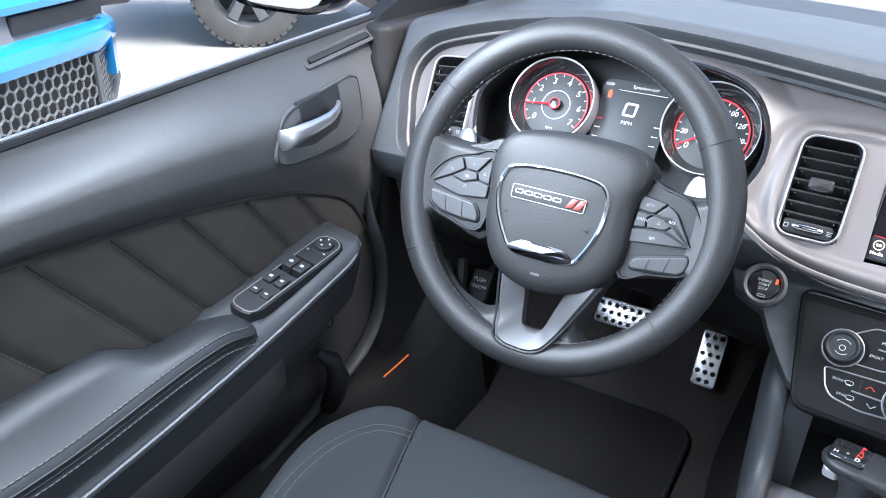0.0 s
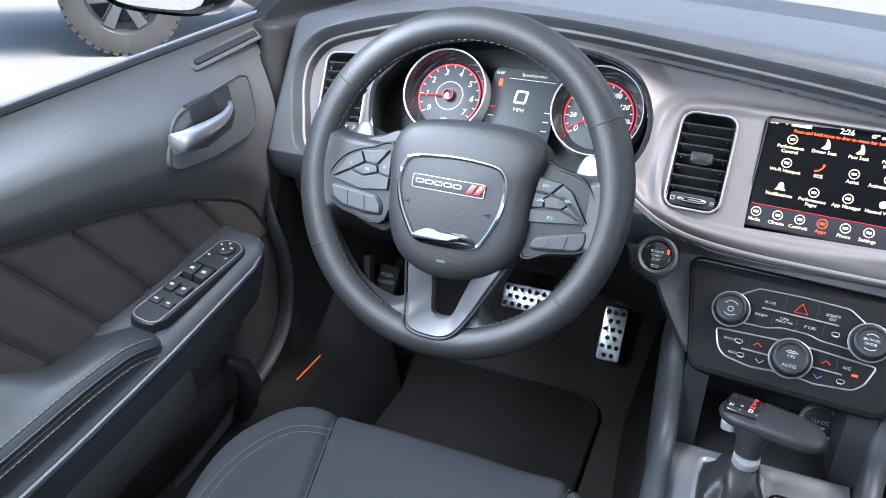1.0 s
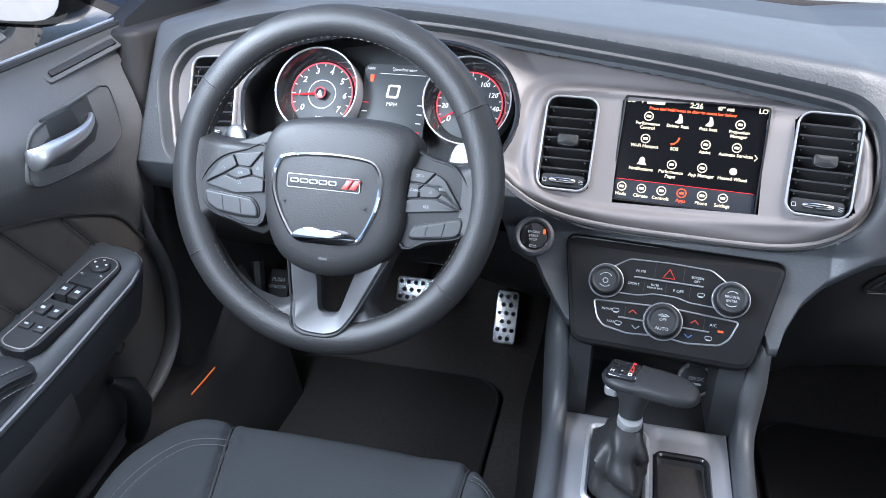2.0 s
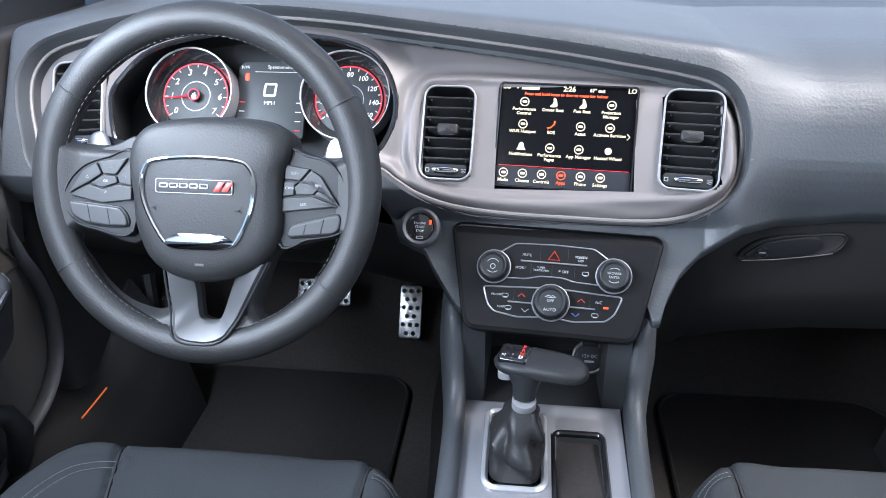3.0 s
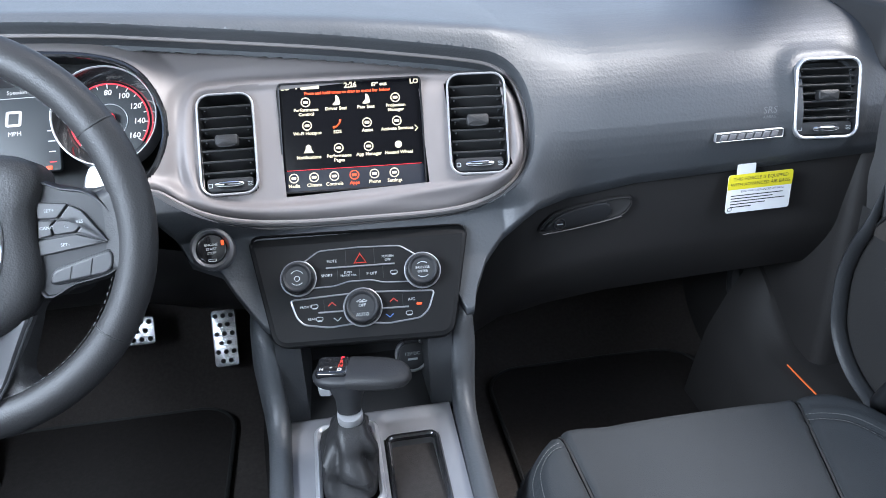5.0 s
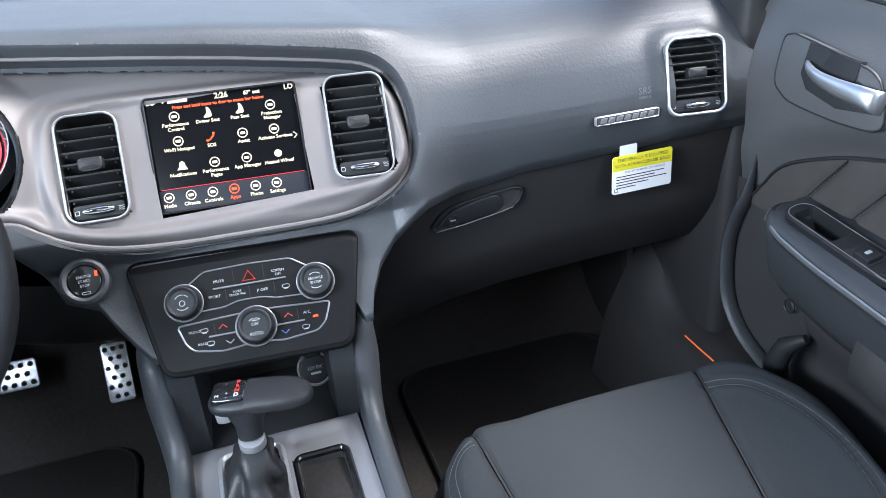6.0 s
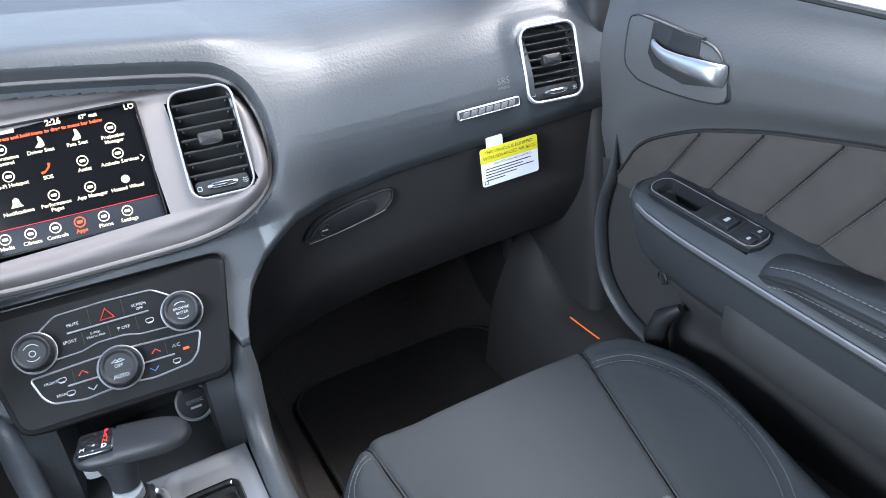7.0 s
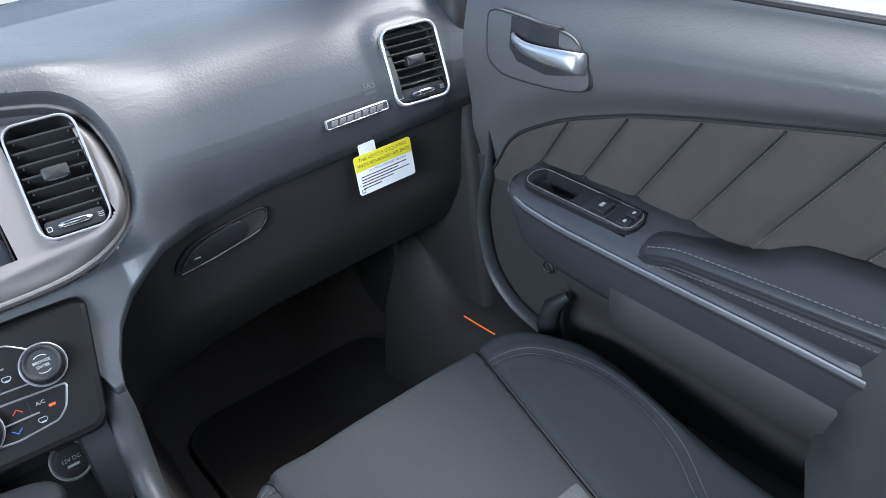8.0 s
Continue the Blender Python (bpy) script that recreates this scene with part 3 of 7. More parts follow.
def dial(name, c, r, numbers, a0, a1, needle, label):
    d = part(name, slab(circle(r, c, 56), -0.094, -0.088, 0.001), DIALDIALS, cluster, label, DIALS)
    part("dial_bezel", loft([at_h(circle(r * 1.235, c, 56), -0.0635), at_h(circle(r * 1.25, c, 56), -0.0612), at_h(circle(r * 1.272, c, 56), -0.0612), at_h(circle(r * 1.285, c, 56), -0.0650), at_h(circle(r * 1.28, c, 56), -0.095)]), SILVER, d, "chrome ring", DIALS)
    part("dial_shade", loft([at_h(circle(r * 1.00, c, 56), -0.0875), at_h(circle(r * 1.24, c, 56), -0.063)]), GLOSS, d, "", DIALS)
    ring = bmesh.new()
    n = 46
    arc = [radians(a0 + (a1 - a0) * i / n) for i in range(n + 1)]
    for q0, q1 in zip(arc, arc[1:]):
        vs = [ring.verts.new((c[0] + k * r * math.cos(q), c[1] + k * r * math.sin(q), -0.0865)) for q, k in ((q0, 0.975), (q0, 0.935), (q1, 0.935), (q1, 0.975))]
        ring.faces.new(vs)
    part("lit_ring", ring, RED, d, "red lit ring", DIALS, flat=True)
    for i in range(2 * len(numbers) - 1):
        q = a0 + (a1 - a0) * i / (2 * len(numbers) - 2)
        m = DIALS @ Matrix.Translation((c[0], c[1], 0)) @ Matrix.Rotation(radians(q), 4, "Z")
        part("tick", slab(rounded(0.0055 if i % 2 == 0 else 0.0035, 0.0011, 0.0002, (r * 0.89, 0)), -0.0872, -0.0864, 0.0002), WHITE, d, "", m)
    for i, s in enumerate(numbers):
        q = radians(a0 + (a1 - a0) * i / (len(numbers) - 1))
        writing("dial_number", s, 0.0125 if len(s) < 2 else 0.0095, shift(DIALS, c[0] + r * 0.72 * math.cos(q), c[1] + r * 0.72 * math.sin(q), -0.0864), WHITE, d, bold=0.0002, shear=0.15)
    part("dial_ring", hoop(circle(r * 0.44, c, 40), 0.0010, -0.088, -0.0868, 0.0003), SILVER, d, "", DIALS)
    m = DIALS @ Matrix.Translation((c[0], c[1], 0)) @ Matrix.Rotation(radians(needle), 4, "Z")
    part("needle", loft([[Vector((x, y, z)) for y, z in ((-w, -0.083), (w, -0.083), (0, -0.081))] for x, w in ((0.0, 0.0019), (r * 0.93, 0.0007))], cap0=True, cap1=True), RED, d, "red needle", m)
    part("needle_cap", slab(circle(0.0085, (0, 0), 24), -0.086, -0.079, 0.002), GLOSS, d, "", m)
    part("cap_ring", hoop(circle(0.0085, (0, 0), 24), 0.0016, -0.08, -0.0785, 0.0004), RED, d, "", m)
    return d


tach = dial("rev_counter", (-0.509, 0.064), 0.0485, "01234567", 218, -38, 186, "rev counter with red ring and white numbers")
writing("dial_text", "RPM", 0.0055, shift(DIALS, -0.509, 0.029, -0.0864), WHITE, tach)
writing("dial_text", "x1000", 0.0035, shift(DIALS, -0.509, 0.024, -0.0864), WHITE, tach)
speedo = dial("speedometer", (-0.290, 0.064), 0.0485, ["0", "20", "40", "60", "80", "100", "120", "140", "160"], 218, -38, 212, "speedometer with red ring and white numbers")
mid = part("display", slab(rounded(0.098, 0.108, (0.012, 0.012, 0.004, 0.004), (-0.401, 0.062)), -0.097, -0.090, 0.001), DIALDIALS, cluster, "dark display between the dials", DIALS)
zero = [Vector((p.x + 0.12 * (p.y - 0.076), p.y)) for p in rounded(0.0185, 0.0195, 0.003, (-0.403, 0.076))]
part("speed_digit", hoop(zero, 0.0032, -0.0902, -0.0892, 0.0002), WHITE, mid, "lit speed figure", DIALS)
writing("speed_unit", "MPH", 0.008, shift(DIALS, -0.403, 0.057, -0.0894), WHITE, mid)
writing("display_title", "Speedometer", 0.0068, shift(DIALS, -0.390, 0.1085, -0.0894), WHITE, mid)
writing("compass", "NW", 0.0068, shift(DIALS, -0.440, 0.1075, -0.0894), WHITE, mid)
writing("trip", "10 mi", 0.0058, shift(DIALS, -0.403, 0.021, -0.0894), WHITE, mid)
part("display_line", slab(rounded(0.068, 0.0006, 0.0002, (-0.392, 0.1015)), -0.0902, -0.0892, 0.0001), WHITE, mid, "", DIALS)
part("belt_lamp", slab(rounded(0.006, 0.011, 0.002, (-0.437, 0.094)), -0.0902, -0.0892, 0.0003), AMBER, mid, "orange warning lamp", DIALS)
for sx, hot in ((-0.442, 0), (-0.361, 1)):
    for i in range(4):
        part("gauge_tick", slab(rounded(0.008, 0.0012, 0.0003, (sx, 0.058 - i * 0.013)), -0.0902, -0.0892, 0.0002), RED if i == hot * 3 else WHITE, mid, "", DIALS)
part("fuel_lamp", slab(rounded(0.007, 0.005, 0.001, (-0.366, 0.012)), -0.0902, -0.0892, 0.0003), AMBER, mid, "", DIALS)
part("temperature_lamp", slab(rounded(0.006, 0.006, 0.001, (-0.446, 0.013)), -0.0902, -0.0892, 0.0003), WHITE, mid, "", DIALS)

# ---- centre screen ----
SCR = plane_at((0.002, 0.0120, 0.9550), 28, -4.9) @ Matrix.Translation((-SCREEN[0], -SCREEN[1], 0.013))
screen_plate = rounded(0.1675, 0.1285, 0.004, SCREEN[:2])
display = thing("infotainment_screen", SCR @ Vector((0, -0.06, 0)), "lit touch screen with rows of white app icons", "touch screen")
SCREENGLASS = material("dark_screen_glass", (0.003, 0.003, 0.004), 0.16, vary=0.1, rough_vary=0.02, spec=0.25)
pane = part("screen_glass", slab(screen_plate, -0.022, -0.013, 0.001), SCREENGLASS, display, "black glass panel", SCR)
part("screen_frame", hoop(offset(screen_plate, -0.0015), 0.0025, -0.024, -0.008, 0.0008), GLOSS, display, "", SCR)
ICON = glow("warm_white_icon", (1.0, 0.86, 0.58), 0.33)
BAR = glow("menu_bar_navy", (0.006, 0.009, 0.024), 0.12)
su, sv, sh = SCREEN[0], SCREEN[1], -0.0124


def icon(u, v, text, kind, mat=None, r=0.0058, two=""):
    mat = mat or ICON
    if kind == "ring":
        g = part("icon", hoop(circle(r, (u, v), 24), 0.0013, -0.0135, sh, 0.0002), mat, pane, "", SCR)
        part("glyph", slab(rounded(r * 1.0, r * 0.55, 0.001, (u, v)), -0.0135, sh, 0.0002), mat, g, "", SCR)
    elif kind == "seat":
        g = part("icon", slab(spline([(u - 0.004, v - 0.005), (u + 0.004, v - 0.005), (u + 0.005, v - 0.001), (u + 0.003, v + 0.005), (u, v + 0.006), (u, v)], 3), -0.0135, sh, 0.0002), mat, pane, "", SCR)
    elif kind == "phone":
        g = part("icon", tube([SCR @ Vector((u + a, v + b, sh)) for a, b in ((-0.005, -0.004), (-0.001, -0.003), (0.003, 0.001), (0.004, 0.005))], [0.0016, 0.001, 0.001, 0.0016], 6), AMBER, pane, "orange handset symbol")
    elif kind == "bell":
        g = part("icon", slab([Vector((u + a, v + b)) for a, b in ((-0.006, -0.004), (0.006, -0.004), (0.0035, 0.0), (0.003, 0.004), (0.0, 0.006), (-0.003, 0.004), (-0.0035, 0.0))], -0.0135, sh, 0.0002), mat, pane, "", SCR)
    else:
        g = part("icon", slab(circle(r * 0.75, (u, v), 16), -0.0135, sh, 0.0002), mat, pane, "", SCR)
    writing("icon_label", text, 0.0056, shift(SCR, u, v - r - 0.0035, sh), mat, g, bold=0.00015)
    if two:
        writing("icon_label", two, 0.0056, shift(SCR, u, v - r - 0.0088, sh), mat, g, bold=0.00015)


cols = [-0.0530, -0.0175, 0.0180, 0.0535]
APPS = [[("Performance", "Control", "ring"), ("Driver Seat", "", "seat"), ("Pass Seat", "", "seat"), ("Projection", "Manager", "ring")],
        [("Wi-Fi Hotspot", "", "ring"), ("SOS", "", "phone"), ("Assist", "", "ring"), ("Activate Services", "", "ring")],
        [("Notifications", "", "bell"), ("Performance", "Pages", "ring"), ("App Manager", "", "ring"), ("Heated Wheel", "", "disc")]]
for row, v in zip(APPS, (0.0425, 0.0145, -0.0140)):
    for u, (text, second, kind) in zip(cols, row):
        icon(su + u, sv + v, text, kind, two=second)
part("menu_bar", slab(rounded(0.164, 0.024, 0.001, (su, sv - 0.0508)), -0.0135, -0.0127, 0.0002), BAR, pane, "navy menu bar", SCR)
part("menu_line", slab(rounded(0.160, 0.0006, 0.0002, (su, sv - 0.0380)), -0.0135, sh, 0.0001), RED, pane, "", SCR)
for i, s in enumerate(("Media", "Climate", "Controls", "Apps", "Phone", "Settings")):
    icon(su - 0.0725 + i * 0.0238, sv - 0.0472, s, "ring", AMBER if i == 3 else None, 0.0058)
for u, v, s, z in ((-0.0760, 0.0605, "LO", 0.0080), (0.0770, 0.0605, "LO", 0.0080), (0.001, 0.0600, "2:26", 0.0088), (0.0350, 0.0595, "67\u00b0 out", 0.0060)):
    writing("status_text", s, z, shift(SCR, su + u, sv + v, sh), ICON, pane, bold=0.0003)
part("status_bar", slab(rounded(0.022, 0.0045, 0.001, (su - 0.047, sv + 0.0600)), -0.0135, sh, 0.0002), ICON, pane, "", SCR)
part("signal_mark", slab([Vector((su - 0.063 + a, sv + 0.0600 + b)) for a, b in ((0, -0.002), (0.003, 0.002), (-0.003, 0.002))], -0.0135, sh, 0.0002), ICON, pane, "", SCR)
writing("hint_text", "Press and hold icons to drag to menu bar below", 0.0052, shift(SCR, su - 0.003, sv + 0.0525, sh), AMBER, pane, bold=0.0002)
part("next_arrow", tube([SCR @ Vector((su + a, sv + b, sh)) for a, b in ((0.0745, 0.008), (0.078, 0.0045), (0.0745, 0.001))], 0.0007, 5), ICON, pane)

# ---- start button ----
STARTM = shift(plane_at((-0.171, 0, 0.96), 31), 0, -0.117, -0.006)
start = thing("start_button", STARTM.translation, "round black engine start button in a silver ring", "button")
part("ring", hoop(circle(0.0245, (0, 0), 48), 0.0068, -0.016, 0.006, 0.003), DARKSATIN, start, "satin grey ring", STARTM)
part("cap", slab(circle(0.0168, (0, 0), 40), -0.01, 0.003, 0.0015, crown=0.001), GLOSS, start, "", STARTM)
for i, s in enumerate(("ENGINE", "START", "STOP")):
    writing("button_text", s, 0.0042, shift(STARTM, 0, 0.0045 - i * 0.0048, 0.0046), CREAM, start)
part("lamp", slab(rounded(0.0030, 0.0060, 0.0008, (0.0125, 0.006)), 0.002, 0.0052, 0.0004), AMBER, start, "orange lit lamp", STARTM)
part("key_mark", hoop(rounded(0.009, 0.003, 0.0012, (0, -0.013)), 0.0006, 0.002, 0.0042, 0.0002), CREAM, start, "", STARTM)

# ---- climate panel ----
HV = plane_at((-0.0065, -0.0875, 0.8212), 36.5, -4.64) @ Matrix.Scale(0.975, 4) @ Matrix.Translation((-0.001, 0.009, -0.012))
TRIM = material("dull_silver_line", (0.28, 0.28, 0.29), 0.36, metal=0.65, vary=0.05)
climate = thing("climate_panel", HV @ Vector((0, -0.08, 0)), "black control panel with three round knobs and silver outlines", "control panel")


def soft_corners(pts, r, n=8):
    """A loop with its corners rounded by r."""
    out = []
    for a, b, c in zip(pts[-1:] + pts[:-1], pts, pts[1:] + pts[:1]):
        p, q = b + (a - b).normalized() * r, b + (c - b).normalized() * r
        out += [(p * (1 - t) + b * t) * (1 - t) + (b * (1 - t) + q * t) * t for t in [k / n for k in range(n + 1)]]
    return out


face_loop = soft_corners([Vector(p) for p in ((0.1325, 0.0445), (-0.1315, 0.0455), (-0.1040, -0.0875), (0.1050, -0.0875))], 0.016)
rings = [at_h(offset(face_loop, -0.0015), -0.03), at_h(offset(face_loop, -0.0015), 0.0005), at_h(face_loop, 0.0022)]
# the upper margin slopes back to the rim of the panel
rings.append([Vector((p.x, p.y, 0.0026 - 0.006 * ease(p.y, 0.030, 0.044))) for p in offset(face_loop, 0.0015)])
rings.append([Vector((p.x, min(p.y, 0.0325), 0.0040)) for p in offset(face_loop, 0.0045)])
part("panel", loft(rings, cap0=True, cap1=True), FASCIA, climate, "", HV, sharp=25)


def outline(pts, name, r=0.0009):
    lp = soft_corners([Vector(p) for p in pts], 0.0045, 4)
    part(name, tube([HV @ Vector((p.x, p.y, 0.0043)) for p in lp], r, 6, closed=True), TRIM, climate, "thin silver outline")


outline([(-0.0690, 0.0090), (-0.0480, 0.0230), (0.0, 0.0245), (0.0490, 0.0230), (0.0690, 0.0095), (0.0690, -0.0215), (0.0270, -0.0200), (0.0130, -0.0160), (-0.0150, -0.0160), (-0.0310, -0.0205), (-0.0690, -0.0215)], "upper_outline")
outline([(-0.0840, -0.0340), (-0.0166, -0.0308), (0.0173, -0.0305), (0.0865, -0.0340), (0.0780, -0.0560), (0.0680, -0.0650), (0.0300, -0.0690), (0.0, -0.0655), (-0.0390, -0.0690), (-0.0690, -0.0640), (-0.0770, -0.0555)], "lower_outline", 0.0011)
for w, c in ((0.082, (0.0005, 0.0017)), (0.034, (-0.0350, -0.0507)), (0.034, (0.0380, -0.0510))):
    part("divider", slab(rounded(w, 0.0020, 0.0008, c), 0.003, 0.0056, 0.0007), TRIM, climate, "", HV)


def knob(c, r, marks):
    """Turned knob: satin skirt, ribbed wall, dished top with a raised edge."""
    k = part("knob", loft([at_h(circle(r, c, 44), 0.003), at_h(circle(r, c, 44), 0.0075), at_h(circle(r * 0.95, c, 44), 0.0085), at_h(circle(r * 0.90, c, 44), 0.0185), at_h(circle(r * 0.86, c, 44), 0.0208), at_h(circle(r * 0.80, c, 44), 0.0214), at_h(circle(r * 0.72, c, 44), 0.0205), at_h(circle(r * 0.66, c, 44), 0.0192)], cap1=True), PLASTIC, climate, "black rotary knob", HV)
    part("knob_skirt", loft([at_h(circle(r * 1.08, c, 44), 0.002), at_h(circle(r * 1.08, c, 44), 0.0060), at_h(circle(r * 1.055, c, 44), 0.0078), at_h(circle(r * 1.0, c, 44), 0.0080)]), DARKSATIN, k, "satin grey skirt", HV)
    part("knob_ring", tube([HV @ Vector((c[0] + r * 1.065 * math.cos(a), c[1] + r * 1.065 * math.sin(a), 0.0072)) for a in [2 * math.pi * i / 48 for i in range(48)]], 0.0008, 6, closed=True), TRIM, k, "bright ring")
    ribs = bmesh.new()
    for i in range(44):
        a = 2 * math.pi * i / 44
        tube([Vector((c[0] + r * f * math.cos(a), c[1] + r * f * math.sin(a), h)) for f, h in ((0.955, 0.009), (0.905, 0.0183))], 0.00045, 4, bm=ribs)
    part("knob_ribs", ribs, PLASTIC, k, "", HV)
    for du, dv, text, z in marks:
        writing("knob_text", text, z, shift(HV, c[0] + du, c[1] + dv, 0.0195), CREAM, k)
    return k


k1 = knob((-0.0731, -0.0088), 0.0195, ())
part("power_mark", hoop(circle(0.0034, (-0.0731, -0.0105), 16), 0.0008, 0.0188, 0.0196, 0.0002), CREAM, k1, "", HV)
for a0, a1, rr in ((35, 145, 0.0085), (225, 315, 0.0085)):
    part("volume_mark", tube([HV @ Vector((-0.0731 + rr * math.cos(a), -0.0095 + rr * math.sin(a), 0.0195)) for a in [radians(a0 + (a1 - a0) * i / 8) for i in range(9)]], 0.00045, 4), CREAM, k1)
k2 = knob((0.0740, -0.0090), 0.0200, ((0, 0.0015, "BROWSE", 0.0042), (0, -0.0032, "ENTER", 0.0042)))
for sg in (-1, 1):
    part("tune_mark", tube([HV @ Vector((0.0740 + 0.009 * math.cos(a), -0.0098 + sg * 0.009 * math.sin(a), 0.0195)) for a in [radians(50 + 10 * i) for i in range(9)]], 0.00045, 4), CREAM, k2)
k3 = knob((0.0006, -0.0481), 0.0212, ((0, 0.0010, "OFF", 0.0050), (0, -0.0098, "AUTO", 0.0056)))
part("fan_mark", tube([HV @ Vector((0.0006 + a, -0.0481 + b, 0.0195)) for a, b in ((-0.0065, 0.0055), (-0.002, 0.0078), (0.0, 0.0062), (0.002, 0.0078), (0.0065, 0.0055), (0.002, 0.0050), (-0.002, 0.0050))], 0.0006, 4, closed=True), CREAM, k3)
part("knob_split", slab(rounded(0.027, 0.0006, 0.0002, (0.0006, -0.0535)), 0.0190, 0.0195, 0.0001), DARK, k3, "", HV)
for u, v, text, z in ((-0.0331, 0.0094, "MUTE", 0.0046), (0.0335, 0.0112, "SCREEN", 0.0042), (0.0335, 0.0068, "OFF", 0.0042), (-0.0397, -0.0073, "SPORT", 0.0046), (-0.0144, -0.0052, "SUPER", 0.0036), (-0.0144, -0.0088, "TRACK PAK", 0.0036),
                      (0.0135, -0.0084, "P OFF", 0.0050), (-0.0665, -0.0431, "FRONT", 0.0040), (-0.0600, -0.0578, "REAR", 0.0040), (0.0585, -0.0425, "A/C", 0.0052)):
    writing("panel_text", text, z, shift(HV, u, v, 0.0046), CREAM, climate)
HAZ = glow("red_marking", (0.9, 0.06, 0.03), 0.16)
part("hazard_mark", tube([HV @ Vector((0.0005 + a, 0.0098 + b, 0.0048)) for a, b in ((-0.0070, -0.0042), (0.0070, -0.0042), (0.0, 0.0068))], 0.0010, 5, closed=True), HAZ, climate, "red warning triangle")
BLUE = material("blue_marking", (0.08, 0.16, 0.42), 0.5)
for u, v, mat, sg in ((-0.0355, -0.0416, HAZ, 1), (-0.0299, -0.0600, MARK, -1), (0.0373, -0.0420, HAZ, 1), (0.0317, -0.0600, BLUE, -1)):
    part("arrow_mark", tube([HV @ Vector((u + a, v + sg * b, 0.0047)) for a, b in ((-0.0045, -0.002), (0, 0.002), (0.0045, -0.002))], 0.0006, 5), mat, climate)
part("ac_lamp", slab(rounded(0.0065, 0.0026, 0.0008, (0.0674, -0.0484)), 0.003, 0.0052, 0.0004), AMBER, climate, "orange lit lamp", HV)
for c in ((-0.0560, -0.0429), (-0.0510, -0.0580), (0.0550, -0.0584), (0.0400, -0.0084)):
    sym = part("panel_symbol", hoop(rounded(0.0085, 0.0046, 0.002, c), 0.0006, 0.0035, 0.0048, 0.0002), CREAM, climate, "", HV)
    part("symbol_bar", slab(rounded(0.0050, 0.0009, 0.0003, (c[0], c[1] - 0.0028)), 0.0035, 0.0048, 0.0002), CREAM, sym, "", HV)
# thin joints between the flush keys
for u, v, w, h in ((-0.0270, -0.0075, 0.0005, 0.014), (-0.0010, -0.0075, 0.0005, 0.014), (0.0270, -0.0075, 0.0005, 0.014), (-0.0165, 0.0135, 0.0005, 0.018), (0.0175, 0.0135, 0.0005, 0.018), (-0.0450, -0.0430, 0.0005, 0.014), (0.0480, -0.0430, 0.0005, 0.014)):
    part("key_joint", slab(rounded(w, h, 0.0001, (u, v)), 0.0034, 0.0043, 0.0001), DARK, climate, "", HV)

# ---- steering wheel ----
WH = plane_at((-0.385, -0.177, 0.952), 21.5, -0.5)
wheel = thing("steering_wheel", (-0.385, -0.178, 0.951), "black leather steering wheel with chrome-edged hub and silver lower spoke", "steering wheel")


def rim_point(a, ring=0.1745):
    return Vector((ring * math.cos(a), ring * math.sin(a), 0))


def rim(a0, a1, name, label):
    """A length of the rim, thicker at the grips."""
    bm, n, seg = bmesh.new(), max(6, int(abs(a1 - a0) / 3)), 18
    rings = []
    for i in range(n + 1):
        a = radians(a0 + (a1 - a0) * i / n)
        grip = max(0, math.cos(2 * (a - radians(20)))) ** 3 * 0.0015
        rin = 0.0178 + grip
        c = rim_point(a, 0.1925 - rin)
        e = Vector((math.cos(a), math.sin(a), 0))
        rings.append([c + e * rin * math.cos(2 * math.pi * q / seg) + Vector((0, 0, 1)) * 0.0165 * math.sin(2 * math.pi * q / seg) for q in range(seg)])
    loft(rings, bm, cap0=True, cap1=True)
    part(name, bm, LEATHER, wheel, label, WH)


SEAMS = [(147, 30.6), (30.4, -36), (-36.2, -147.8), (212, 147.2)]
for a0, a1 in SEAMS:
    rim(a0, a1, "rim_cover", "stitched black leather")
for a in (147.1, 30.5, -36.1, -147.9):
    c = rim_point(radians(a), 0.1745)
    e = Vector((math.cos(radians(a)), math.sin(radians(a)), 0))
    part("rim_seam", tube([c + e * 0.0174 * math.cos(q) + Vector((0, 0, 0.0164 * math.sin(q))) for q in [2 * math.pi * i / 20 for i in range(20)]], 0.0010, 6, closed=True), DARK, wheel, "", WH)
inner = [Vector((0.1562 * math.cos(q), 0.1562 * math.sin(q), 0.006)) for q in [2 * math.pi * i / 140 for i in range(141)]]
part("rim_stitching", stitches(inner, 0.0040, 0.0036, 0.00045), DARKTHREAD, wheel, "grey stitching round the inner rim", WH)

hub_loop = spline([Vector(p) * 1.045 for p in [(-0.074, 0.020), (-0.068, 0.046), (-0.045, 0.062), (0.013, 0.069), (0.070, 0.066), (0.092, 0.054), (0.094, 0.036), (0.086, 0.008), (0.085, -0.045),
                   (0.066, -0.078), (0.020, -0.097), (-0.020, -0.095), (-0.050, -0.078), (-0.066, -0.044), (-0.070, -0.010)]], 6)[::-1]


def dome(loop, layers, mat, name, label, parent=wheel):
    """A cushion from rings: (inset as a share of the way to the middle, height)."""
    c = sum(loop, Vector((0, 0))) / len(loop)
    rings = [[Vector((c.x + (p.x - c.x) * f, c.y + (p.y - c.y) * f, h)) for p in loop] for f, h in layers]
    return part(name, loft(rings, cap0=True, cap1=True), mat, parent, label, WH)


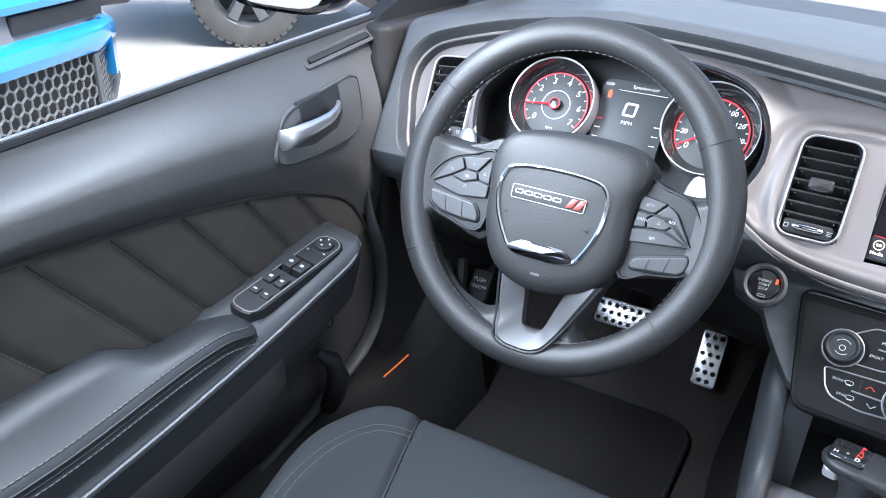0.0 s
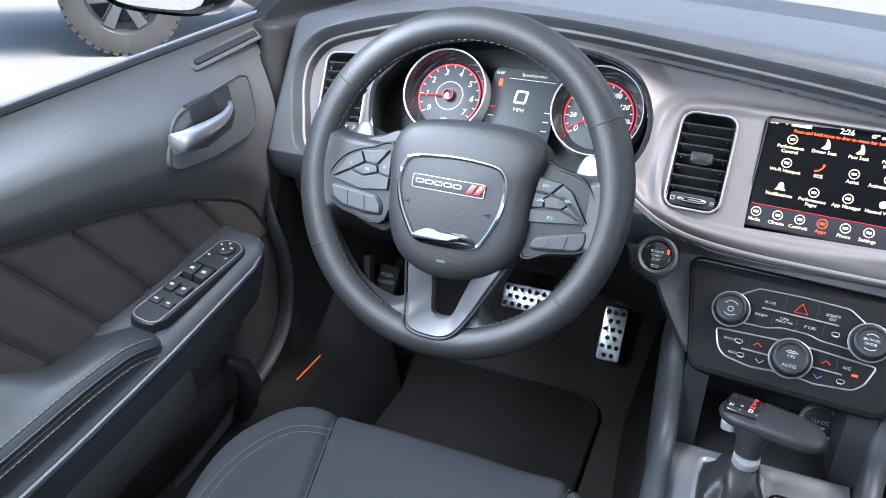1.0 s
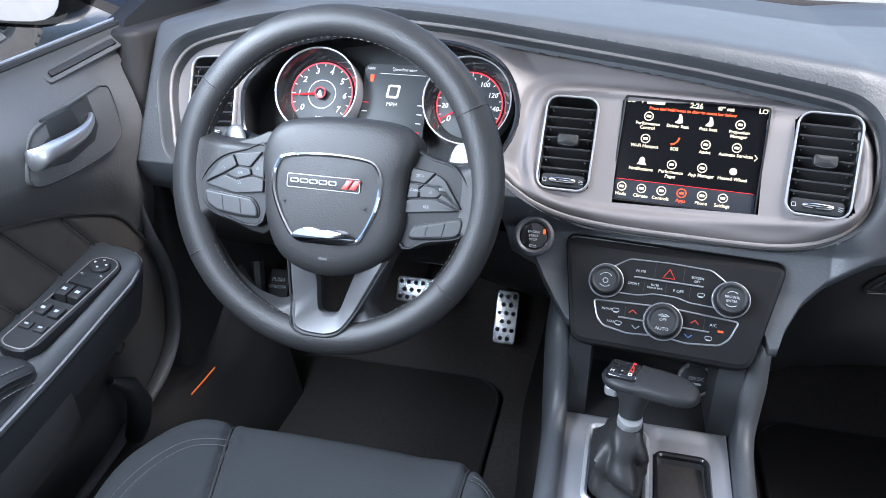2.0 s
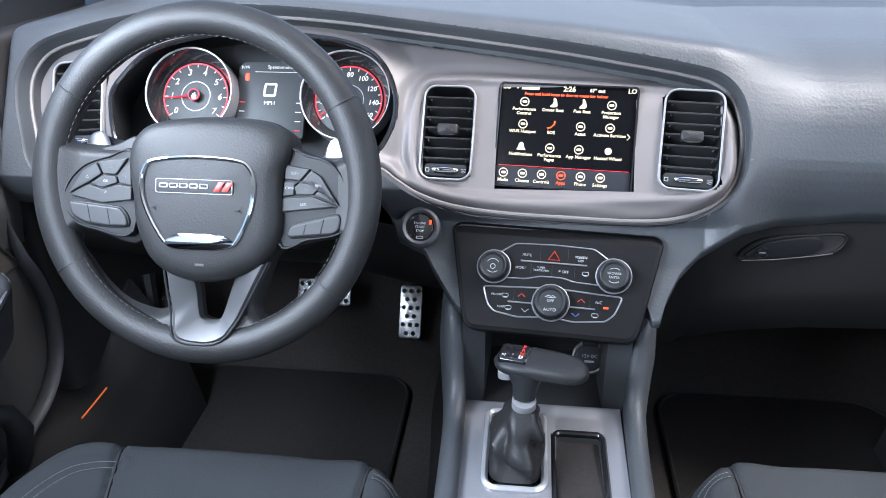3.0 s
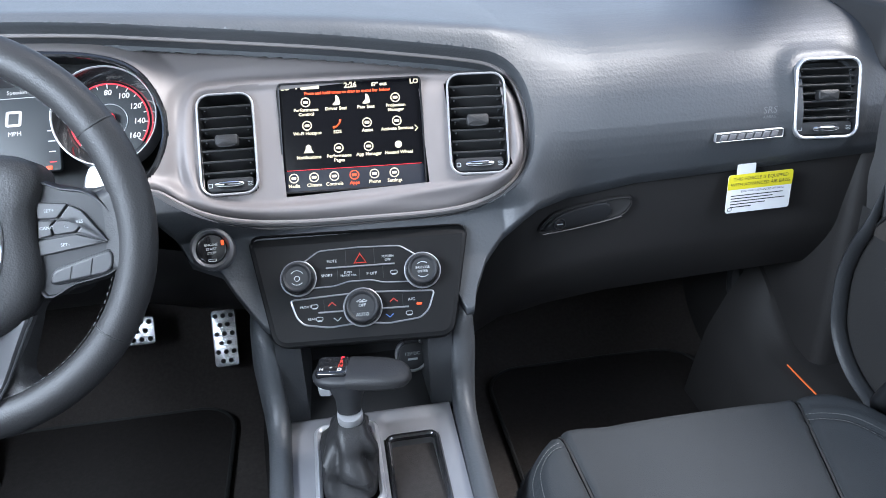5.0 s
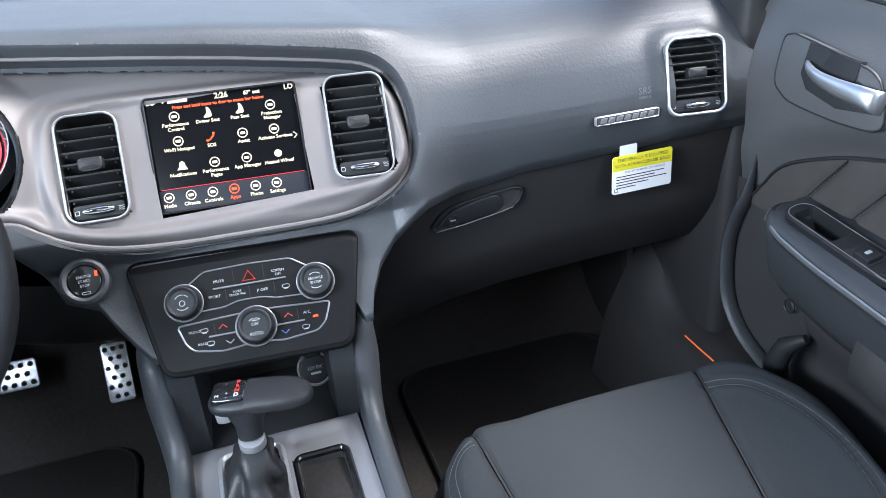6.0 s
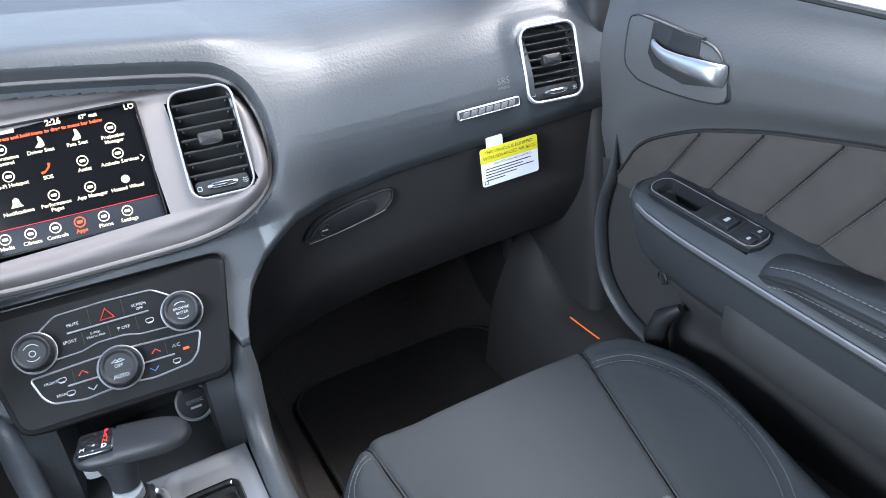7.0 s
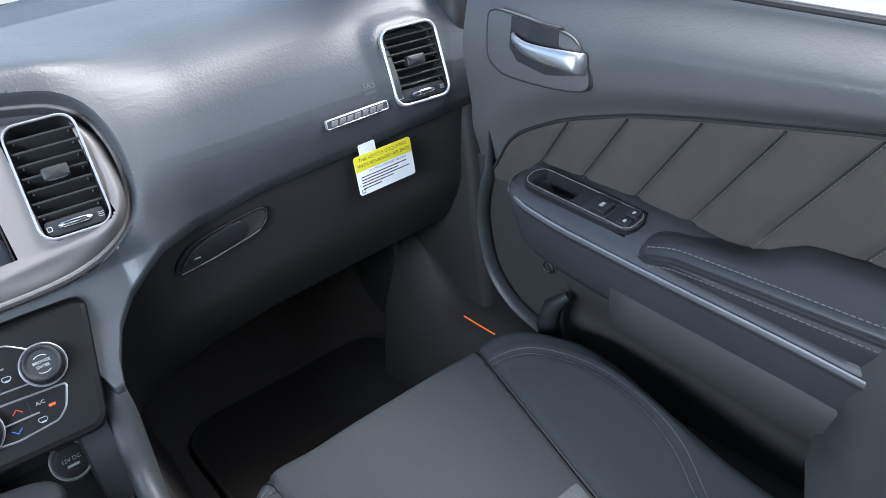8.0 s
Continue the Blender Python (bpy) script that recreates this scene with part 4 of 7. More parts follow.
hub = dome(hub_loop, [(0.96, -0.035), (0.99, -0.004), (1.0, 0.004), (0.993, 0.010), (0.97, 0.015), (0.93, 0.019), (0.87, 0.0218), (0.78, 0.0235), (0.6, 0.0246), (0.4, 0.0255), (0.2, 0.0262), (0.05, 0.0265)], LEATHER, "hub", "grained black hub cover")
chrome_loop = spline([(-0.057, -0.003), (-0.054, 0.014), (-0.043, 0.0245), (0.0, 0.029), (0.044, 0.027), (0.059, 0.020), (0.064, 0.003), (0.061, -0.023), (0.050, -0.050), (0.039, -0.061), (0.006, -0.064), (-0.025, -0.063), (-0.040, -0.047), (-0.052, -0.024)], 6)[::-1]
part("hub_outline", tube([Vector((p.x, p.y, 0.0245)) for p in chrome_loop], 0.0026, 8, closed=True), CHROME, hub, "chrome outline", WH)
lower = spline([(-0.029, -0.0600), (-0.017, -0.0520), (0.006, -0.0510), (0.028, -0.0505), (0.038, -0.055), (0.041, -0.0595), (0.026, -0.0640), (0.006, -0.0650), (-0.018, -0.0645)], 5)
# Chrome plate whose dark base colour stands in for dark reflections.
part("hub_plate", slab(lower, 0.020, 0.0272, 0.0012, crown=0.0015), material("chrome_dark_reflection", (0.14, 0.14, 0.15), 0.06, metal=1.0, vary=0.02, rough_vary=0.01), hub, "chrome lower plate", WH)
bm = slab(rounded(0.083, 0.0150, 0.0025, (0.001, -0.001)), 0.022, 0.0268, 0.001)
badge = part("emblem", bm, PLASTIC, hub, "dark plate with bright bars", WH)
part("emblem_edge", hoop(rounded(0.083, 0.0150, 0.0025, (0.001, -0.001)), 0.0008, 0.025, 0.0274, 0.0003), SILVER, badge, "", WH)
for i in range(5):
    part("emblem_shape", hoop(rounded(0.0096, 0.0050, 0.0018, (-0.0315 + i * 0.0108, -0.0005)), 0.0012, 0.0266, 0.0280, 0.0004), SILVER, badge, "", WH)
REDPAINT = material("red_enamel", (0.55, 0.03, 0.02), 0.35)
for i in range(2):
    part("emblem_stripe", slab([Vector((0.022 + i * 0.009 + a, b)) for a, b in ((0, -0.0055), (0.0065, -0.0055), (0.0125, 0.0045), (0.006, 0.0045))], 0.0266, 0.0281, 0.0004), REDPAINT, badge, "red slanted stripe", WH)
for u in (-0.044, 0.048):
    part("horn_mark", tube([Vector((u + a, -0.0245 + b, 0.0258)) for a, b in ((-0.0035, 0), (0.001, 0.0), (0.003, 0.0022), (0.003, -0.0022), (0.001, 0.0))], 0.0004, 4), PLASTIC, hub, "", WH)
GREYMARK = material("faint_grey_marking", (0.055, 0.056, 0.058), 0.6)
for i in range(2):
    part("hub_mark", slab(rounded(0.013 - 0.003 * i, 0.003, 0.0006, (0.006, -0.078 - i * 0.0045)), 0.020, 0.0236, 0.0003), GREYMARK, hub, "", WH)


def ccw(lp):
    return lp if sum(a.x * b.y - b.x * a.y for a, b in zip(lp, lp[1:] + lp[:1])) > 0 else lp[::-1]


def corner_cut(lp, r=0.0016):
    """A polygon with each corner rounded off."""
    out = []
    for a, b, c in zip(lp[-1:] + lp[:-1], lp, lp[1:] + lp[:1]):
        p, q = b + (a - b).normalized() * min(r, (a - b).length * 0.4), b + (c - b).normalized() * min(r, (c - b).length * 0.4)
        out += [p, p * 0.25 + b * 0.5 + q * 0.25, q]
    return out


PADS = {
    1: dict(edge=[(0.084, 0.038), (0.115, 0.036), (0.139, 0.029), (0.155, 0.009), (0.160, -0.016), (0.157, -0.036), (0.147, -0.047), (0.117, -0.053), (0.084, -0.058)],
            keys=[([(0.091, 0.0255), (0.119, 0.0215), (0.108, 0.0085), (0.091, 0.0095)], "SET+"), ([(0.120, 0.0205), (0.130, 0.0145), (0.150, -0.0160), (0.123, -0.0055), (0.1295, 0.001), (0.1265, 0.0065), (0.1095, 0.0085)], "RES"),
                  ([(0.108, 0.0075), (0.1255, 0.0058), (0.1285, 0.001), (0.122, -0.0055), (0.1035, -0.0065), (0.1025, 0.003)], ""), ([(0.091, 0.0085), (0.107, 0.0075), (0.1015, 0.003), (0.1025, -0.0065), (0.089, -0.0085)], "CANC"),
                  ([(0.089, -0.0095), (0.122, -0.0065), (0.149, -0.0165), (0.113, -0.0215), (0.088, -0.0245)], "SET-")],
            rocker=[(0.0955, -0.0470), (0.100, -0.0385), (0.150, -0.0245), (0.1525, -0.0290), (0.151, -0.0395), (0.145, -0.0450), (0.098, -0.0505)], cuts=(0.114, 0.1325)),
    -1: dict(edge=[(-0.074, 0.031), (-0.103, 0.028), (-0.131, 0.018), (-0.150, -0.002), (-0.155, -0.025), (-0.143, -0.043), (-0.121, -0.051), (-0.074, -0.052)],
             keys=[([(-0.080, 0.0265), (-0.114, 0.0215), (-0.1085, 0.0085), (-0.094, 0.0075)], ""), ([(-0.1155, 0.0205), (-0.132, 0.0115), (-0.148, -0.0135), (-0.125, -0.0015), (-0.1095, 0.0085)], ""),
                   ([(-0.1235, -0.0020), (-0.1080, 0.0075), (-0.0935, 0.0065), (-0.0915, -0.0005), (-0.1085, -0.0065)], "OK"), ([(-0.0775, 0.0255), (-0.0925, 0.0070), (-0.0905, -0.0010), (-0.0760, -0.0035)], ""),
                   ([(-0.147, -0.0150), (-0.1245, -0.0025), (-0.1085, -0.0075), (-0.0905, -0.0020), (-0.0760, -0.0045), (-0.0760, -0.0185), (-0.110, -0.0230)], "")],
             rocker=[(-0.147, -0.0220), (-0.125, -0.0240), (-0.089, -0.0272), (-0.0815, -0.0370), (-0.0805, -0.0465), (-0.103, -0.0468), (-0.130, -0.0436), (-0.143, -0.0360)], cuts=(-0.1235, -0.1015)),
}


def spoke(s):
    """Side spoke with its switch pad; s: -1 left, 1 right."""
    d = PADS[s]
    k = [(0.070, 0.046), (0.105, 0.042), (0.135, 0.034), (0.165, 0.036), (0.172, 0.015), (0.168, -0.030), (0.158, -0.050), (0.140, -0.054), (0.125, -0.057), (0.070, -0.062)]
    loop = ccw([Vector((s * a, b)) for a, b in spline([Vector(p) for p in k], 4)])
    sp = part("spoke", slab([p * 0.97 for p in loop], -0.026, -0.004, 0.003), LEATHER, wheel, "black side spoke", WH)
    pl = ccw(spline([Vector(p) for p in d["edge"]], 5))
    c = sum(pl, Vector((0, 0))) / len(pl)
    grow = lambda f, h: [Vector((c.x + (p.x - c.x) * f, c.y + (p.y - c.y) * f, h)) for p in pl]
    bank = part("switch_pad", loft([grow(1.02, -0.006), grow(1.0, 0.0068), grow(0.985, 0.0082), grow(0.955, 0.0082), grow(0.935, 0.0058)], cap0=True, cap1=True), PLASTIC, sp, "black switch pad with raised edge", WH)
    for q, text in d["keys"]:
        lp = corner_cut(offset(ccw([Vector(v) for v in q]), 0.0005))
        key = part("switch_key", slab(lp, 0.004, 0.0094, 0.0010, steps=2), KEYGREY, bank, "", WH, flat=True)
        m = sum(lp, Vector((0, 0))) / len(lp)
        if text:
            writing("key_text", text, 0.0042, shift(WH, m.x, m.y, 0.0096), MARK, key)
        else:
            part("key_mark", tube([WH @ Vector((m.x + a, m.y + b, 0.0096)) for a, b in ((-0.0018, -0.0012), (0.0018, -0.0012), (0.0, 0.0018))], 0.0003, 4, closed=True), MARK, key)
    rk = ccw([Vector(v) for v in d["rocker"]])
    rim_ = part("rocker_frame", slab(corner_cut(offset(rk, -0.0022), 0.005), 0.002, 0.0080, 0.0016), PLASTIC, bank, "raised black rocker surround", WH)
    part("rocker_key", slab(corner_cut(rk, 0.0035), 0.004, 0.0106, 0.0018, steps=2), KEYGREY, rim_, "dark grey rocker key", WH, flat=True)
    for x in d["cuts"]:
        ys = sorted(p.y + (q.y - p.y) * (x - p.x) / (q.x - p.x) for p, q in zip(rk, rk[1:] + rk[:1]) if (p.x - x) * (q.x - x) < 0)
        part("rocker_split", tube([WH @ Vector((x + 0.004 * t * (1 if s > 0 else -1), ys[0] + (ys[-1] - ys[0]) * (0.5 + t), 0.0108)) for t in (-0.44, 0, 0.44)], 0.0005, 4), DARK, rim_)
    # paddle behind the spoke
    pd = ccw([Vector((s * a, b)) for a, b in ((0.122, 0.026), (0.151, 0.028), (0.149, 0.044), (0.141, 0.054), (0.129, 0.053))])
    part("shift_paddle", slab(spline(pd, 3), -0.034, -0.027, 0.003), SILVER, wheel, "silver shift paddle", WH)


spoke(1)
spoke(-1)
outer = [(-0.040, -0.080), (-0.036, -0.120), (-0.031, -0.152), (-0.026, -0.163), (-0.015, -0.168), (0.0, -0.169), (0.016, -0.168), (0.030, -0.161), (0.040, -0.146), (0.055, -0.118), (0.076, -0.078)]
hole = [(-0.010, -0.092), (-0.0075, -0.115), (-0.005, -0.138), (0.0, -0.1445), (0.012, -0.146), (0.021, -0.141), (0.028, -0.122), (0.040, -0.090)]


def lower_spoke():
    o = spline([Vector(p) for p in outer], 4, closed=False)
    i = spline([Vector(p) for p in hole], 6, closed=False)
    pick = lambda c, k: [c[round(q * (len(c) - 1) / k)] for q in range(k + 1)]
    o, i = pick(o, 40), pick(i, 40)

    def band(f0, f1, h0, h1, h2):
        prof = ((f0, -0.014), (f0, h0), (f0 + (f1 - f0) * 0.12, h1), (f0 + (f1 - f0) * 0.85, h2), (f1, h2 - 0.003), (f1, -0.014))
        return loft([[Vector((a.x + (b.x - a.x) * f, a.y + (b.y - a.y) * f, h + 0.006 * ease(-a.y, 0.15, 0.08) + 0.0115 * ease(a.lerp(b, f).length, 0.140, 0.170))) for f, h in prof] for a, b in zip(o, i)], closed=False)
    sp = part("lower_spoke", band(0.06, 1.0, 0.003, 0.006, 0.0015), DARKSATIN, wheel, "satin silver forked lower spoke", WH)
    part("spoke_edge", tube([Vector((p.x, p.y, 0.0046 + 0.006 * ease(-p.y, 0.15, 0.08) + 0.0115 * ease(p.length, 0.140, 0.170))) for p in o], 0.0013, 6), PLASTIC, sp, "", WH)


lower_spoke()


def leather_web():
    """Leather that flows from the rim into the spokes, with four rounded openings."""
    arc = [(0.157 * math.cos(radians(a)), 0.157 * math.sin(radians(a))) for a in range(20, 161, 10)]
    openings = [
        [(0.087, -0.066), (0.119, -0.057), (0.146, -0.051), (0.152, -0.060), (0.148, -0.075), (0.126, -0.102), (0.106, -0.122), (0.082, -0.137), (0.070, -0.140), (0.062, -0.136), (0.061, -0.125), (0.066, -0.107), (0.075, -0.082)],
        [(-0.136, -0.054), (-0.141, -0.066), (-0.130, -0.090), (-0.111, -0.113), (-0.088, -0.130), (-0.062, -0.138), (-0.050, -0.137), (-0.043, -0.130), (-0.042, -0.115), (-0.046, -0.095), (-0.066, -0.056), (-0.10, -0.050)],
        [(-0.010, -0.090), (-0.0075, -0.115), (-0.005, -0.138), (0.0, -0.1445), (0.012, -0.146), (0.021, -0.141), (0.028, -0.122), (0.040, -0.090), (0.015, -0.085)],
        arc + [(-0.151, 0.046), (-0.143, 0.041), (-0.122, 0.040), (-0.082, 0.040), (0.0, 0.05), (0.088, 0.040), (0.111, 0.037), (0.140, 0.034), (0.152, 0.040)],
    ]
    dist = [inside_distance(spline([Vector(p) for p in o], 5)) for o in openings]
    step = 0.002
    us, vs = np.arange(-0.172, 0.1721, step), np.arange(-0.172, 0.0901, step)
    uu, vv = [q.ravel() for q in np.meshgrid(us, vs, indexing="ij")]
    near = lambda u, v: np.min([f(u, v) for f in dist], axis=0)
    e = 0.0002
    d, gu, gv = near(uu, vv), near(uu + e, vv), near(uu, vv + e)
    gu, gv = (gu - d) / e, (gv - d) / e
    g = np.maximum(np.hypot(gu, gv), 0.3)
    pull = np.where(d < 0, -d, 0) / g
    uu, vv = uu + gu * pull, vv + gv * pull
    bm, vert, n = bmesh.new(), {}, len(vs)

    def get(k):
        if k not in vert:
            u, v = float(uu[k]), float(vv[k])
            h = 0.003 - 0.008 * ease(-v, 0.07, 0.09) + 0.0085 * ease(math.hypot(u, v), 0.135, 0.168)
            h -= 0.018 * (1 - min(1.0, max(0.0, float(d[k])) / 0.014)) ** 2.2
            vert[k] = bm.verts.new((u, v, h))
        return vert[k]
    for i in range(len(us) - 1):
        for j in range(n - 1):
            ks = (i * n + j, (i + 1) * n + j, (i + 1) * n + j + 1, i * n + j + 1)
            if max(d[k] for k in ks) > 0 and min(d[k] for k in ks) > -0.003 and max(math.hypot(uu[k], vv[k]) for k in ks) < 0.172:
                bm.faces.new([get(k) for k in ks])
    part("spoke_leather", bm, LEATHER, wheel, "black leather flowing into the spokes", WH, sharp=80)


leather_web()
column = thing("steering_column", (-0.385, 0.0, 0.87), "black plastic steering column shroud with stalks", "steering column")
part("shroud", loft([at_h(rounded(0.11, 0.10, 0.03, (0, -0.005)), -0.040), at_h(rounded(0.12, 0.115, 0.03, (0, -0.01)), -0.08), at_h(rounded(0.14, 0.13, 0.03, (0, -0.02)), -0.22)], cap0=True, cap1=True), PLASTIC, column, "", WH)
part("stalk", tube([WH @ Vector(p) for p in ((-0.05, 0.02, -0.055), (-0.10, 0.035, -0.05), (-0.145, 0.045, -0.045))], [0.007, 0.0075, 0.009], 10), PLASTIC, column)
part("stalk_end", tube([WH @ Vector(p) for p in ((-0.105, 0.037, -0.050), (-0.112, 0.039, -0.050))], 0.009, 10), SILVER, column)

# ---- cabin shell ----
ground = part("ground", sheet(lambda a, b: (-600 + 1200 * a ** 1.0, -600 + 1200 * b, 0.004 * math.sin(90 * a) * math.sin(70 * b)), 60, 60),
              material("pale_concrete", (0.33, 0.315, 0.29), 0.9, grain=0.3, grain_scale=40, vary=0.22, vary_scale=0.9))
tagged(ground, "pale dusty concrete yard outside the car", "ground", kind="structure")


def floor_height(x, y):
    z = 0.335 + 0.10 * ease(y, 0.28, 0.52) ** 1.2 + 0.25 * ease(y, 0.40, 0.68)
    return z


fl = part("floor", sheet(lambda a, b: (-0.74 + 1.48 * a, -1.7 + 2.38 * b, floor_height(0, -1.7 + 2.38 * b)), 40, 120), CARPET)
tagged(fl, "black carpeted car floor with footwells", "floor", kind="structure")
fw = part("wall_front", block(1.5, 0.06, 0.75, (0, 0.70, 0.30), 0.01), CARPET)
tagged(fw, "dark bulkhead in front of the footwells", "bulkhead", kind="structure")


def mat_rug(x0, x1, group="floor mats"):
    loop = rounded(x1 - x0, 0.56, (0.07, 0.07, 0.03, 0.03), ((x0 + x1) / 2, 0.055), 6)
    r = part("floor_mat", slab(loop, 0.338, 0.346, 0.003), TUNNEL)
    part("mat_binding", tube([Vector((p.x, p.y, 0.345)) for p in loop], 0.004, 6, closed=True), RUBBER, r, "black bound edge")
    tagged(r, "black carpet floor mat with bound edge in the footwell", "floor mat", group)


mat_rug(-0.690, -0.250)
mat_rug(0.225, 0.645)


def tunnel_side(s):
    """Carpeted flank of the tunnel beside the footwell."""
    def at(a, b):
        y = -0.35 + 0.95 * a
        z = 0.33 + (0.23 + 0.19 * ease(y, -0.13, -0.02)) * b
        w = 0.122 + 0.020 * ease(y, 0.0, 0.3) + 0.055 * (1 - b) ** 1.6
        return (s * w - 0.005, y, z)
    return sheet(at, 40, 14)


tun = thing("centre_tunnel", (0, 0.1, 0.33), "black carpeted centre tunnel between the footwells", "tunnel")
for s in (-1, 1):
    part("tunnel_side", tunnel_side(s), TUNNEL, tun)
part("tunnel_core", block(0.23, 0.9, 0.29, (-0.005, 0.10, 0.33), 0.01), TUNNEL, tun)

# ---- centre console ----
console = thing("centre_console", (-0.01, -0.2, 0.45), "centre console with satin silver top and black side rails", "console")


def top_z(y):
    return 0.642 + 0.1 * (y + 0.11)


def console_rail(s):
    """Soft side rail that falls from the stack and runs back."""
    top = [(0.16, 0.760 - 0.02, 0.128), (0.02, 0.755, 0.126), (-0.06, 0.765, 0.122), (-0.088, 0.755, 0.1195), (-0.100, 0.735, 0.1165), (-0.112, 0.70, 0.1135), (-0.128, 0.668, 0.112), (-0.16, 0.650, 0.111), (-0.24, 0.640, 0.1095), (-0.40, 0.630, 0.108), (-0.75, 0.62, 0.106)]
    rings = []
    for y, z, w in [(p.x, p.y, p.z) for p in spline([Vector(p) for p in top], 5, closed=False)]:
        x = -0.009 + s * w
        rings.append([Vector((x + s * a, y + c, z + b)) for a, b, c in ((-0.014, -0.03, 0), (-0.013, -0.004, 0), (-0.009, 0.0025, -0.002), (0.0, 0.004, -0.003), (0.008, 0.001, 0), (0.013, -0.012, 0.002), (0.016, -0.05, 0.004), (0.012, -0.16, 0.004), (-0.014, -0.16, 0.004))])
    return part("side_rail", loft(rings, cap0=True, cap1=True), PAD, console, "grained charcoal side rail", sharp=60)


for s in (-1, 1):
    console_rail(s)
panel_loop = [Vector(p) for p in ((-0.107, -0.104), (-0.109, -0.115), (-0.105, -0.62), (0.085, -0.62), (0.0875, -0.120), (0.085, -0.111))]
ring_loop = rounded(0.076, 0.128, (0.016, 0.014, 0.018, 0.018), (-0.043, -0.192), 6)
tray_loop = rounded(0.061, 0.20, 0.010, (0.033, -0.252), 6)


def console_top():
    bm = bmesh.new()
    us, vs = np.arange(-0.1085, 0.0886, 0.003), np.arange(-0.62, -0.1025, 0.003)
    d1, d2 = inside_distance(offset(ring_loop, 0.004)), inside_distance(tray_loop)
    lip = inside_distance(rounded(0.085, 0.25, 0.02, (0.036, -0.24), 6))
    uu, vv = np.meshgrid(us, vs, indexing="ij")
    a, b, c = d1(uu.ravel(), vv.ravel()).reshape(uu.shape), d2(uu.ravel(), vv.ravel()).reshape(uu.shape), lip(uu.ravel(), vv.ravel()).reshape(uu.shape)
    vert = {}

    def get(i, j):
        if (i, j) not in vert:
            dip = 0.006 * np.clip(-c[i, j] / 0.012, 0, 1)
            edge = 0.010 * max(0, 1 - (vs[-1] - vs[j]) / 0.012) ** 2
            vert[i, j] = bm.verts.new((us[i], vs[j], top_z(vs[j]) - dip - edge))
        return vert[i, j]
    for i in range(len(us) - 1):
        for j in range(len(vs) - 1):
            if min(a[i, j], a[i + 1, j + 1]) > 0 and min(b[i, j], b[i + 1, j + 1]) > 0.001:
                bm.faces.new((get(i, j), get(i + 1, j), get(i + 1, j + 1), get(i, j + 1)))
    part("top_panel", bm, LIGHTSATIN, console, "satin silver top panel", sharp=60)


console_top()
TOP = Matrix(((1, 0, 0, 0), (0, 1, 0, 0), (0, 0.1, 1, 0.653), (0, 0, 0, 1)))
part("boot_frame", hoop(ring_loop, 0.0075, -0.008, 0.0060, 0.003), SILVER, console, "bright frame round the shifter boot", TOP)
part("tray_rim", hoop(offset(tray_loop, -0.003), 0.007, -0.010, -0.0035, 0.002), GLOSS, console, "", TOP)
part("tray", loft([at_h(offset(tray_loop, 0.003), -0.005), at_h(offset(tray_loop, 0.006), -0.020), at_h(offset(tray_loop, 0.010), -0.023)], cap1=True), SLAT, console, "black rubber-lined tray", TOP)
part("tray_mark", tube([TOP @ Vector((0.033 + a, -0.20 + b, -0.0226)) for a, b in ((-0.022, -0.012), (-0.012, 0.0), (0.012, 0.0), (0.022, -0.012))], 0.0007, 5), RUBBER, console)
part("bin_floor", block(0.19, 0.16, 0.01, (-0.010, -0.03, 0.618), 0.004), DARK, console)
part("bin_back", block(0.20, 0.02, 0.18, (-0.010, 0.045, 0.60), 0.004), DARK, console)
for s, w in ((-1, 0.030), (1, 0.030)):
    bm = loft([[Vector((x, y, z)) for x, y in ((-0.010 + s * 0.104, -0.105), (-0.010 + s * 0.076, -0.094), (-0.010 + s * 0.072, 0.05), (-0.010 + s * 0.104, 0.05))] for z in (0.625, 0.70, 0.755)], cap0=True, cap1=True)
    part("bin_cheek", bm, ARMBODY, console, "", sharp=50)
part("console_core", block(0.20, 0.55, 0.24, (-0.010, -0.40, 0.36), 0.01), PLASTIC, console)
SOCK = plane_at((0.051, -0.036, 0.666), 25)
sock = thing("power_socket", SOCK.translation, "round black twelve volt socket cover in the console bin", "power socket")
part("socket_ring", hoop(circle(0.0225, (0, 0), 36), 0.004, -0.004, 0.008, 0.002), SILVER, sock, "", SOCK)
part("socket_cover", slab(circle(0.0188, (0, 0), 36), -0.004, 0.0075, 0.002, crown=0.001), PLASTIC, sock, "", SOCK)
part("socket_tab", slab(rounded(0.020, 0.009, 0.003, (0, 0.020)), -0.002, 0.010, 0.002), PLASTIC, sock, "", SOCK)
writing("socket_text", "12V DC", 0.0062, shift(SOCK, 0, 0.002, 0.0087), CREAM, sock)
part("socket_mark", slab(rounded(0.013, 0.0028, 0.0008, (0.0, -0.005)), 0.0080, 0.0088, 0.0002), CREAM, sock, "", SOCK)

# ---- gear shifter ----
shifter = thing("gear_shifter", (-0.043, -0.19, 0.635), "black leather gear lever with silver collar and lit gear letters", "gear lever")


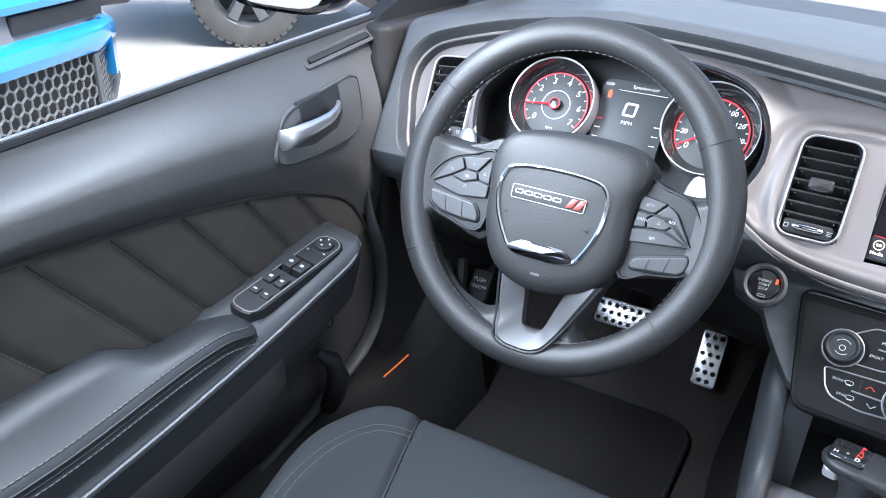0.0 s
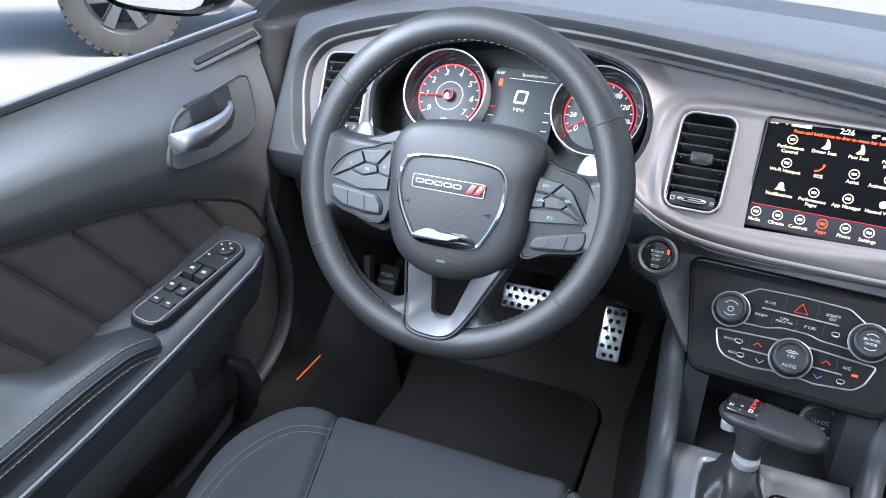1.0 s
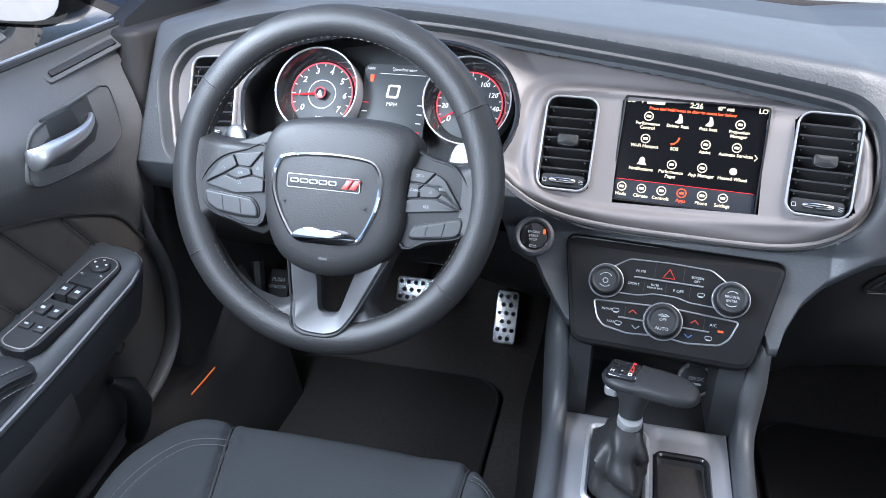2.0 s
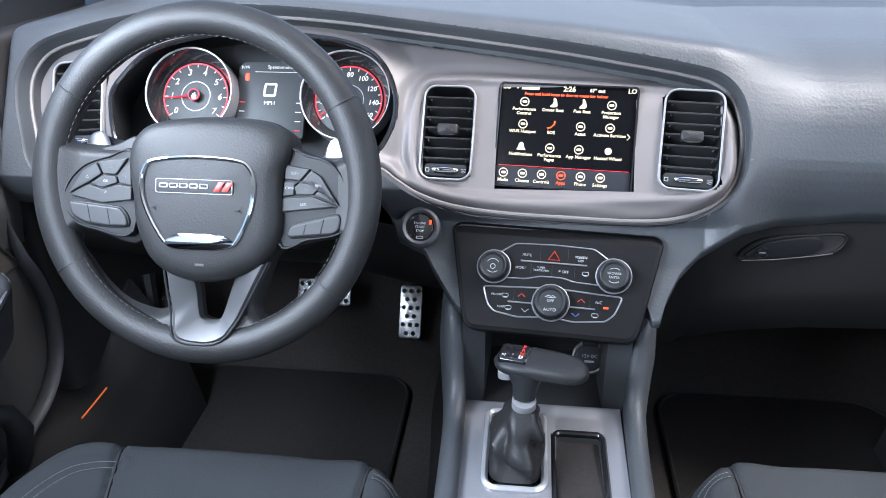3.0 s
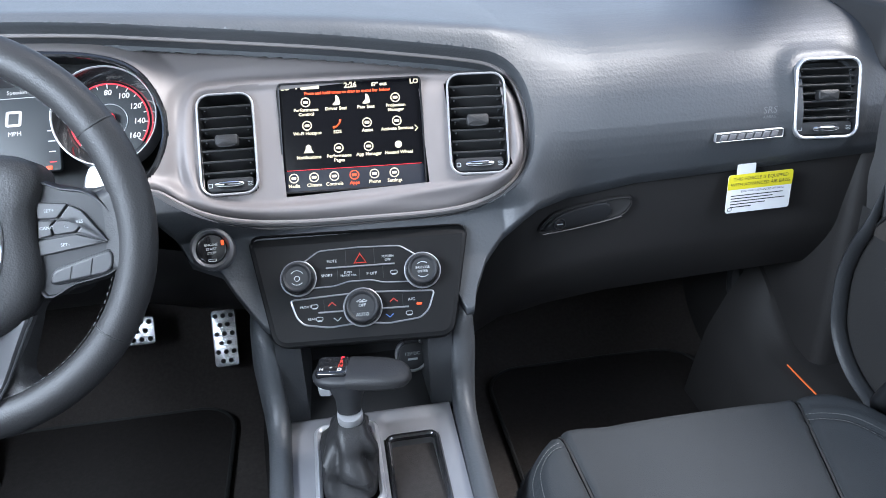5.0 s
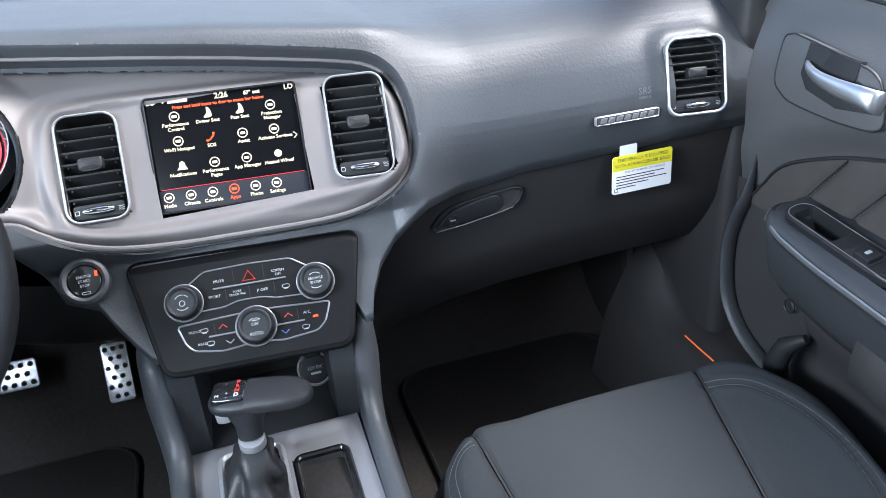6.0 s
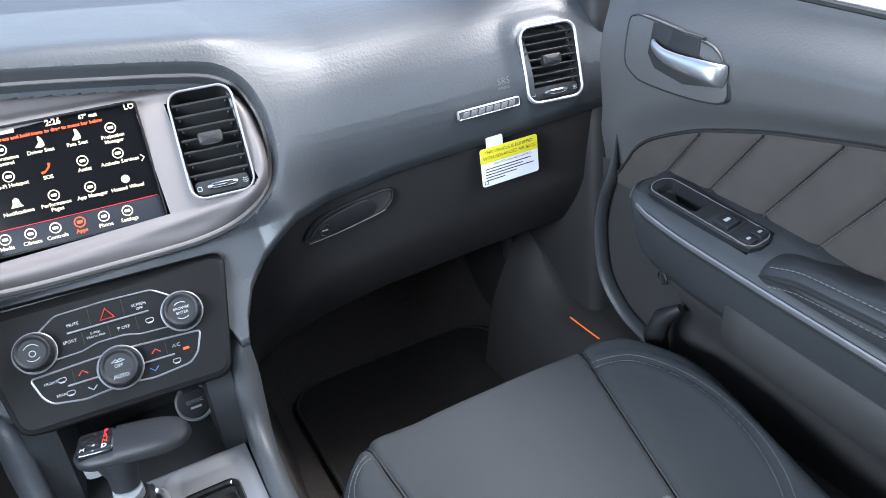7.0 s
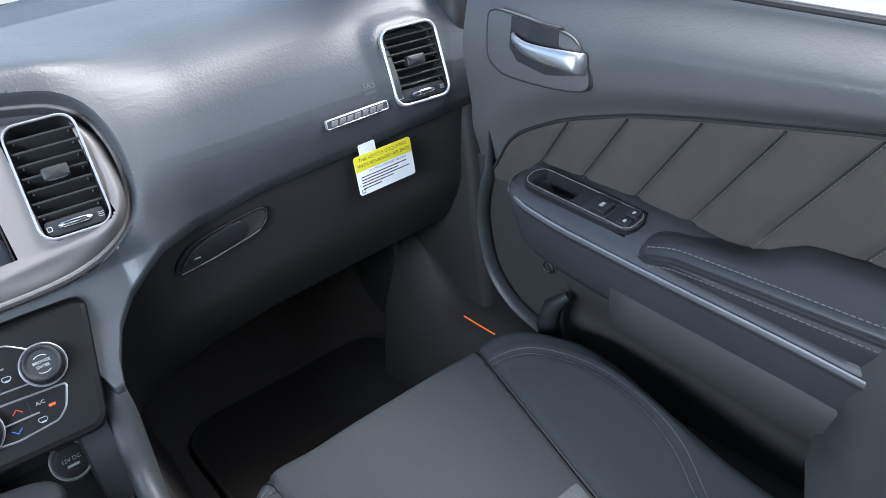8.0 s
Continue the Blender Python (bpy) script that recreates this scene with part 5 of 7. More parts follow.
def boot():
    rings = []
    base, topc = Vector((-0.043, -0.193, top_z(-0.193) - 0.002)), Vector((-0.0355, -0.198, 0.703))
    n = 44
    for i in range(15):
        f = i / 14
        c = base.lerp(topc, f)
        loop = []
        for q in range(n):
            a = 2 * math.pi * q / n
            ex = abs(math.cos(a)) ** 0.6 * (1 if math.cos(a) > 0 else -1)
            ey = abs(math.sin(a)) ** 0.6 * (1 if math.sin(a) > 0 else -1)
            shrink = (1 - f) ** 0.65
            rx, ry = 0.0140 + 0.018 * shrink, 0.0140 + 0.041 * shrink
            fold = 1 + 0.19 * math.sin(5 * a + 5.5 * f) * math.sin(math.pi * min(1, f * 1.1)) + 0.13 * math.sin(13 * f + 2 * a) * (1 - f) * f * 3
            loop.append(Vector((c.x + rx * ex * fold, c.y + ry * ey * fold, c.z + 0.002 * math.sin(3 * a + 9 * f) * (1 - f))))
        rings.append(loop)
    return loft(rings, cap1=True)


part("boot", boot(), LEATHER, shifter, "gathered black leather boot")
part("boot_stitching", stitches([(-0.030 + 0.006 * math.sin(t * 3), -0.232 + 0.022 * t, 0.648 + 0.045 * t) for t in [i / 12 for i in range(13)]], 0.003, 0.002, 0.0005), THREAD, shifter)
COL = Matrix.Translation((-0.0355, -0.197, 0.700)) @ Matrix.Rotation(radians(14), 4, "X")
part("collar", loft([at_h(circle(r, (0, 0), 32), h) for r, h in ((0.0125, 0.0), (0.0138, 0.002), (0.0140, 0.012), (0.0134, 0.016))], cap0=True, cap1=True), SILVER, shifter, "silver collar", COL)
part("neck", loft([[Vector((w / 2 * math.cos(a) + dx, d / 2 * math.sin(a), h)) for a in [2 * math.pi * q / 28 for q in range(28)]] for w, d, h, dx in ((0.027, 0.028, 0.014, 0), (0.027, 0.029, 0.020, 0), (0.030, 0.031, 0.029, 0.001), (0.037, 0.034, 0.037, 0.001), (0.046, 0.036, 0.046, 0.002))], cap0=True, cap1=True), PLASTIC, shifter, "black plastic neck tapering into the grip", Matrix.Translation(COL.translation) @ Matrix.Rotation(radians(-12), 4, "X"))
HEAD = Matrix.Translation((-0.034, -0.179, 0.739)) @ Matrix.Rotation(radians(-15), 4, "Z") @ Matrix.Rotation(radians(-3), 4, "Y") @ Matrix.Rotation(radians(6), 4, "X")


def shift_head():
    def body(x0, x1, n, grow, top=1.0, low=1.0):
        """Long rounded grip: flat on top, its wall drawn in below."""
        rings = []
        for i in range(n + 1):
            x = x0 + (x1 - x0) * i / n
            f = (x + 0.037) / 0.108
            end = math.sqrt(max(0.03, 1 - min(1, abs(2 * f - 1)) ** 4.5))
            hh, ww = 0.0105 * end + grow, (0.0235 - 0.0035 * f) * end + grow
            ring = []
            for q in range(32):
                a = 2 * math.pi * q / 32
                c_, s_ = math.cos(a), math.sin(a)
                ring.append(Vector((x, ww * math.copysign(abs(c_) ** 0.6, c_) * (1 if s_ > 0 else 1 + 0.22 * s_), 0.011 - 0.004 * f * f + hh * math.copysign(abs(s_) ** 0.7, s_) * (top if s_ > 0 else low))))
            rings.append(ring)
        return loft(rings, cap0=True, cap1=True)
    part("head", body(-0.037, 0.071, 40, 0), PLASTIC, shifter, "black T-shaped grip", HEAD)
    part("grip_cover", body(0.004, 0.0708, 28, 0.0010, 1.15, 0.35), LEATHER, shifter, "matt leather grip cover", HEAD)
    face = part("gear_window", slab(rounded(0.036, 0.030, 0.006, (-0.013, 0.001)), 0.016, 0.0243, 0.003), GLOSS, shifter, "gloss black gear display", HEAD)
    for i, (s, mat) in enumerate((("P", RED), ("R", HAZ), ("N", HAZ), ("D", WHITE))):
        writing("gear_letter", s, 0.0068, shift(HEAD, -0.004, 0.0115 - i * 0.0062, 0.0246), mat, face, bold=0.0003)
    writing("gear_mode", "M", 0.006, shift(HEAD, -0.024, -0.007, 0.0246), WHITE, face)
    writing("gear_mode", "+", 0.006, shift(HEAD, -0.014, -0.004, 0.0246), WHITE, face)
    writing("gear_mode", "-", 0.006, shift(HEAD, -0.014, -0.010, 0.0246), WHITE, face)
    part("release_button", slab(rounded(0.017, 0.020, 0.006, (-0.024, -0.002)), -0.009, 0.003, 0.004), SILVER, shifter, "bright release button", HEAD)


shift_head()

# ---- pedals ----
def pedal(name, c, w, h, lean, label, rows, holes_across, bend=0.0):
    m = plane_at(c, lean)
    p = thing(name, c, label, "pedal")
    part("plate", slab(rounded(w, h, 0.008, n=5), -0.004, 0.002, 0.002), STEEL, p, "bright steel plate", m)
    for j in range(rows):
        for i in range(holes_across - (j % 2)):
            u = (i - (holes_across - 1 - (j % 2)) / 2) * (w / (holes_across + 0.25))
            v = h / 2 - (j + 0.7) * h / (rows + 0.4)
            part("stud", slab(circle(min(0.0058, w / holes_across * 0.30), (u, v), 14), 0.001, 0.0042, 0.0015), RUBBER, p, "", m)
    part("arm", tube([m @ Vector(q) for q in ((0, h * 0.2, -0.006), (0, h * 0.8, -0.04), (0, h * 0.8 + 0.12, -0.08))], 0.008, 8), DARK, p)


pedal("accelerator_pedal", (-0.259, 0.388, 0.462), 0.046, 0.108, 30, "steel accelerator pedal with round black rubber studs", 6, 3)
pedal("brake_pedal", (-0.428, 0.372, 0.508), 0.108, 0.052, 28, "wide steel brake pedal with black rubber studs", 3, 7)
pb = thing("parking_brake_pedal", (-0.70, 0.28, 0.53), "small black rubber parking brake pedal", "pedal")
PBM = plane_at((-0.690, 0.27, 0.540), 35)
part("pad", slab(rounded(0.045, 0.062, 0.008), -0.006, 0.006, 0.003), RUBBER, pb, "", PBM)
writing("pad_text", "PUSH", 0.011, shift(PBM, 0, 0.010, 0.0064), CREAM, pb)
writing("pad_text", "ON/OFF", 0.010, shift(PBM, 0, -0.004, 0.0064), CREAM, pb)
part("arm", tube([PBM @ Vector(q) for q in ((0, 0, -0.006), (0, 0.05, -0.05), (0, 0.12, -0.08))], 0.008, 8), DARK, pb)

# ---- front doors ----
MID = -0.0225                               # car's centre line
BELT = lambda y: 1.050 + 0.075 * (y + 0.22)
INSERT_TOP = [(-1.10, 0.957), (-0.56, 0.944), (-0.478, 0.935), (-0.389, 0.925), (-0.292, 0.911), (-0.192, 0.887), (-0.120, 0.858), (-0.085, 0.838), (-0.060, 0.805), (-0.045, 0.76)]
STRIP = [(-1.10, 0.690), (-0.60, 0.740), (-0.49, 0.753), (-0.35, 0.774), (-0.19, 0.806), (-0.13, 0.822)]
EDGE = [(0.06, 1.075), (-0.020, 1.02), (-0.042, 0.92), (-0.050, 0.86), (-0.040, 0.79), (-0.022, 0.74), (-0.014, 0.69), (-0.025, 0.62), (-0.062, 0.576), (-0.12, 0.552), (-0.25, 0.522), (-0.42, 0.49), (-0.70, 0.44), (-1.10, 0.40)]


STRIP_FAR = [(-1.10, 0.712), (-0.599, 0.764), (-0.538, 0.771), (-0.457, 0.778), (-0.363, 0.786), (-0.239, 0.799), (-0.15, 0.818), (-0.13, 0.822)]
SET = [0.0, STRIP]                          # height of the insert line and run of the strip on the door in work


def insert_z(y):
    return sum(table(y + k * 0.012, INSERT_TOP) for k in (-2, -1, 0, 1, 2)) / 5 + SET[0]


def strip_z(y):
    return sum(table(y + k * 0.02, SET[1]) for k in (-1, 0, 1)) / 3


def front_y(z):
    rows = [(0.40, -1.1), (0.44, -0.70), (0.49, -0.42), (0.522, -0.25), (0.552, -0.12), (0.576, -0.062), (0.62, -0.025), (0.69, -0.014), (0.74, -0.012), (0.79, -0.022), (0.86, -0.030), (0.92, -0.024), (1.02, -0.002), (1.055, 0.06)]
    return table(z, rows)


def spoke_of(loop, c, a):
    """Where the ray from c at angle a leaves a convex loop."""
    u = Vector((math.cos(a), math.sin(a)))
    best = None
    for p, q in zip(loop, loop[1:] + loop[:1]):
        e = q - p
        det = u.x * -e.y + e.x * u.y
        if abs(det) > 1e-12:
            w = p - c
            t, k = (w.x * -e.y + e.x * w.y) / det, (u.x * w.y - u.y * w.x) / det
            if t > 0 and -1e-6 <= k <= 1 + 1e-6 and (best is None or t > best):
                best = t
    return c + u * best


def car_door(s):
    driver = s < 0
    SET[:] = (-0.007, STRIP) if driver else (0.001, STRIP_FAR)
    lift = 0.0 if driver else 0.012
    P = lambda a, y, z: Vector((MID + s * a, y, z))
    door = thing("car_door", P(0.78, -0.5, 0.4), ("closed driver" if driver else "closed passenger") + " door with suede insert, padded armrest and silver pull", "car door", "front doors")

    def upper(a, b):
        y = -1.10 + a * 1.15
        zi = insert_z(y) if y < -0.045 else 0.76 - (y + 0.045) * 0.2
        z = zi + (BELT(y) - zi) * b
        yf = front_y(z)
        y = -1.10 + a * (yf + 1.10)
        zi = insert_z(min(y, -0.046))
        z = zi + (BELT(y) - zi) * b
        w = 0.7165 - 0.0190 * ease(b, 0.0, 0.30) ** 0.8 - 0.003 * math.sin(math.pi * min(1, b * 1.2)) + 0.047 * ease(b, 0.50, 1.0) ** 1.3
        return P(w, y, z)
    part("upper_panel", sheet(upper, 110, 40), DOORSKIN, door, "grained charcoal upper panel", sharp=70)

    # slanted stitched seams over the suede insert
    seams = [(-0.20, 0.0), (-0.292, 0), (-0.388, 0), (-0.478, 0), (-0.565, 0), (-0.66, 0), (-0.76, 0)]
    slope = 0.79

    def insert(a, b):
        y = -1.10 + a * 1.062
        zt = insert_z(y) + 0.003
        z = 0.770 + (zt - 0.770) * b
        w = 0.706 + 0.004 * (1 - b)
        for y0, _ in seams:
            d = (y - (y0 + (insert_z(y0) - z) * slope)) / 0.0065
            w += 0.0058 * math.exp(-d * d) * ease(zt - z, 0.0, 0.012)
        w += 0.005 * ease(b, 0.90, 1.0) ** 2
        return P(w, y, z)
    part("insert", sheet(insert, 260, 28), SUEDE, door, "brown-grey suede insert with slanted seams", sharp=70)
    for y0, _ in seams:
        bm = bmesh.new()
        z0 = insert_z(y0)
        stitches([P(0.7062, y0 - 0.002 + (z0 - z) * slope, z) for z in (z0 - 0.008, z0 - 0.05, z0 - 0.10, z0 - 0.15)], 0.0032, 0.0022, 0.0005, bm)
        part("seam_stitching", bm, THREAD, door, "grey seam stitching")
        # Dark tapered tube puts the shadow of the seam's crease into colour.
        part("seam_crease", tube([P(0.7078, y0 + 0.0012 + (z0 - z) * slope, z) for z in (z0 - 0.004, z0 - 0.02, z0 - 0.05, z0 - 0.09, z0 - 0.13)], [0.0010, 0.0012, 0.0009, 0.0006, 0.0003], 6), DARK, door)
    ys = [-1.10 + i * 0.01 for i in range(106)]
    part("insert_piping", tube([P(0.7055, y, insert_z(y) + 0.0015) for y in ys], 0.0022, 6), DARK, door)

    # armrest body with its nose, padded top and bright strip
    def arm_ring(y, nose):
        zc = strip_z(y)
        zo = table(y, [(-0.60, 0.745), (-0.362, 0.789), (-0.276, 0.799), (-0.184, 0.816), (-0.13, 0.826)] if driver else [(-0.60, 0.765), (-0.38, 0.802), (-0.299, 0.812), (-0.15, 0.821), (-0.13, 0.822)])
        mid = 0.55 * (zo - 0.008) + 0.45 * (zc + 0.003)
        dip = 0.032 if -0.325 < y < -0.185 else 0.0
        pr = [(0.716, zo), (0.700, zo), (0.693, zo - 0.001), (0.690, zo - 0.002 - dip), (0.672, zo - 0.006 - dip), (0.653, mid - dip), (0.650, mid - 0.002), (0.642, zc - 0.001), (0.635, zc - 0.007), (0.633, zc - 0.016), (0.636, zc - 0.03), (0.642, zc - 0.055), (0.650, zc - 0.085), (0.668, zc - 0.11), (0.716, zc - 0.13)]
        return [P(0.716 - (0.716 - a) * nose, y, zc + (z - zc + 0.02) * (0.35 + 0.65 * nose) - 0.02) for a, z in pr]
    rings = []
    for i in range(12):
        f = i / 12
        rings.append(arm_ring(-0.130 - 0.040 * (1 - math.cos(f * math.pi / 2)), math.sin(max(0.10, f) * math.pi / 2) ** 0.8))
    rings += [arm_ring(-0.17 - i * 0.01, 1.0) for i in range(94)]
    arm = part("armrest", loft(rings, cap0=True, cap1=True), ARMBODY, door, "charcoal armrest moulding", sharp=60)
    sy = [-0.150 - i * 0.02 for i in range(47)]
    strip = [P(0.66, -0.138, strip_z(-0.138) - 0.012)] + [P(0.6315 + 0.012 * max(0, (y + 0.18) / 0.03), y, strip_z(y) - 0.012) for y in sy]
    part("bright_strip", tube(strip, 0.0042, 8, flat=0.55), STRIPMETAL, arm, "satin silver strip")
    part("strip_groove", tube([p + Vector((s * 0.002, 0, -0.0065)) for p in strip], 0.0028, 6), DARK, arm)

    def pad_ring(y, f):
        zc = strip_z(y)
        zo = 0.785 + (0.032 if driver else 0.027) * ease(-y, 0.445, 0.52) - 0.03 * ease(-y, 0.56, 0.9) + lift
        zi = 0.776 + 0.014 * ease(-y, 0.34, 0.41) - (0.016 if driver else 0.002) * ease(-y, 0.42, 0.63) + lift * 0.85
        zg = zc - 0.002
        pr = [(0.722, zo - 0.03), (0.716, zo - 0.004), (0.706, zo), (0.690, zo + 0.002), (0.672, 0.5 * (zo + zi) + 0.009), (0.657, zi + 0.011), (0.647, zi + 0.007), (0.6405, zi + 0.001), (0.6385, zi - 0.004), (0.6395, zi - 0.008), (0.6375, zi - 0.011), (0.637, 0.5 * (zi + zg)), (0.639, zg), (0.66, zg - 0.004)]
        c = (0.69, zi - 0.02)
        return [P(c[0] + (a - c[0]) * f, y, c[1] + (z - c[1]) * f) for a, z in pr]
    rings = [pad_ring(-0.335 - 0.035 * (1 - math.cos(i / 8 * math.pi / 2)), max(0.12, math.sin(i / 8 * math.pi / 2)) ** 0.7) for i in range(9)]
    rings += [pad_ring(-0.37 - i * 0.02, 1) for i in range(1, 37)]
    pad = part("armrest_pad", loft(rings, cap0=True, cap1=True), ARMVINYL, door, "padded black vinyl armrest top", sharp=60)
    line = [pad_ring(-0.365 - i * 0.01, 1)[7] for i in range(72)]
    part("pad_stitching", stitches([p + Vector((s * 0.0050, 0, 0.0060)) for p in line], 0.0048, 0.0018, 0.0008), THREAD, pad, "grey twin stitching")
    part("pad_stitching", stitches([p + Vector((-s * 0.0036, 0, -0.0140)) for p in line], 0.0048, 0.0018, 0.0007), THREAD, pad)
    part("pad_seam", tube([p + Vector((-s * 0.0012, 0, -0.0025)) for p in line], 0.0016, 6), DARK, pad)
    part("pad_seam", tube([p + Vector((-s * 0.0018, 0, -0.0085)) for p in line], 0.0013, 6), DARK, pad)

    # lower panel, map pocket and edge
    def low(a, b):
        y = -1.10 + a * 1.09
        z1 = strip_z(y) - 0.10
        z0 = table(y, [(p[0], p[1]) for p in EDGE[::-1]][: -4]) - 0.01
        if y > -0.135:
            z1 = 0.80
        z = z0 + (z1 - z0) * b
        w = 0.700 - 0.030 * ease(z, z1 - 0.10, z1) * (y < -0.20) + 0.012 * ease(y, -0.22, -0.12)
        return P(w, y, z)
    part("lower_panel", sheet(low, 100, 20), LOWER, door, "charcoal lower panel", sharp=50)

    def flap(y, k):
        z1, z0 = strip_z(y) - 0.066, strip_z(y) - 0.132
        return [P(a - 0.004 * k, y, z) for a, z in ((0.690, z1 + 0.004), (0.652, z1 + 0.001), (0.6465, z1 - 0.004), (0.6435, (z0 + z1) / 2), (0.648, z0 + 0.006), (0.655, z0), (0.690, z0 - 0.006))]
    rings = [flap(-0.306, -2), flap(-0.309, -0.5)] + [flap(-0.314 - i * 0.03, 1) for i in range(27)]
    part("map_pocket", loft(rings, cap0=True, cap1=True), LOWER, door, "grained map pocket", sharp=50)
    post = [P(a, y, z) for a, y, z in ((0.665, -0.225, 0.665), (0.655, -0.205, 0.645), (0.655, -0.192, 0.61), (0.665, -0.190, 0.57), (0.68, -0.185, 0.54))]
    part("pocket_post", tube(post, [0.006, 0.013, 0.016, 0.016, 0.014], 10), PLASTIC, door)
    edge = spline([P(0.700, y, z) for y, z in EDGE[3:]], 6, closed=False)
    part("door_seal", tube([p + Vector((0, -0.006, 0)) for p in edge], [0.0125 * ease(k, -1, 9) for k in range(len(edge))], 10, flat=0.55), ARMBODY, door, "charcoal door edge seal")

    # pull handle in its recess
    m = Matrix(((0, s * 0.17, -s * 0.985, MID + s * 0.6925), (1, 0, 0, -0.154), (0, 0.985, 0.17, 0.970), (0, 0, 0, 1)))
    bez = spline([(-0.094, -0.029), (-0.088, 0.002), (-0.068, 0.024), (-0.025, 0.034), (0.050, 0.045), (0.066, 0.045), (0.076, 0.036), (0.074, -0.010), (0.056, -0.026), (0.030, -0.033), (-0.045, -0.036)], 6)

    def loop_out(lp):
        area = sum(a.x * b.y - b.x * a.y for a, b in zip(lp, lp[1:] + lp[:1]))
        return lp if area > 0 else lp[::-1]
    bez = loop_out(bez)
    surround = part("handle_surround", slab(bez, -0.010, 0.0016, 0.0012), DOORSKIN, door, "recessed handle surround", m)
    part("surround_groove", tube([m @ Vector((p.x, p.y, 0.0012)) for p in bez], 0.0012, 6, closed=True), DARK, surround)
    well = loop_out([Vector(p) for p in ((-0.080, -0.016), (-0.060, 0.010), (-0.048, 0.014), (-0.046, 0.034), (0.033, 0.041), (0.035, 0.004), (0.020, -0.012), (-0.030, -0.022))])
    # Flat dark plate drawn in place of a hollow behind the handle.
    part("handle_well", slab(well, -0.006, 0.0018, 0.0003), DARK, surround, "flat dark plate in place of a handle well", m)
    part("well_flap", slab(loop_out([Vector(p) for p in ((-0.046, 0.008), (-0.046, 0.033), (-0.002, 0.036), (0.006, 0.010))]), 0.001, 0.0030, 0.001), PLASTIC, surround, "", m)
    spine = [(0.026, 0.018, 0.004), (0.016, 0.014, 0.010), (-0.006, 0.008, 0.016), (-0.038, 0.004, 0.019), (-0.068, 0.002, 0.019), (-0.086, 0.000, 0.015), (-0.092, -0.001, 0.007)]
    rings = []
    for p in spline([Vector(p) for p in spine], 4, closed=False):
        f = max(0.0, (0.026 - p.x) / 0.118)
        hh, tt = 0.0045 + 0.0082 * f ** 0.8, 0.0042 + 0.0016 * f
        rings.append([Vector((p.x, p.y + hh * math.copysign(abs(math.sin(q)) ** 0.8, math.sin(q)), p.z + tt * math.cos(q))) for q in [2 * math.pi * k / 18 for k in range(18)]])
    part("pull_handle", loft(rings, cap0=True, cap1=True), HANDLE, door, "curved satin silver pull handle", m)

    # switches on the nose of the armrest
    z0 = 0.803 if driver else 0.811
    sl = (-0.262, 0.125, 0.186) if driver else (-0.250, 0.125, 0.176)
    ax_y = Vector((0, math.cos(radians(6)), math.sin(radians(6))))
    ax_x = Vector((-s * 0.985, 0, -0.172)).normalized()
    nn = ax_x.cross(ax_y).normalized()
    nn = nn if nn.z > 0 else -nn
    org = P(0.670, sl[0], z0 + 0.001)
    SM = Matrix(((ax_x.x, ax_y.x, nn.x, org.x), (ax_x.y, ax_y.y, nn.y, org.y), (ax_x.z, ax_y.z, nn.z, org.z), (0, 0, 0, 1)))
    plate = loop_out(rounded(0.043, sl[2], (0.020, 0.020, 0.016, 0.016), n=6))
    hole = rounded(0.036, 0.036, 0.004, (0.0, 0.012)) if driver else rounded(0.031, 0.066, 0.006, (0.0, 0.038))
    mid = sum(hole, Vector((0, 0))) / len(hole)
    turn = [2 * math.pi * (k + 0.5) / 64 for k in range(64)]
    outer_ring, inner_ring, lip_ring = [[spoke_of(lp, mid, a) for a in turn] for lp in (plate, hole, offset(plate, 0.002))]
    rings = [at_h(outer_ring, -0.014), at_h(outer_ring, 0.0022), at_h(lip_ring, 0.0038), at_h(inner_ring, 0.0038), at_h([mid + (p - mid) * 0.97 for p in inner_ring], 0.002), at_h([mid + (p - mid) * 0.92 for p in inner_ring], -0.024)]
    sw = part("switch_plate", loft(rings, cap1=True), PLASTIC, door, "black switch plate with a deep recess", SM, sharp=30)
    part("plate_edge", tube([SM @ Vector((p.x, p.y, 0.0032)) for p in offset(plate, 0.004)], 0.0011, 6, closed=True), SATIN, sw, "thin bright edge")

    def key(c, w, h, lift=0.0035, foot=0.002):
        k = part("switch", slab(rounded(w, h, 0.002, c, 3), foot, 0.0042 + lift, 0.0014, crown=0.0004), PLASTIC, sw, "", SM)
        part("switch_mark", slab(rounded(w * 0.36, h * 0.22, 0.0006, c, 3), 0.004, 0.0048 + lift, 0.0002), MARK, k, "", SM)
    if driver:
        for a in (-0.0085, 0.0085):
            key((a, 0.012), 0.0150, 0.022, 0.004, -0.02)
            key((a, -0.026), 0.0135, 0.019, 0.004)
            key((a, -0.054), 0.014, 0.013, 0.002)
        part("mirror_knob", slab(circle(0.0125, (0.0, 0.068), 28), 0.002, 0.0085, 0.002, crown=0.0008), PLASTIC, sw, "round mirror control", SM)
        for q in range(4):
            a = math.pi / 2 * q
            part("mirror_mark", slab(circle(0.0016, (0.0075 * math.cos(a), 0.070 + 0.0075 * math.sin(a)), 8), 0.008, 0.0094, 0.0002), CREAM, sw, "", SM)
        key((-0.011, 0.048), 0.010, 0.008, 0.001)
        key((0.012, 0.052), 0.010, 0.008, 0.001)
    else:
        part("key_well", slab(rounded(0.034, 0.036, 0.004, (0.0, -0.032)), 0.001, 0.0046, 0.0005), DARK, sw, "", SM)
        key((0.004, -0.036), 0.022, 0.022, 0.006)
        key((-0.0085, -0.072), 0.014, 0.016, 0.002)
        key((0.0085, -0.072), 0.014, 0.016, 0.002)
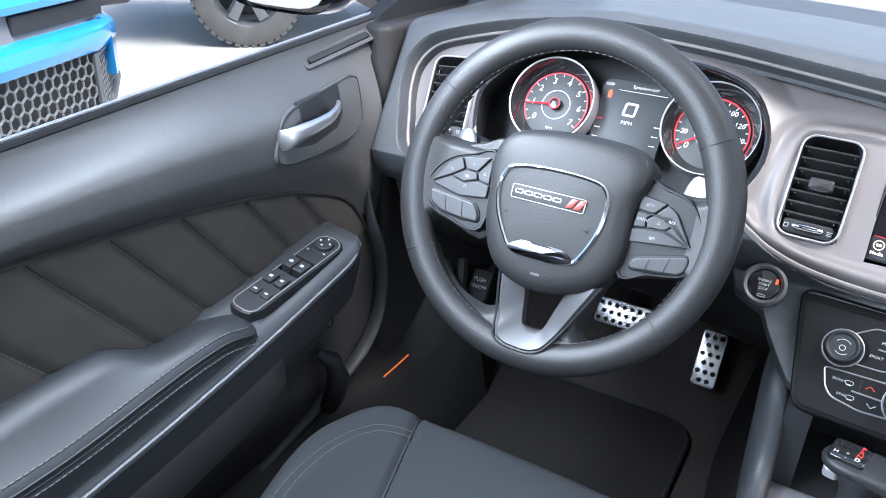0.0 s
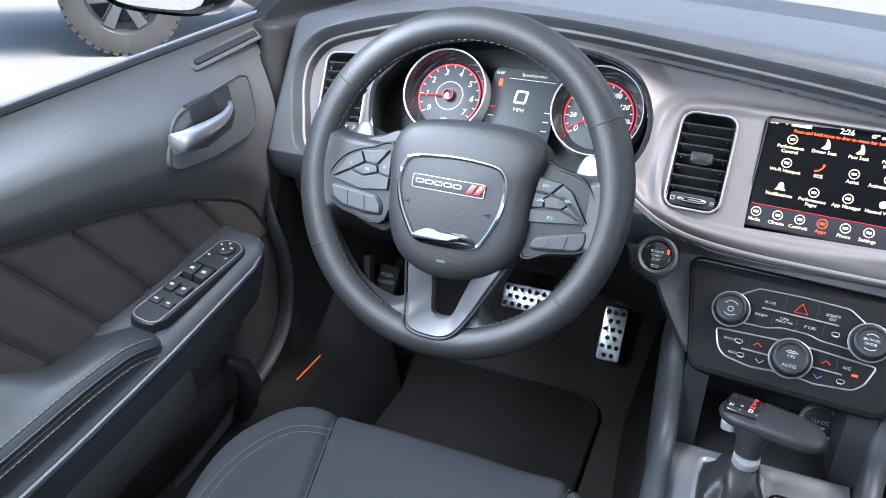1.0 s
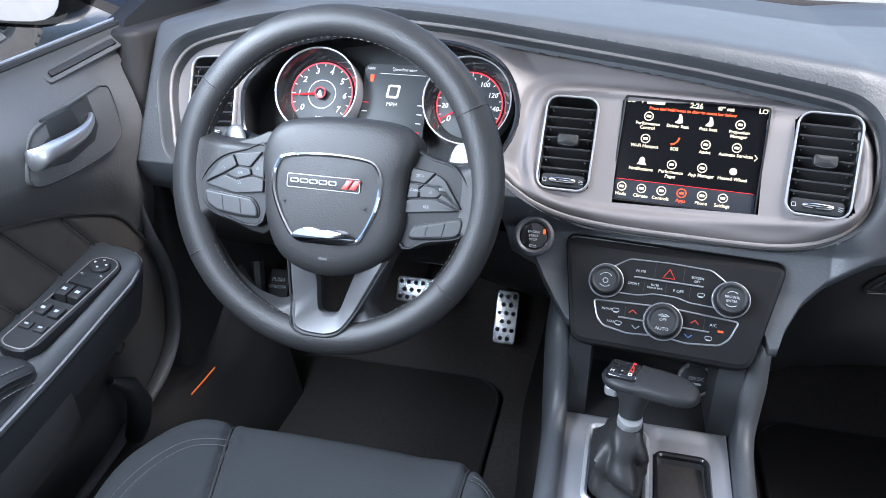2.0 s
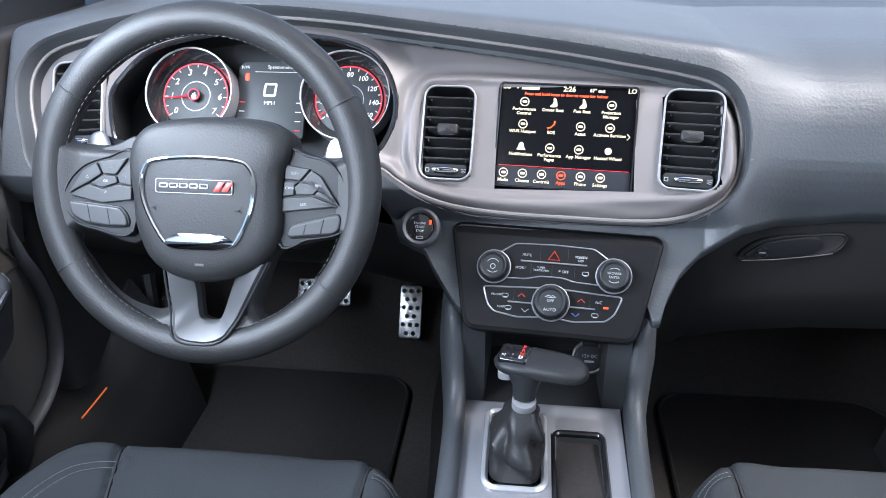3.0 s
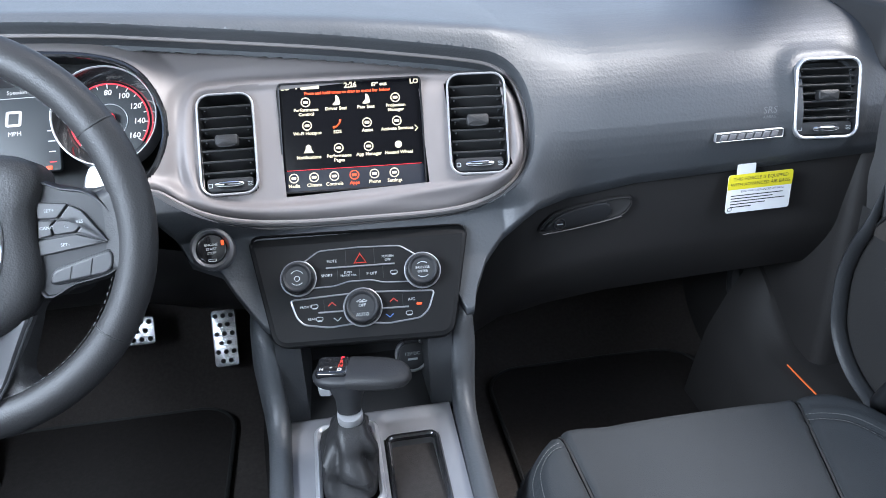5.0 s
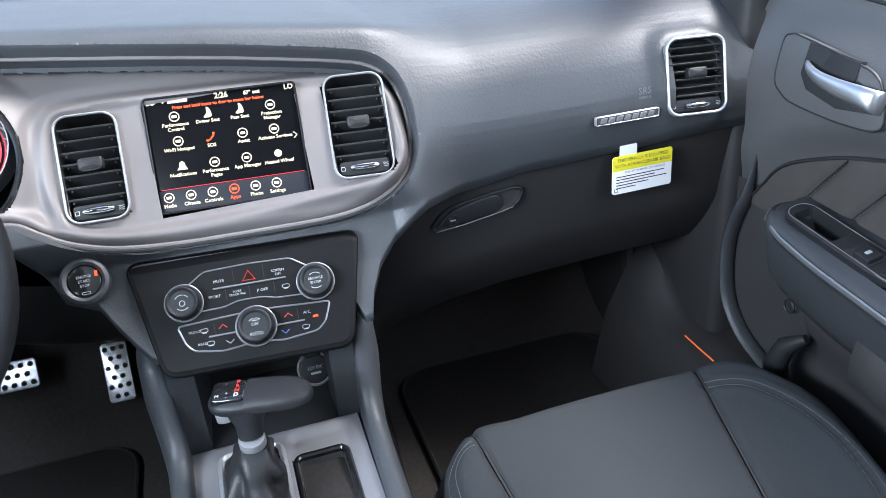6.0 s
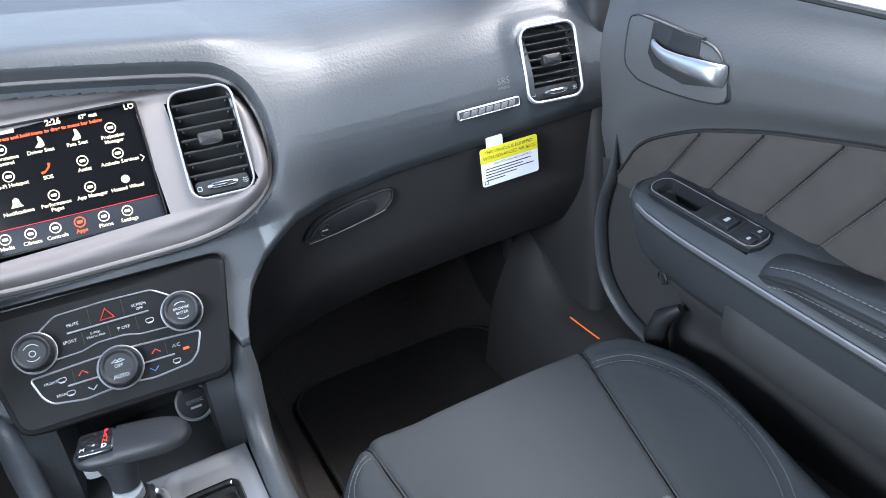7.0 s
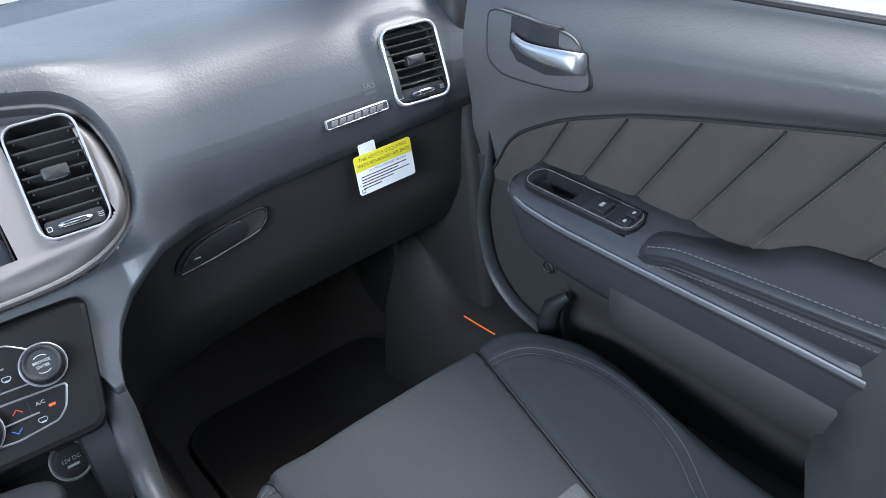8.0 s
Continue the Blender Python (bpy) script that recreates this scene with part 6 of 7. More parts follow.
    part("screw_cap", hoop(circle(0.010, (0, 0), 20), 0.002, 0.0, 0.003, 0.001), DARK, door, "", Matrix(((0, 0, -s, MID + s * 0.700), (1, 0, 0, -0.155), (0, 1, 0, 0.665), (0, 0, 0, 1))))

    # sill, outer skin and window
    belt = [P(0.750, -1.10 + i * 0.05, BELT(-1.10 + i * 0.05) + 0.001) for i in range(24)]
    part("belt_seal", tube(belt, 0.0045, 8), RUBBER, door, "black window seal")
    # Channel edge in silver, its colour also standing in for a bright reflection.
    part("belt_edge", tube([p + Vector((s * 0.0085, 0, 0.003)) for p in belt], 0.0030, 6), SILVER, door, "glass channel edge, silver standing in for a reflected line")
    skin = loft([[P(a, y, z) for a, z in ((0.765, 0.96), (0.80, 0.97), (0.86, 0.94), (0.90, 0.85), (0.91, 0.60), (0.87, 0.30), (0.80, 0.30), (0.765, 0.40))] for y in (-1.10, -0.5, 0.06)], cap0=True, cap1=True)
    part("outer_skin", skin, material("dark_car_paint", (0.03, 0.032, 0.036), 0.3, coat=0.8), door, "dark painted outer skin", sharp=30)
    win = part("window", sheet(lambda a, b: P(0.768 - 0.20 * b * b * 0.8, -1.10 + a * 1.20 * (1 - 0.42 * b * (a > 0)), 0.985 + 0.42 * b), 12, 8), GLASS, door, "clear side window")
    win.visible_shadow = False
    if driver:
        # demist slot by the mirror
        def slot(w, h, d):
            c = Vector((MID + s * 0.7365, -0.066, 1.0445))
            xa = Vector((0, 1, 0.12)).normalized()
            ya = Vector((s * 0.75, 0, 0.66)).normalized()
            na = xa.cross(ya)
            na = na if na.x * -s > 0 else -na
            return Matrix(((xa.x, ya.x, na.x, c.x), (xa.y, ya.y, na.y, c.y), (xa.z, ya.z, na.z, c.z), (0, 0, 0, 1)))
        sm = slot(0, 0, 0)
        part("demist_frame", hoop(loop_out(rounded(0.150, 0.021, 0.006)), 0.006, -0.004, -0.0004, 0.0006), DOORSKIN, door, "", sm)
        # Raised dark bar stands in for the slot's shaded opening.
        part("demist_slot", slab(loop_out(rounded(0.130, 0.008, 0.003)), -0.004, 0.0012, 0.0003), DARK, door, "dark bar in place of a shaded demist slot", sm)
    return door


car_door(-1)
car_door(1)

# ---- kick panels and sills ----
for s in (-1, 1):
    sill = thing("door_sill", (MID + s * 0.68, -0.2, 0.33), "black plastic sill trim with a glowing orange reflection line", "sill trim", "door sills")

    def sill_at(a, b, s=s):
        y = -0.95 + a * 1.15
        up = 0.02 + 0.10 * ease(y, 0.04, 0.22)
        pts = [(0.600, 0.335), (0.612, 0.40), (0.630, 0.445 + up * 0.3), (0.660, 0.488 + up * 0.5), (0.70, 0.498 + up), (0.76, 0.50 + up)]
        k = b * 5
        i = min(4, int(k))
        f = k - i
        return (MID + s * (pts[i][0] + (pts[i + 1][0] - pts[i][0]) * f), y, pts[i][1] + (pts[i + 1][1] - pts[i][1]) * f)
    part("trim", sheet(sill_at, 50, 20), BLACKLID, sill)
    # Glowing line stands in for an orange reflection on the sill.
    ln = [Vector((MID + s * 0.6775, y, 0.5085 + 0.03 * max(0, y))) for y in (-0.045, -0.01, 0.03)]
    part("light_line", tube(ln, 0.0013, 6), glow("orange_reflection_glow", (1.0, 0.22, 0.05), 0.22), sill, "glowing line in place of an orange reflection")
    kick = thing("kick_panel", (MID + s * 0.69, 0.25, 0.4), "black plastic kick panel beside the footwell", "trim panel", "kick panels")
    part("panel", block(0.07, 0.70, 0.735, (MID + s * 0.742, 0.355, 0.33), 0.01), BLACKLID, kick)
    part("ridge", tube([(MID + s * 0.698, 0.25, 0.60), (MID + s * 0.690, 0.23, 0.54), (MID + s * 0.680, 0.16, 0.49), (MID + s * 0.664, 0.05, 0.475)], 0.014, 8), PLASTIC, kick)

# ---- front seats ----
def seat(cx, name_label, outer, front, recline):
    """Cushion with piped bolsters and a backrest; outer: side of the door."""
    st = thing("front_seat", (cx, -0.45, 0.34), name_label, "car seat", "front seats")
    halfw, y1, y0 = 0.248, front, front - 0.56
    wl, wr = (0.195, 0.235) if outer < 0 else (0.235, 0.195)
    plan = spline([(-wl, y0), (-wl - 0.010, y1 - 0.38), (-halfw - 0.004, y1 - 0.18), (-halfw + 0.010, y1 - 0.085), (-halfw + 0.055, y1 - 0.022), (-0.12, y1 - 0.002), (0.0, y1 + 0.002), (0.12, y1 - 0.002), (halfw - 0.055, y1 - 0.022),
                   (halfw - 0.010, y1 - 0.085), (halfw + 0.004, y1 - 0.18), (wr + 0.010, y1 - 0.38), (wr, y0)], 8, closed=False)
    d = inside_distance(plan)

    def seam(side, y):
        """Distance of the long seam from the middle; side: 1 towards the door."""
        return 0.144 - 0.25 * (y1 - y) if side > 0 else 0.178 - 0.02 * (y1 - y)

    top = bmesh.new()
    xs, ys = np.arange(-halfw - 0.006, halfw + 0.0061, 0.004), np.arange(y0, y1 + 0.0041, 0.004)
    dd = d(np.repeat(xs, len(ys)), np.tile(ys, len(xs))).reshape(len(xs), len(ys))
    vert = {}

    # twin-stitched seam over each bolster, in from the edge
    far = spline([Vector((outer * a, y1 - b)) for a, b in ((0.121, 0.076), (0.142, 0.083), (0.166, 0.104), (0.184, 0.152), (0.189, 0.208), (0.180, 0.271), (0.162, 0.327), (0.140, 0.367), (0.115, 0.41))], 6, closed=False)
    near = spline([Vector((-outer * a, y1 - b)) for a, b in ((0.184, 0.076), (0.200, 0.079), (0.214, 0.090), (0.223, 0.110), (0.228, 0.15), (0.229, 0.21), (0.222, 0.30), (0.21, 0.42))], 6, closed=False)
    curve = np.array([(p.x, p.y) for p in far + near])

    def height(x, y, e):
        z = 0.624 - 0.078 * (1 - min(1, e / 0.050)) ** 2.3
        z += 0.016 * ease(abs(x), 0.10, 0.20)
        return z - 0.020 * ease(y1 - y, 0.05, 0.35) * (1 - ease(abs(x), 0.12, 0.19))

    def get(i, j):
        if (i, j) not in vert:
            x, y = xs[i], ys[j]
            z = height(x, y, max(0.0, -dd[i, j]))
            sx = seam(x * outer, y)
            z -= 0.0090 * math.exp(-((abs(x) - sx) / 0.0045) ** 2)
            c = math.sqrt(float(((curve - (x, y)) ** 2).sum(1).min()))
            z -= 0.0032 * math.exp(-(c / 0.0038) ** 2) - 0.0022 * math.exp(-((c - 0.010) / 0.006) ** 2)
            vert[i, j] = top.verts.new((cx + x, y, z))
        return vert[i, j]
    for i in range(len(xs) - 1):
        for j in range(len(ys) - 1):
            if min(dd[i, j], dd[i + 1, j], dd[i, j + 1], dd[i + 1, j + 1]) < 0.0015:
                top.faces.new((get(i, j), get(i + 1, j), get(i + 1, j + 1), get(i, j + 1)))
    part("cushion", top, CLOTH, st, "charcoal cloth cushion with piped bolsters", sharp=80)
    for sgn in (-1, 1):
        line = []
        for i in range(40):
            y = y1 - 0.012 - i * 0.012
            if y < y0 + 0.02:
                break
            x = sgn * outer * seam(sgn, y)
            e = max(0.0, -float(d(x, y)[0]))
            z = 0.624 - 0.078 * (1 - min(1, e / 0.050)) ** 2.3 + 0.016 * ease(abs(x), 0.10, 0.20) - 0.020 * ease(y1 - y, 0.05, 0.35) * (1 - ease(abs(x), 0.12, 0.19))
            line.append(Vector((cx + x, y, z - 0.0065)))
        part("seam", tube(line, 0.0022, 6), DARK, st)
    # flank below the rounded edge
    wall = [[Vector((cx + p.x * k, p.y, z)) for p in plan] for k, z in ((0.990, 0.560), (1.004, 0.545), (1.018, 0.515), (1.022, 0.47), (1.04, 0.42), (0.98, 0.39))]
    part("cushion_side", loft(wall, closed=False), BOLSTER, st, "", sharp=80)
    for path, off in ((far, 0.0048), (far, -0.0048), (near, 0.0042), (near, -0.0042)):
        row = []
        for k in range(1, len(path) - 1):
            t = (path[k + 1] - path[k - 1]).normalized()
            q = path[k] + Vector((t.y, -t.x)) * off
            row.append(Vector((cx + q.x, q.y, height(q.x, q.y, max(0.0, -float(d(q.x, q.y)[0]))) + 0.0006)))
        part("seam_stitching", stitches(row, 0.0030, 0.0013, 0.00048), THREAD, st, "pale twin stitching on the bolster")
    # backrest and head restraint
    back = Matrix.Translation((cx, recline - 0.088, 0.535)) @ Matrix.Rotation(radians(30), 4, "X")
    outl = spline([(-0.235, 0.0), (-0.262, 0.16), (-0.255, 0.36), (-0.20, 0.54), (-0.12, 0.60), (0.12, 0.60), (0.20, 0.54), (0.255, 0.36), (0.262, 0.16), (0.235, 0.0)], 5)
    rings = []
    for f, w in ((0.0, 0.98), (0.03, 1.0), (0.07, 1.0), (0.10, 0.97), (0.115, 0.90), (0.10, 0.74), (0.088, 0.6), (0.082, 0.3), (0.080, 0.05)):
        cc = Vector((0, 0.30))
        rings.append([Vector((cc.x + (p.x - cc.x) * w, f + (0.100 * ease(abs(p.x) * w, 0.145, 0.235) * table(p.y, [(0.0, 0.62), (0.06, 0.85), (0.13, 0.97), (0.20, 0.9), (0.45, 0.5)]) if f > 0.05 else 0), cc.y + (p.y - cc.y) * w)) for p in outl])
    part("backrest", loft(rings, cap0=True, cap1=True), BOLSTER, st, "charcoal backrest with raised bolsters", back, sharp=70)
    hr = [[Vector((p.x * k, y, 0.715 + p.y * k)) for p in rounded(0.27, 0.17, 0.05, n=6)] for y, k in ((0.0, 0.85), (0.02, 1.0), (0.07, 1.0), (0.09, 0.85))]
    part("head_restraint", loft(hr, cap0=True, cap1=True), BOLSTER, st, "", back)
    for a in (-0.06, 0.06):
        part("restraint_post", tube([back @ Vector((a, 0.045, 0.56)), back @ Vector((a, 0.045, 0.68))], 0.006, 8), CHROME, st)

    def centre(a, b):
        y = y1 - 0.270 - 0.20 * b
        xa, xb = -outer * (seam(-1, y) - 0.007), outer * (seam(1, y) - 0.007)
        x = xa + (xb - xa) * a
        return (cx + x, y, height(x, y, 0.06) + 0.0015 - 0.003 * (a in (0, 1) or b in (0, 1)))
    part("seat_centre", sheet(centre, 40, 30), PATCH, st, "grey textured centre panel")
    part("base", block(0.44, 0.46, 0.12, (cx, front - 0.27, 0.345), 0.01), DARK, st)
    for a in (-0.19, 0.19):
        part("seat_rail", block(0.03, 0.56, 0.03, (cx + a, front - 0.27, 0.337), 0.004), STEEL, st)
    if outer:
        part("side_shield", loft([[Vector((cx + outer * (halfw + a), y, z)) for a, z in ((-0.03, 0.47), (0.004, 0.50), (0.012, 0.46), (0.006, 0.40), (-0.03, 0.39))] for y in (y1 - 0.14, y1 - 0.22, y0 + 0.02)], cap0=True, cap1=True), PLASTIC, st, "black side shield")
    return st


seat(-0.388, "charcoal cloth driver seat with piped side bolsters", -1, -0.181, -0.72)
seat(0.384, "charcoal cloth passenger seat with piped side bolsters", 1, -0.138, -0.615)

# ---- tag, badge and airbag writing on the passenger dash ----
TAGM = plane_at((0.533, -0.004, 0.834), 2) @ Matrix.Rotation(radians(0.5), 4, "Z")
tag = thing("warning_tag", TAGM.translation, "white and yellow air bag warning tag hanging from the dash", "tag")
PAPER = material("white_card", (0.80, 0.80, 0.80), 0.6, vary=0.03)
YELLOW = material("yellow_card", (0.78, 0.68, 0.02), 0.55, vary=0.04)
INK = material("black_ink", (0.03, 0.03, 0.03), 0.6)
card = part("card", slab(rounded(0.092, 0.054, 0.004), -0.0006, 0.0006, 0.0003), PAPER, tag, "white card", TAGM)
part("tab", slab(rounded(0.026, 0.018, 0.003, (-0.022, 0.033)), -0.0004, 0.0004, 0.0002), PAPER, tag, "", TAGM)
part("yellow_band", slab(rounded(0.092, 0.021, (0.004, 0.004, 0.0005, 0.0005), (0, 0.0168)), 0.0004, 0.0009, 0.0002), YELLOW, card, "yellow band", TAGM)
writing("tag_text", "THIS VEHICLE IS EQUIPPED", 0.0066, shift(TAGM, 0, 0.0208, 0.0011), INK, card)
writing("tag_text", "WITH ADVANCED AIR BAGS", 0.0066, shift(TAGM, 0, 0.0130, 0.0011), INK, card)
writing("tag_text", "EVEN WITH ADVANCED AIR BAGS", 0.0040, shift(TAGM, 0.004, 0.0030, 0.0009), INK, card)
for i, w in enumerate((0.074, 0.060, 0.078, 0.050, 0.030)):
    part("text_bar", slab(rounded(w, 0.0013, 0.0003, (-0.040 + w / 2, -0.0025 - i * 0.0040)), 0.0004, 0.0009, 0.0001), INK, card, "", TAGM)
part("tag_symbol", hoop(rounded(0.006, 0.005, 0.001, (-0.040, -0.0215)), 0.0008, 0.0004, 0.0009, 0.0002), INK, card, "", TAGM)
BADGEM = plane_at((0.4975, -0.017, 0.920), 4)
bdg = thing("dash_badge", BADGEM.translation, "silver-framed black name badge with bright raised bars", "badge")
part("plate", slab(rounded(0.091, 0.0105, 0.002), -0.004, 0.002, 0.0008), DARKSATIN, bdg, "", BADGEM)
part("plate_edge", hoop(rounded(0.0925, 0.0118, 0.0024), 0.0013, -0.002, 0.0030, 0.0005), SILVER, bdg, "", BADGEM)
for i in range(7):
    part("badge_shape", slab([Vector((-0.040 + i * 0.0114 + a, b)) for a, b in ((0, -0.0034), (0.0085, -0.0034), (0.0105, 0.0034), (0.002, 0.0034))], 0.0015, 0.0036, 0.0006), LIGHTSATIN, bdg, "", BADGEM)
SRSM = plane_at((0.521, -0.0165, 0.9505), 4)
srs = thing("airbag_mark", SRSM.translation, "raised grey air bag lettering on the dash", "lettering")
GREYINK = material("grey_relief", (0.14, 0.145, 0.15), 0.5)
writing("letters", "SRS", 0.0125, shift(SRSM, 0, 0, 0.002), GREYINK, srs)
writing("letters", "AIRBAG", 0.0052, shift(SRSM, 0, -0.0085, 0.002), GREYINK, srs)

# ---- roof, pillars, windscreen, rear ----
roof = part("ceiling", sheet(lambda a, b: (-0.56 + 1.12 * a, -1.95 + 1.80 * b, 1.415 - 0.035 * (2 * a - 1) ** 2 - 0.05 * abs(b - 0.6)), 24, 24), LINER)
tagged(roof, "pale cloth headliner over the cabin", "headliner", kind="structure")
PAINT = material("graphite_car_paint", (0.03, 0.032, 0.036), 0.3, coat=0.8)
rs = part("roof_skin", sheet(lambda a, b: (-0.60 + 1.20 * a, -2.0 + 1.86 * b, 1.462 - 0.04 * (2 * a - 1) ** 2 - 0.05 * abs(b - 0.6)), 24, 24), PAINT)
tagged(rs, "dark painted car roof panel above the headliner", "car roof", kind="structure")
ws = part("windscreen", sheet(lambda a, b: ((2 * a - 1) * (0.70 - 0.13 * b), 0.66 - 0.80 * b - 0.06 * (2 * a - 1) ** 2, 1.03 + 0.355 * b), 20, 12), GLASS)
ws.visible_shadow = False
tagged(ws, "clear sloping car windscreen above the dash", "windscreen", kind="structure")
for s in (-1, 1):
    pil = thing("windscreen_pillar", (s * 0.70, 0.3, 1.0), "charcoal windscreen pillar trim", "pillar", "windscreen pillars")
    part("trim", tube([(s * 0.745, 0.62, 1.02), (s * 0.725, 0.30, 1.16), (s * 0.66, 0.02, 1.30), (s * 0.58, -0.16, 1.40)], [0.05, 0.045, 0.04, 0.045], 10), DOORSKIN, pil)
    part("mirror_triangle", loft([[Vector((MID + s * a, y, z)) for y, z in ((0.02, 1.055), (0.30, 1.06), (0.30, 1.16), (0.035, 1.075))] for a in (0.738, 0.765)], cap0=True, cap1=True), DARK, pil, "black mirror base trim")
    bp = thing("middle_pillar", (s * 0.70, -1.15, 0.4), "charcoal pillar behind the front door", "pillar", "middle pillars")
    part("trim", tube([(s * 0.74, -1.12, 0.40), (s * 0.735, -1.13, 1.0), (s * 0.60, -1.20, 1.38)], 0.055, 10), DOORSKIN, bp)
    rr = thing("rear_door", (s * 0.75, -1.6, 0.4), "dark closed back-row door with clear window", "car door", "rear doors")
    part("panel", block(0.10, 0.95, 0.66, (s * 0.78, -1.65, 0.38), 0.02), PAINT, rr)
    g = part("window", sheet(lambda a, b, s=s: (s * (0.76 - 0.16 * b * b), -1.2 - 0.75 * a, 1.03 + 0.34 * b), 8, 6), GLASS, rr)
    g.visible_shadow = False
    part("roof_rail", tube([(s * 0.58, -0.16, 1.40), (s * 0.585, -0.7, 1.425), (s * 0.575, -1.95, 1.37)], 0.035, 8), LINER, rr)
bench = thing("bench_seat", (0, -1.55, 0.36), "charcoal cloth rear bench seat", "car seat")
part("cushion", block(1.30, 0.50, 0.22, (0, -1.52, 0.36), 0.05), BOLSTER, bench)
part("backrest", loft([[Vector((x, y, z)) for y, z in ((-1.72, 0.55), (-1.95, 1.06), (-2.06, 1.06), (-1.86, 0.45))] for x in (-0.65, 0.65)], cap0=True, cap1=True), BOLSTER, bench)
rw = part("rear_window", sheet(lambda a, b: (-0.55 + 1.1 * a, -2.5 + 0.55 * b, 1.06 + 0.30 * b), 8, 6), GLASS)
rw.visible_shadow = False
tagged(rw, "clear sloping rear window", "rear window", kind="structure")
shelf = part("rear_shelf", block(1.4, 0.6, 0.04, (0, -2.3, 1.03), 0.01), CARPET)
tagged(shelf, "black parcel shelf behind the rear seat", "parcel shelf", kind="structure")
hood = part("bonnet", sheet(lambda a, b: (-0.82 + 1.64 * a, 0.70 + 1.25 * b, 1.02 - 0.16 * b * b - 0.06 * (2 * a - 1) ** 2), 20, 14), PAINT)
tagged(hood, "dark painted bonnet beyond the windscreen", "bonnet", kind="structure")
cowl = part("cowl", block(1.45, 0.14, 0.03, (0, 0.66, 0.99), 0.008), DARK)
tagged(cowl, "black cowl strip under the windscreen", "cowl", kind="structure")

# ---- door mirror ----
mir = thing("door_mirror", (-1.02, 0.10, 1.03), "black door mirror with bright lower edge", "door mirror")
body = [[Vector((-1.02 + x * k, 0.12 + d, 1.128 + z * k)) for x, z in spline([Vector(p) for p in ((-0.13, 0.0), (-0.12, 0.07), (0.0, 0.09), (0.11, 0.075), (0.125, 0.0), (0.10, -0.075), (0.0, -0.088), (-0.11, -0.075))], 4)] for d, k in ((0.0, 0.97), (-0.012, 1.0), (0.03, 1.03), (0.09, 0.9), (0.13, 0.55))]
part("housing", loft(body, cap0=True, cap1=True), GLOSS, mir, "gloss black housing")
part("mirror_glass", slab([Vector(p) for p in spline([Vector(p) for p in ((-0.12, 0.0), (-0.11, 0.062), (0.0, 0.08), (0.10, 0.066), (0.113, 0.0), (0.09, -0.066), (0.0, -0.078), (-0.10, -0.066))], 4)][::-1], 0.0, 0.004, 0.001), CHROME, mir, "silvered mirror glass", plane_at((-1.02, 0.105, 1.128), 0))
part("foot", tube([(-0.79, 0.16, 1.06), (-0.92, 0.16, 1.10)], [0.03, 0.025], 8), GLOSS, mir)

# ---- vehicles in the yard ----
BLUE_PAINT = material("bright_blue_car_paint", (0.03, 0.30, 0.72), 0.22, coat=1.0, vary=0.04, rough_vary=0.03)
def road_wheel(parent, c, r, w, axis):
    """Tyre with tread blocks on a dark rim; axis: 'x' or 'y'."""
    rot = Matrix.Rotation(radians(90), 4, "Y") if axis == "x" else Matrix.Rotation(radians(90), 4, "X")
    m = Matrix.Translation(c) @ rot
    prof = [(r * 0.62, -w / 2), (r * 0.80, -w * 0.54), (r * 0.95, -w * 0.48), (r, -w * 0.36), (r, w * 0.36), (r * 0.95, w * 0.48), (r * 0.80, w * 0.54), (r * 0.62, w / 2)]
    t = part("tyre", loft([at_h(circle(a, (0, 0), 56), b) for a, b in prof]), DUSTY, parent, "dusty black tyre", m)
    bm = bmesh.new()
    for i in range(40):
        a = 2 * math.pi * i / 40
        for s in (-1, 1):
            q = Matrix.Rotation(a + (0.07 if s > 0 else 0), 4, "Z") @ Matrix.Translation((r * 0.970, 0, s * w * 0.27))
            b2 = bmesh.new()
            bmesh.ops.create_cube(b2, size=1, matrix=q @ Matrix.Diagonal((0.03, r * 0.10, w * 0.40, 1)))
            me = bpy.data.meshes.new("tmp")
            b2.to_mesh(me)
            b2.free()
            bm.from_mesh(me)
            bpy.data.meshes.remove(me)
    part("tread", bm, DUSTY, t, "", m, flat=True)
    rim_m = material("grey_alloy", (0.22, 0.23, 0.24), 0.35, metal=0.8)
    rim_ = part("wheel_rim", loft([at_h(circle(a, (0, 0), 48), b) for a, b in ((r * 0.62, w * 0.5), (r * 0.58, w * 0.42), (r * 0.55, w * 0.1), (r * 0.55, -w * 0.1), (r * 0.58, -w * 0.42), (r * 0.62, -w * 0.5))]), rim_m, parent, "grey alloy rim", m)
    for i in range(6):
        q = m @ Matrix.Rotation(2 * math.pi * i / 6, 4, "Z")
        for h in (w * 0.38, -w * 0.38):
            part("rim_spoke", slab([Vector(p) for p in ((r * 0.10, -r * 0.07), (r * 0.57, -r * 0.10), (r * 0.57, r * 0.10), (r * 0.10, r * 0.07))], h - 0.02, h + 0.02, 0.008), rim_m, rim_, "", q)
    part("hub_cap", slab(circle(r * 0.16, (0, 0), 24), -w * 0.42, w * 0.42, 0.01), rim_m, rim_, "", m)


def moved(root, m):
    """Carries the meshes under a thing that were built round the origin to their place."""
    done = set()
    for ob in root.children_recursive:
        if ob.type == "MESH" and ob.data.name not in done:
            done.add(ob.data.name)
            ob.data.transform(m)


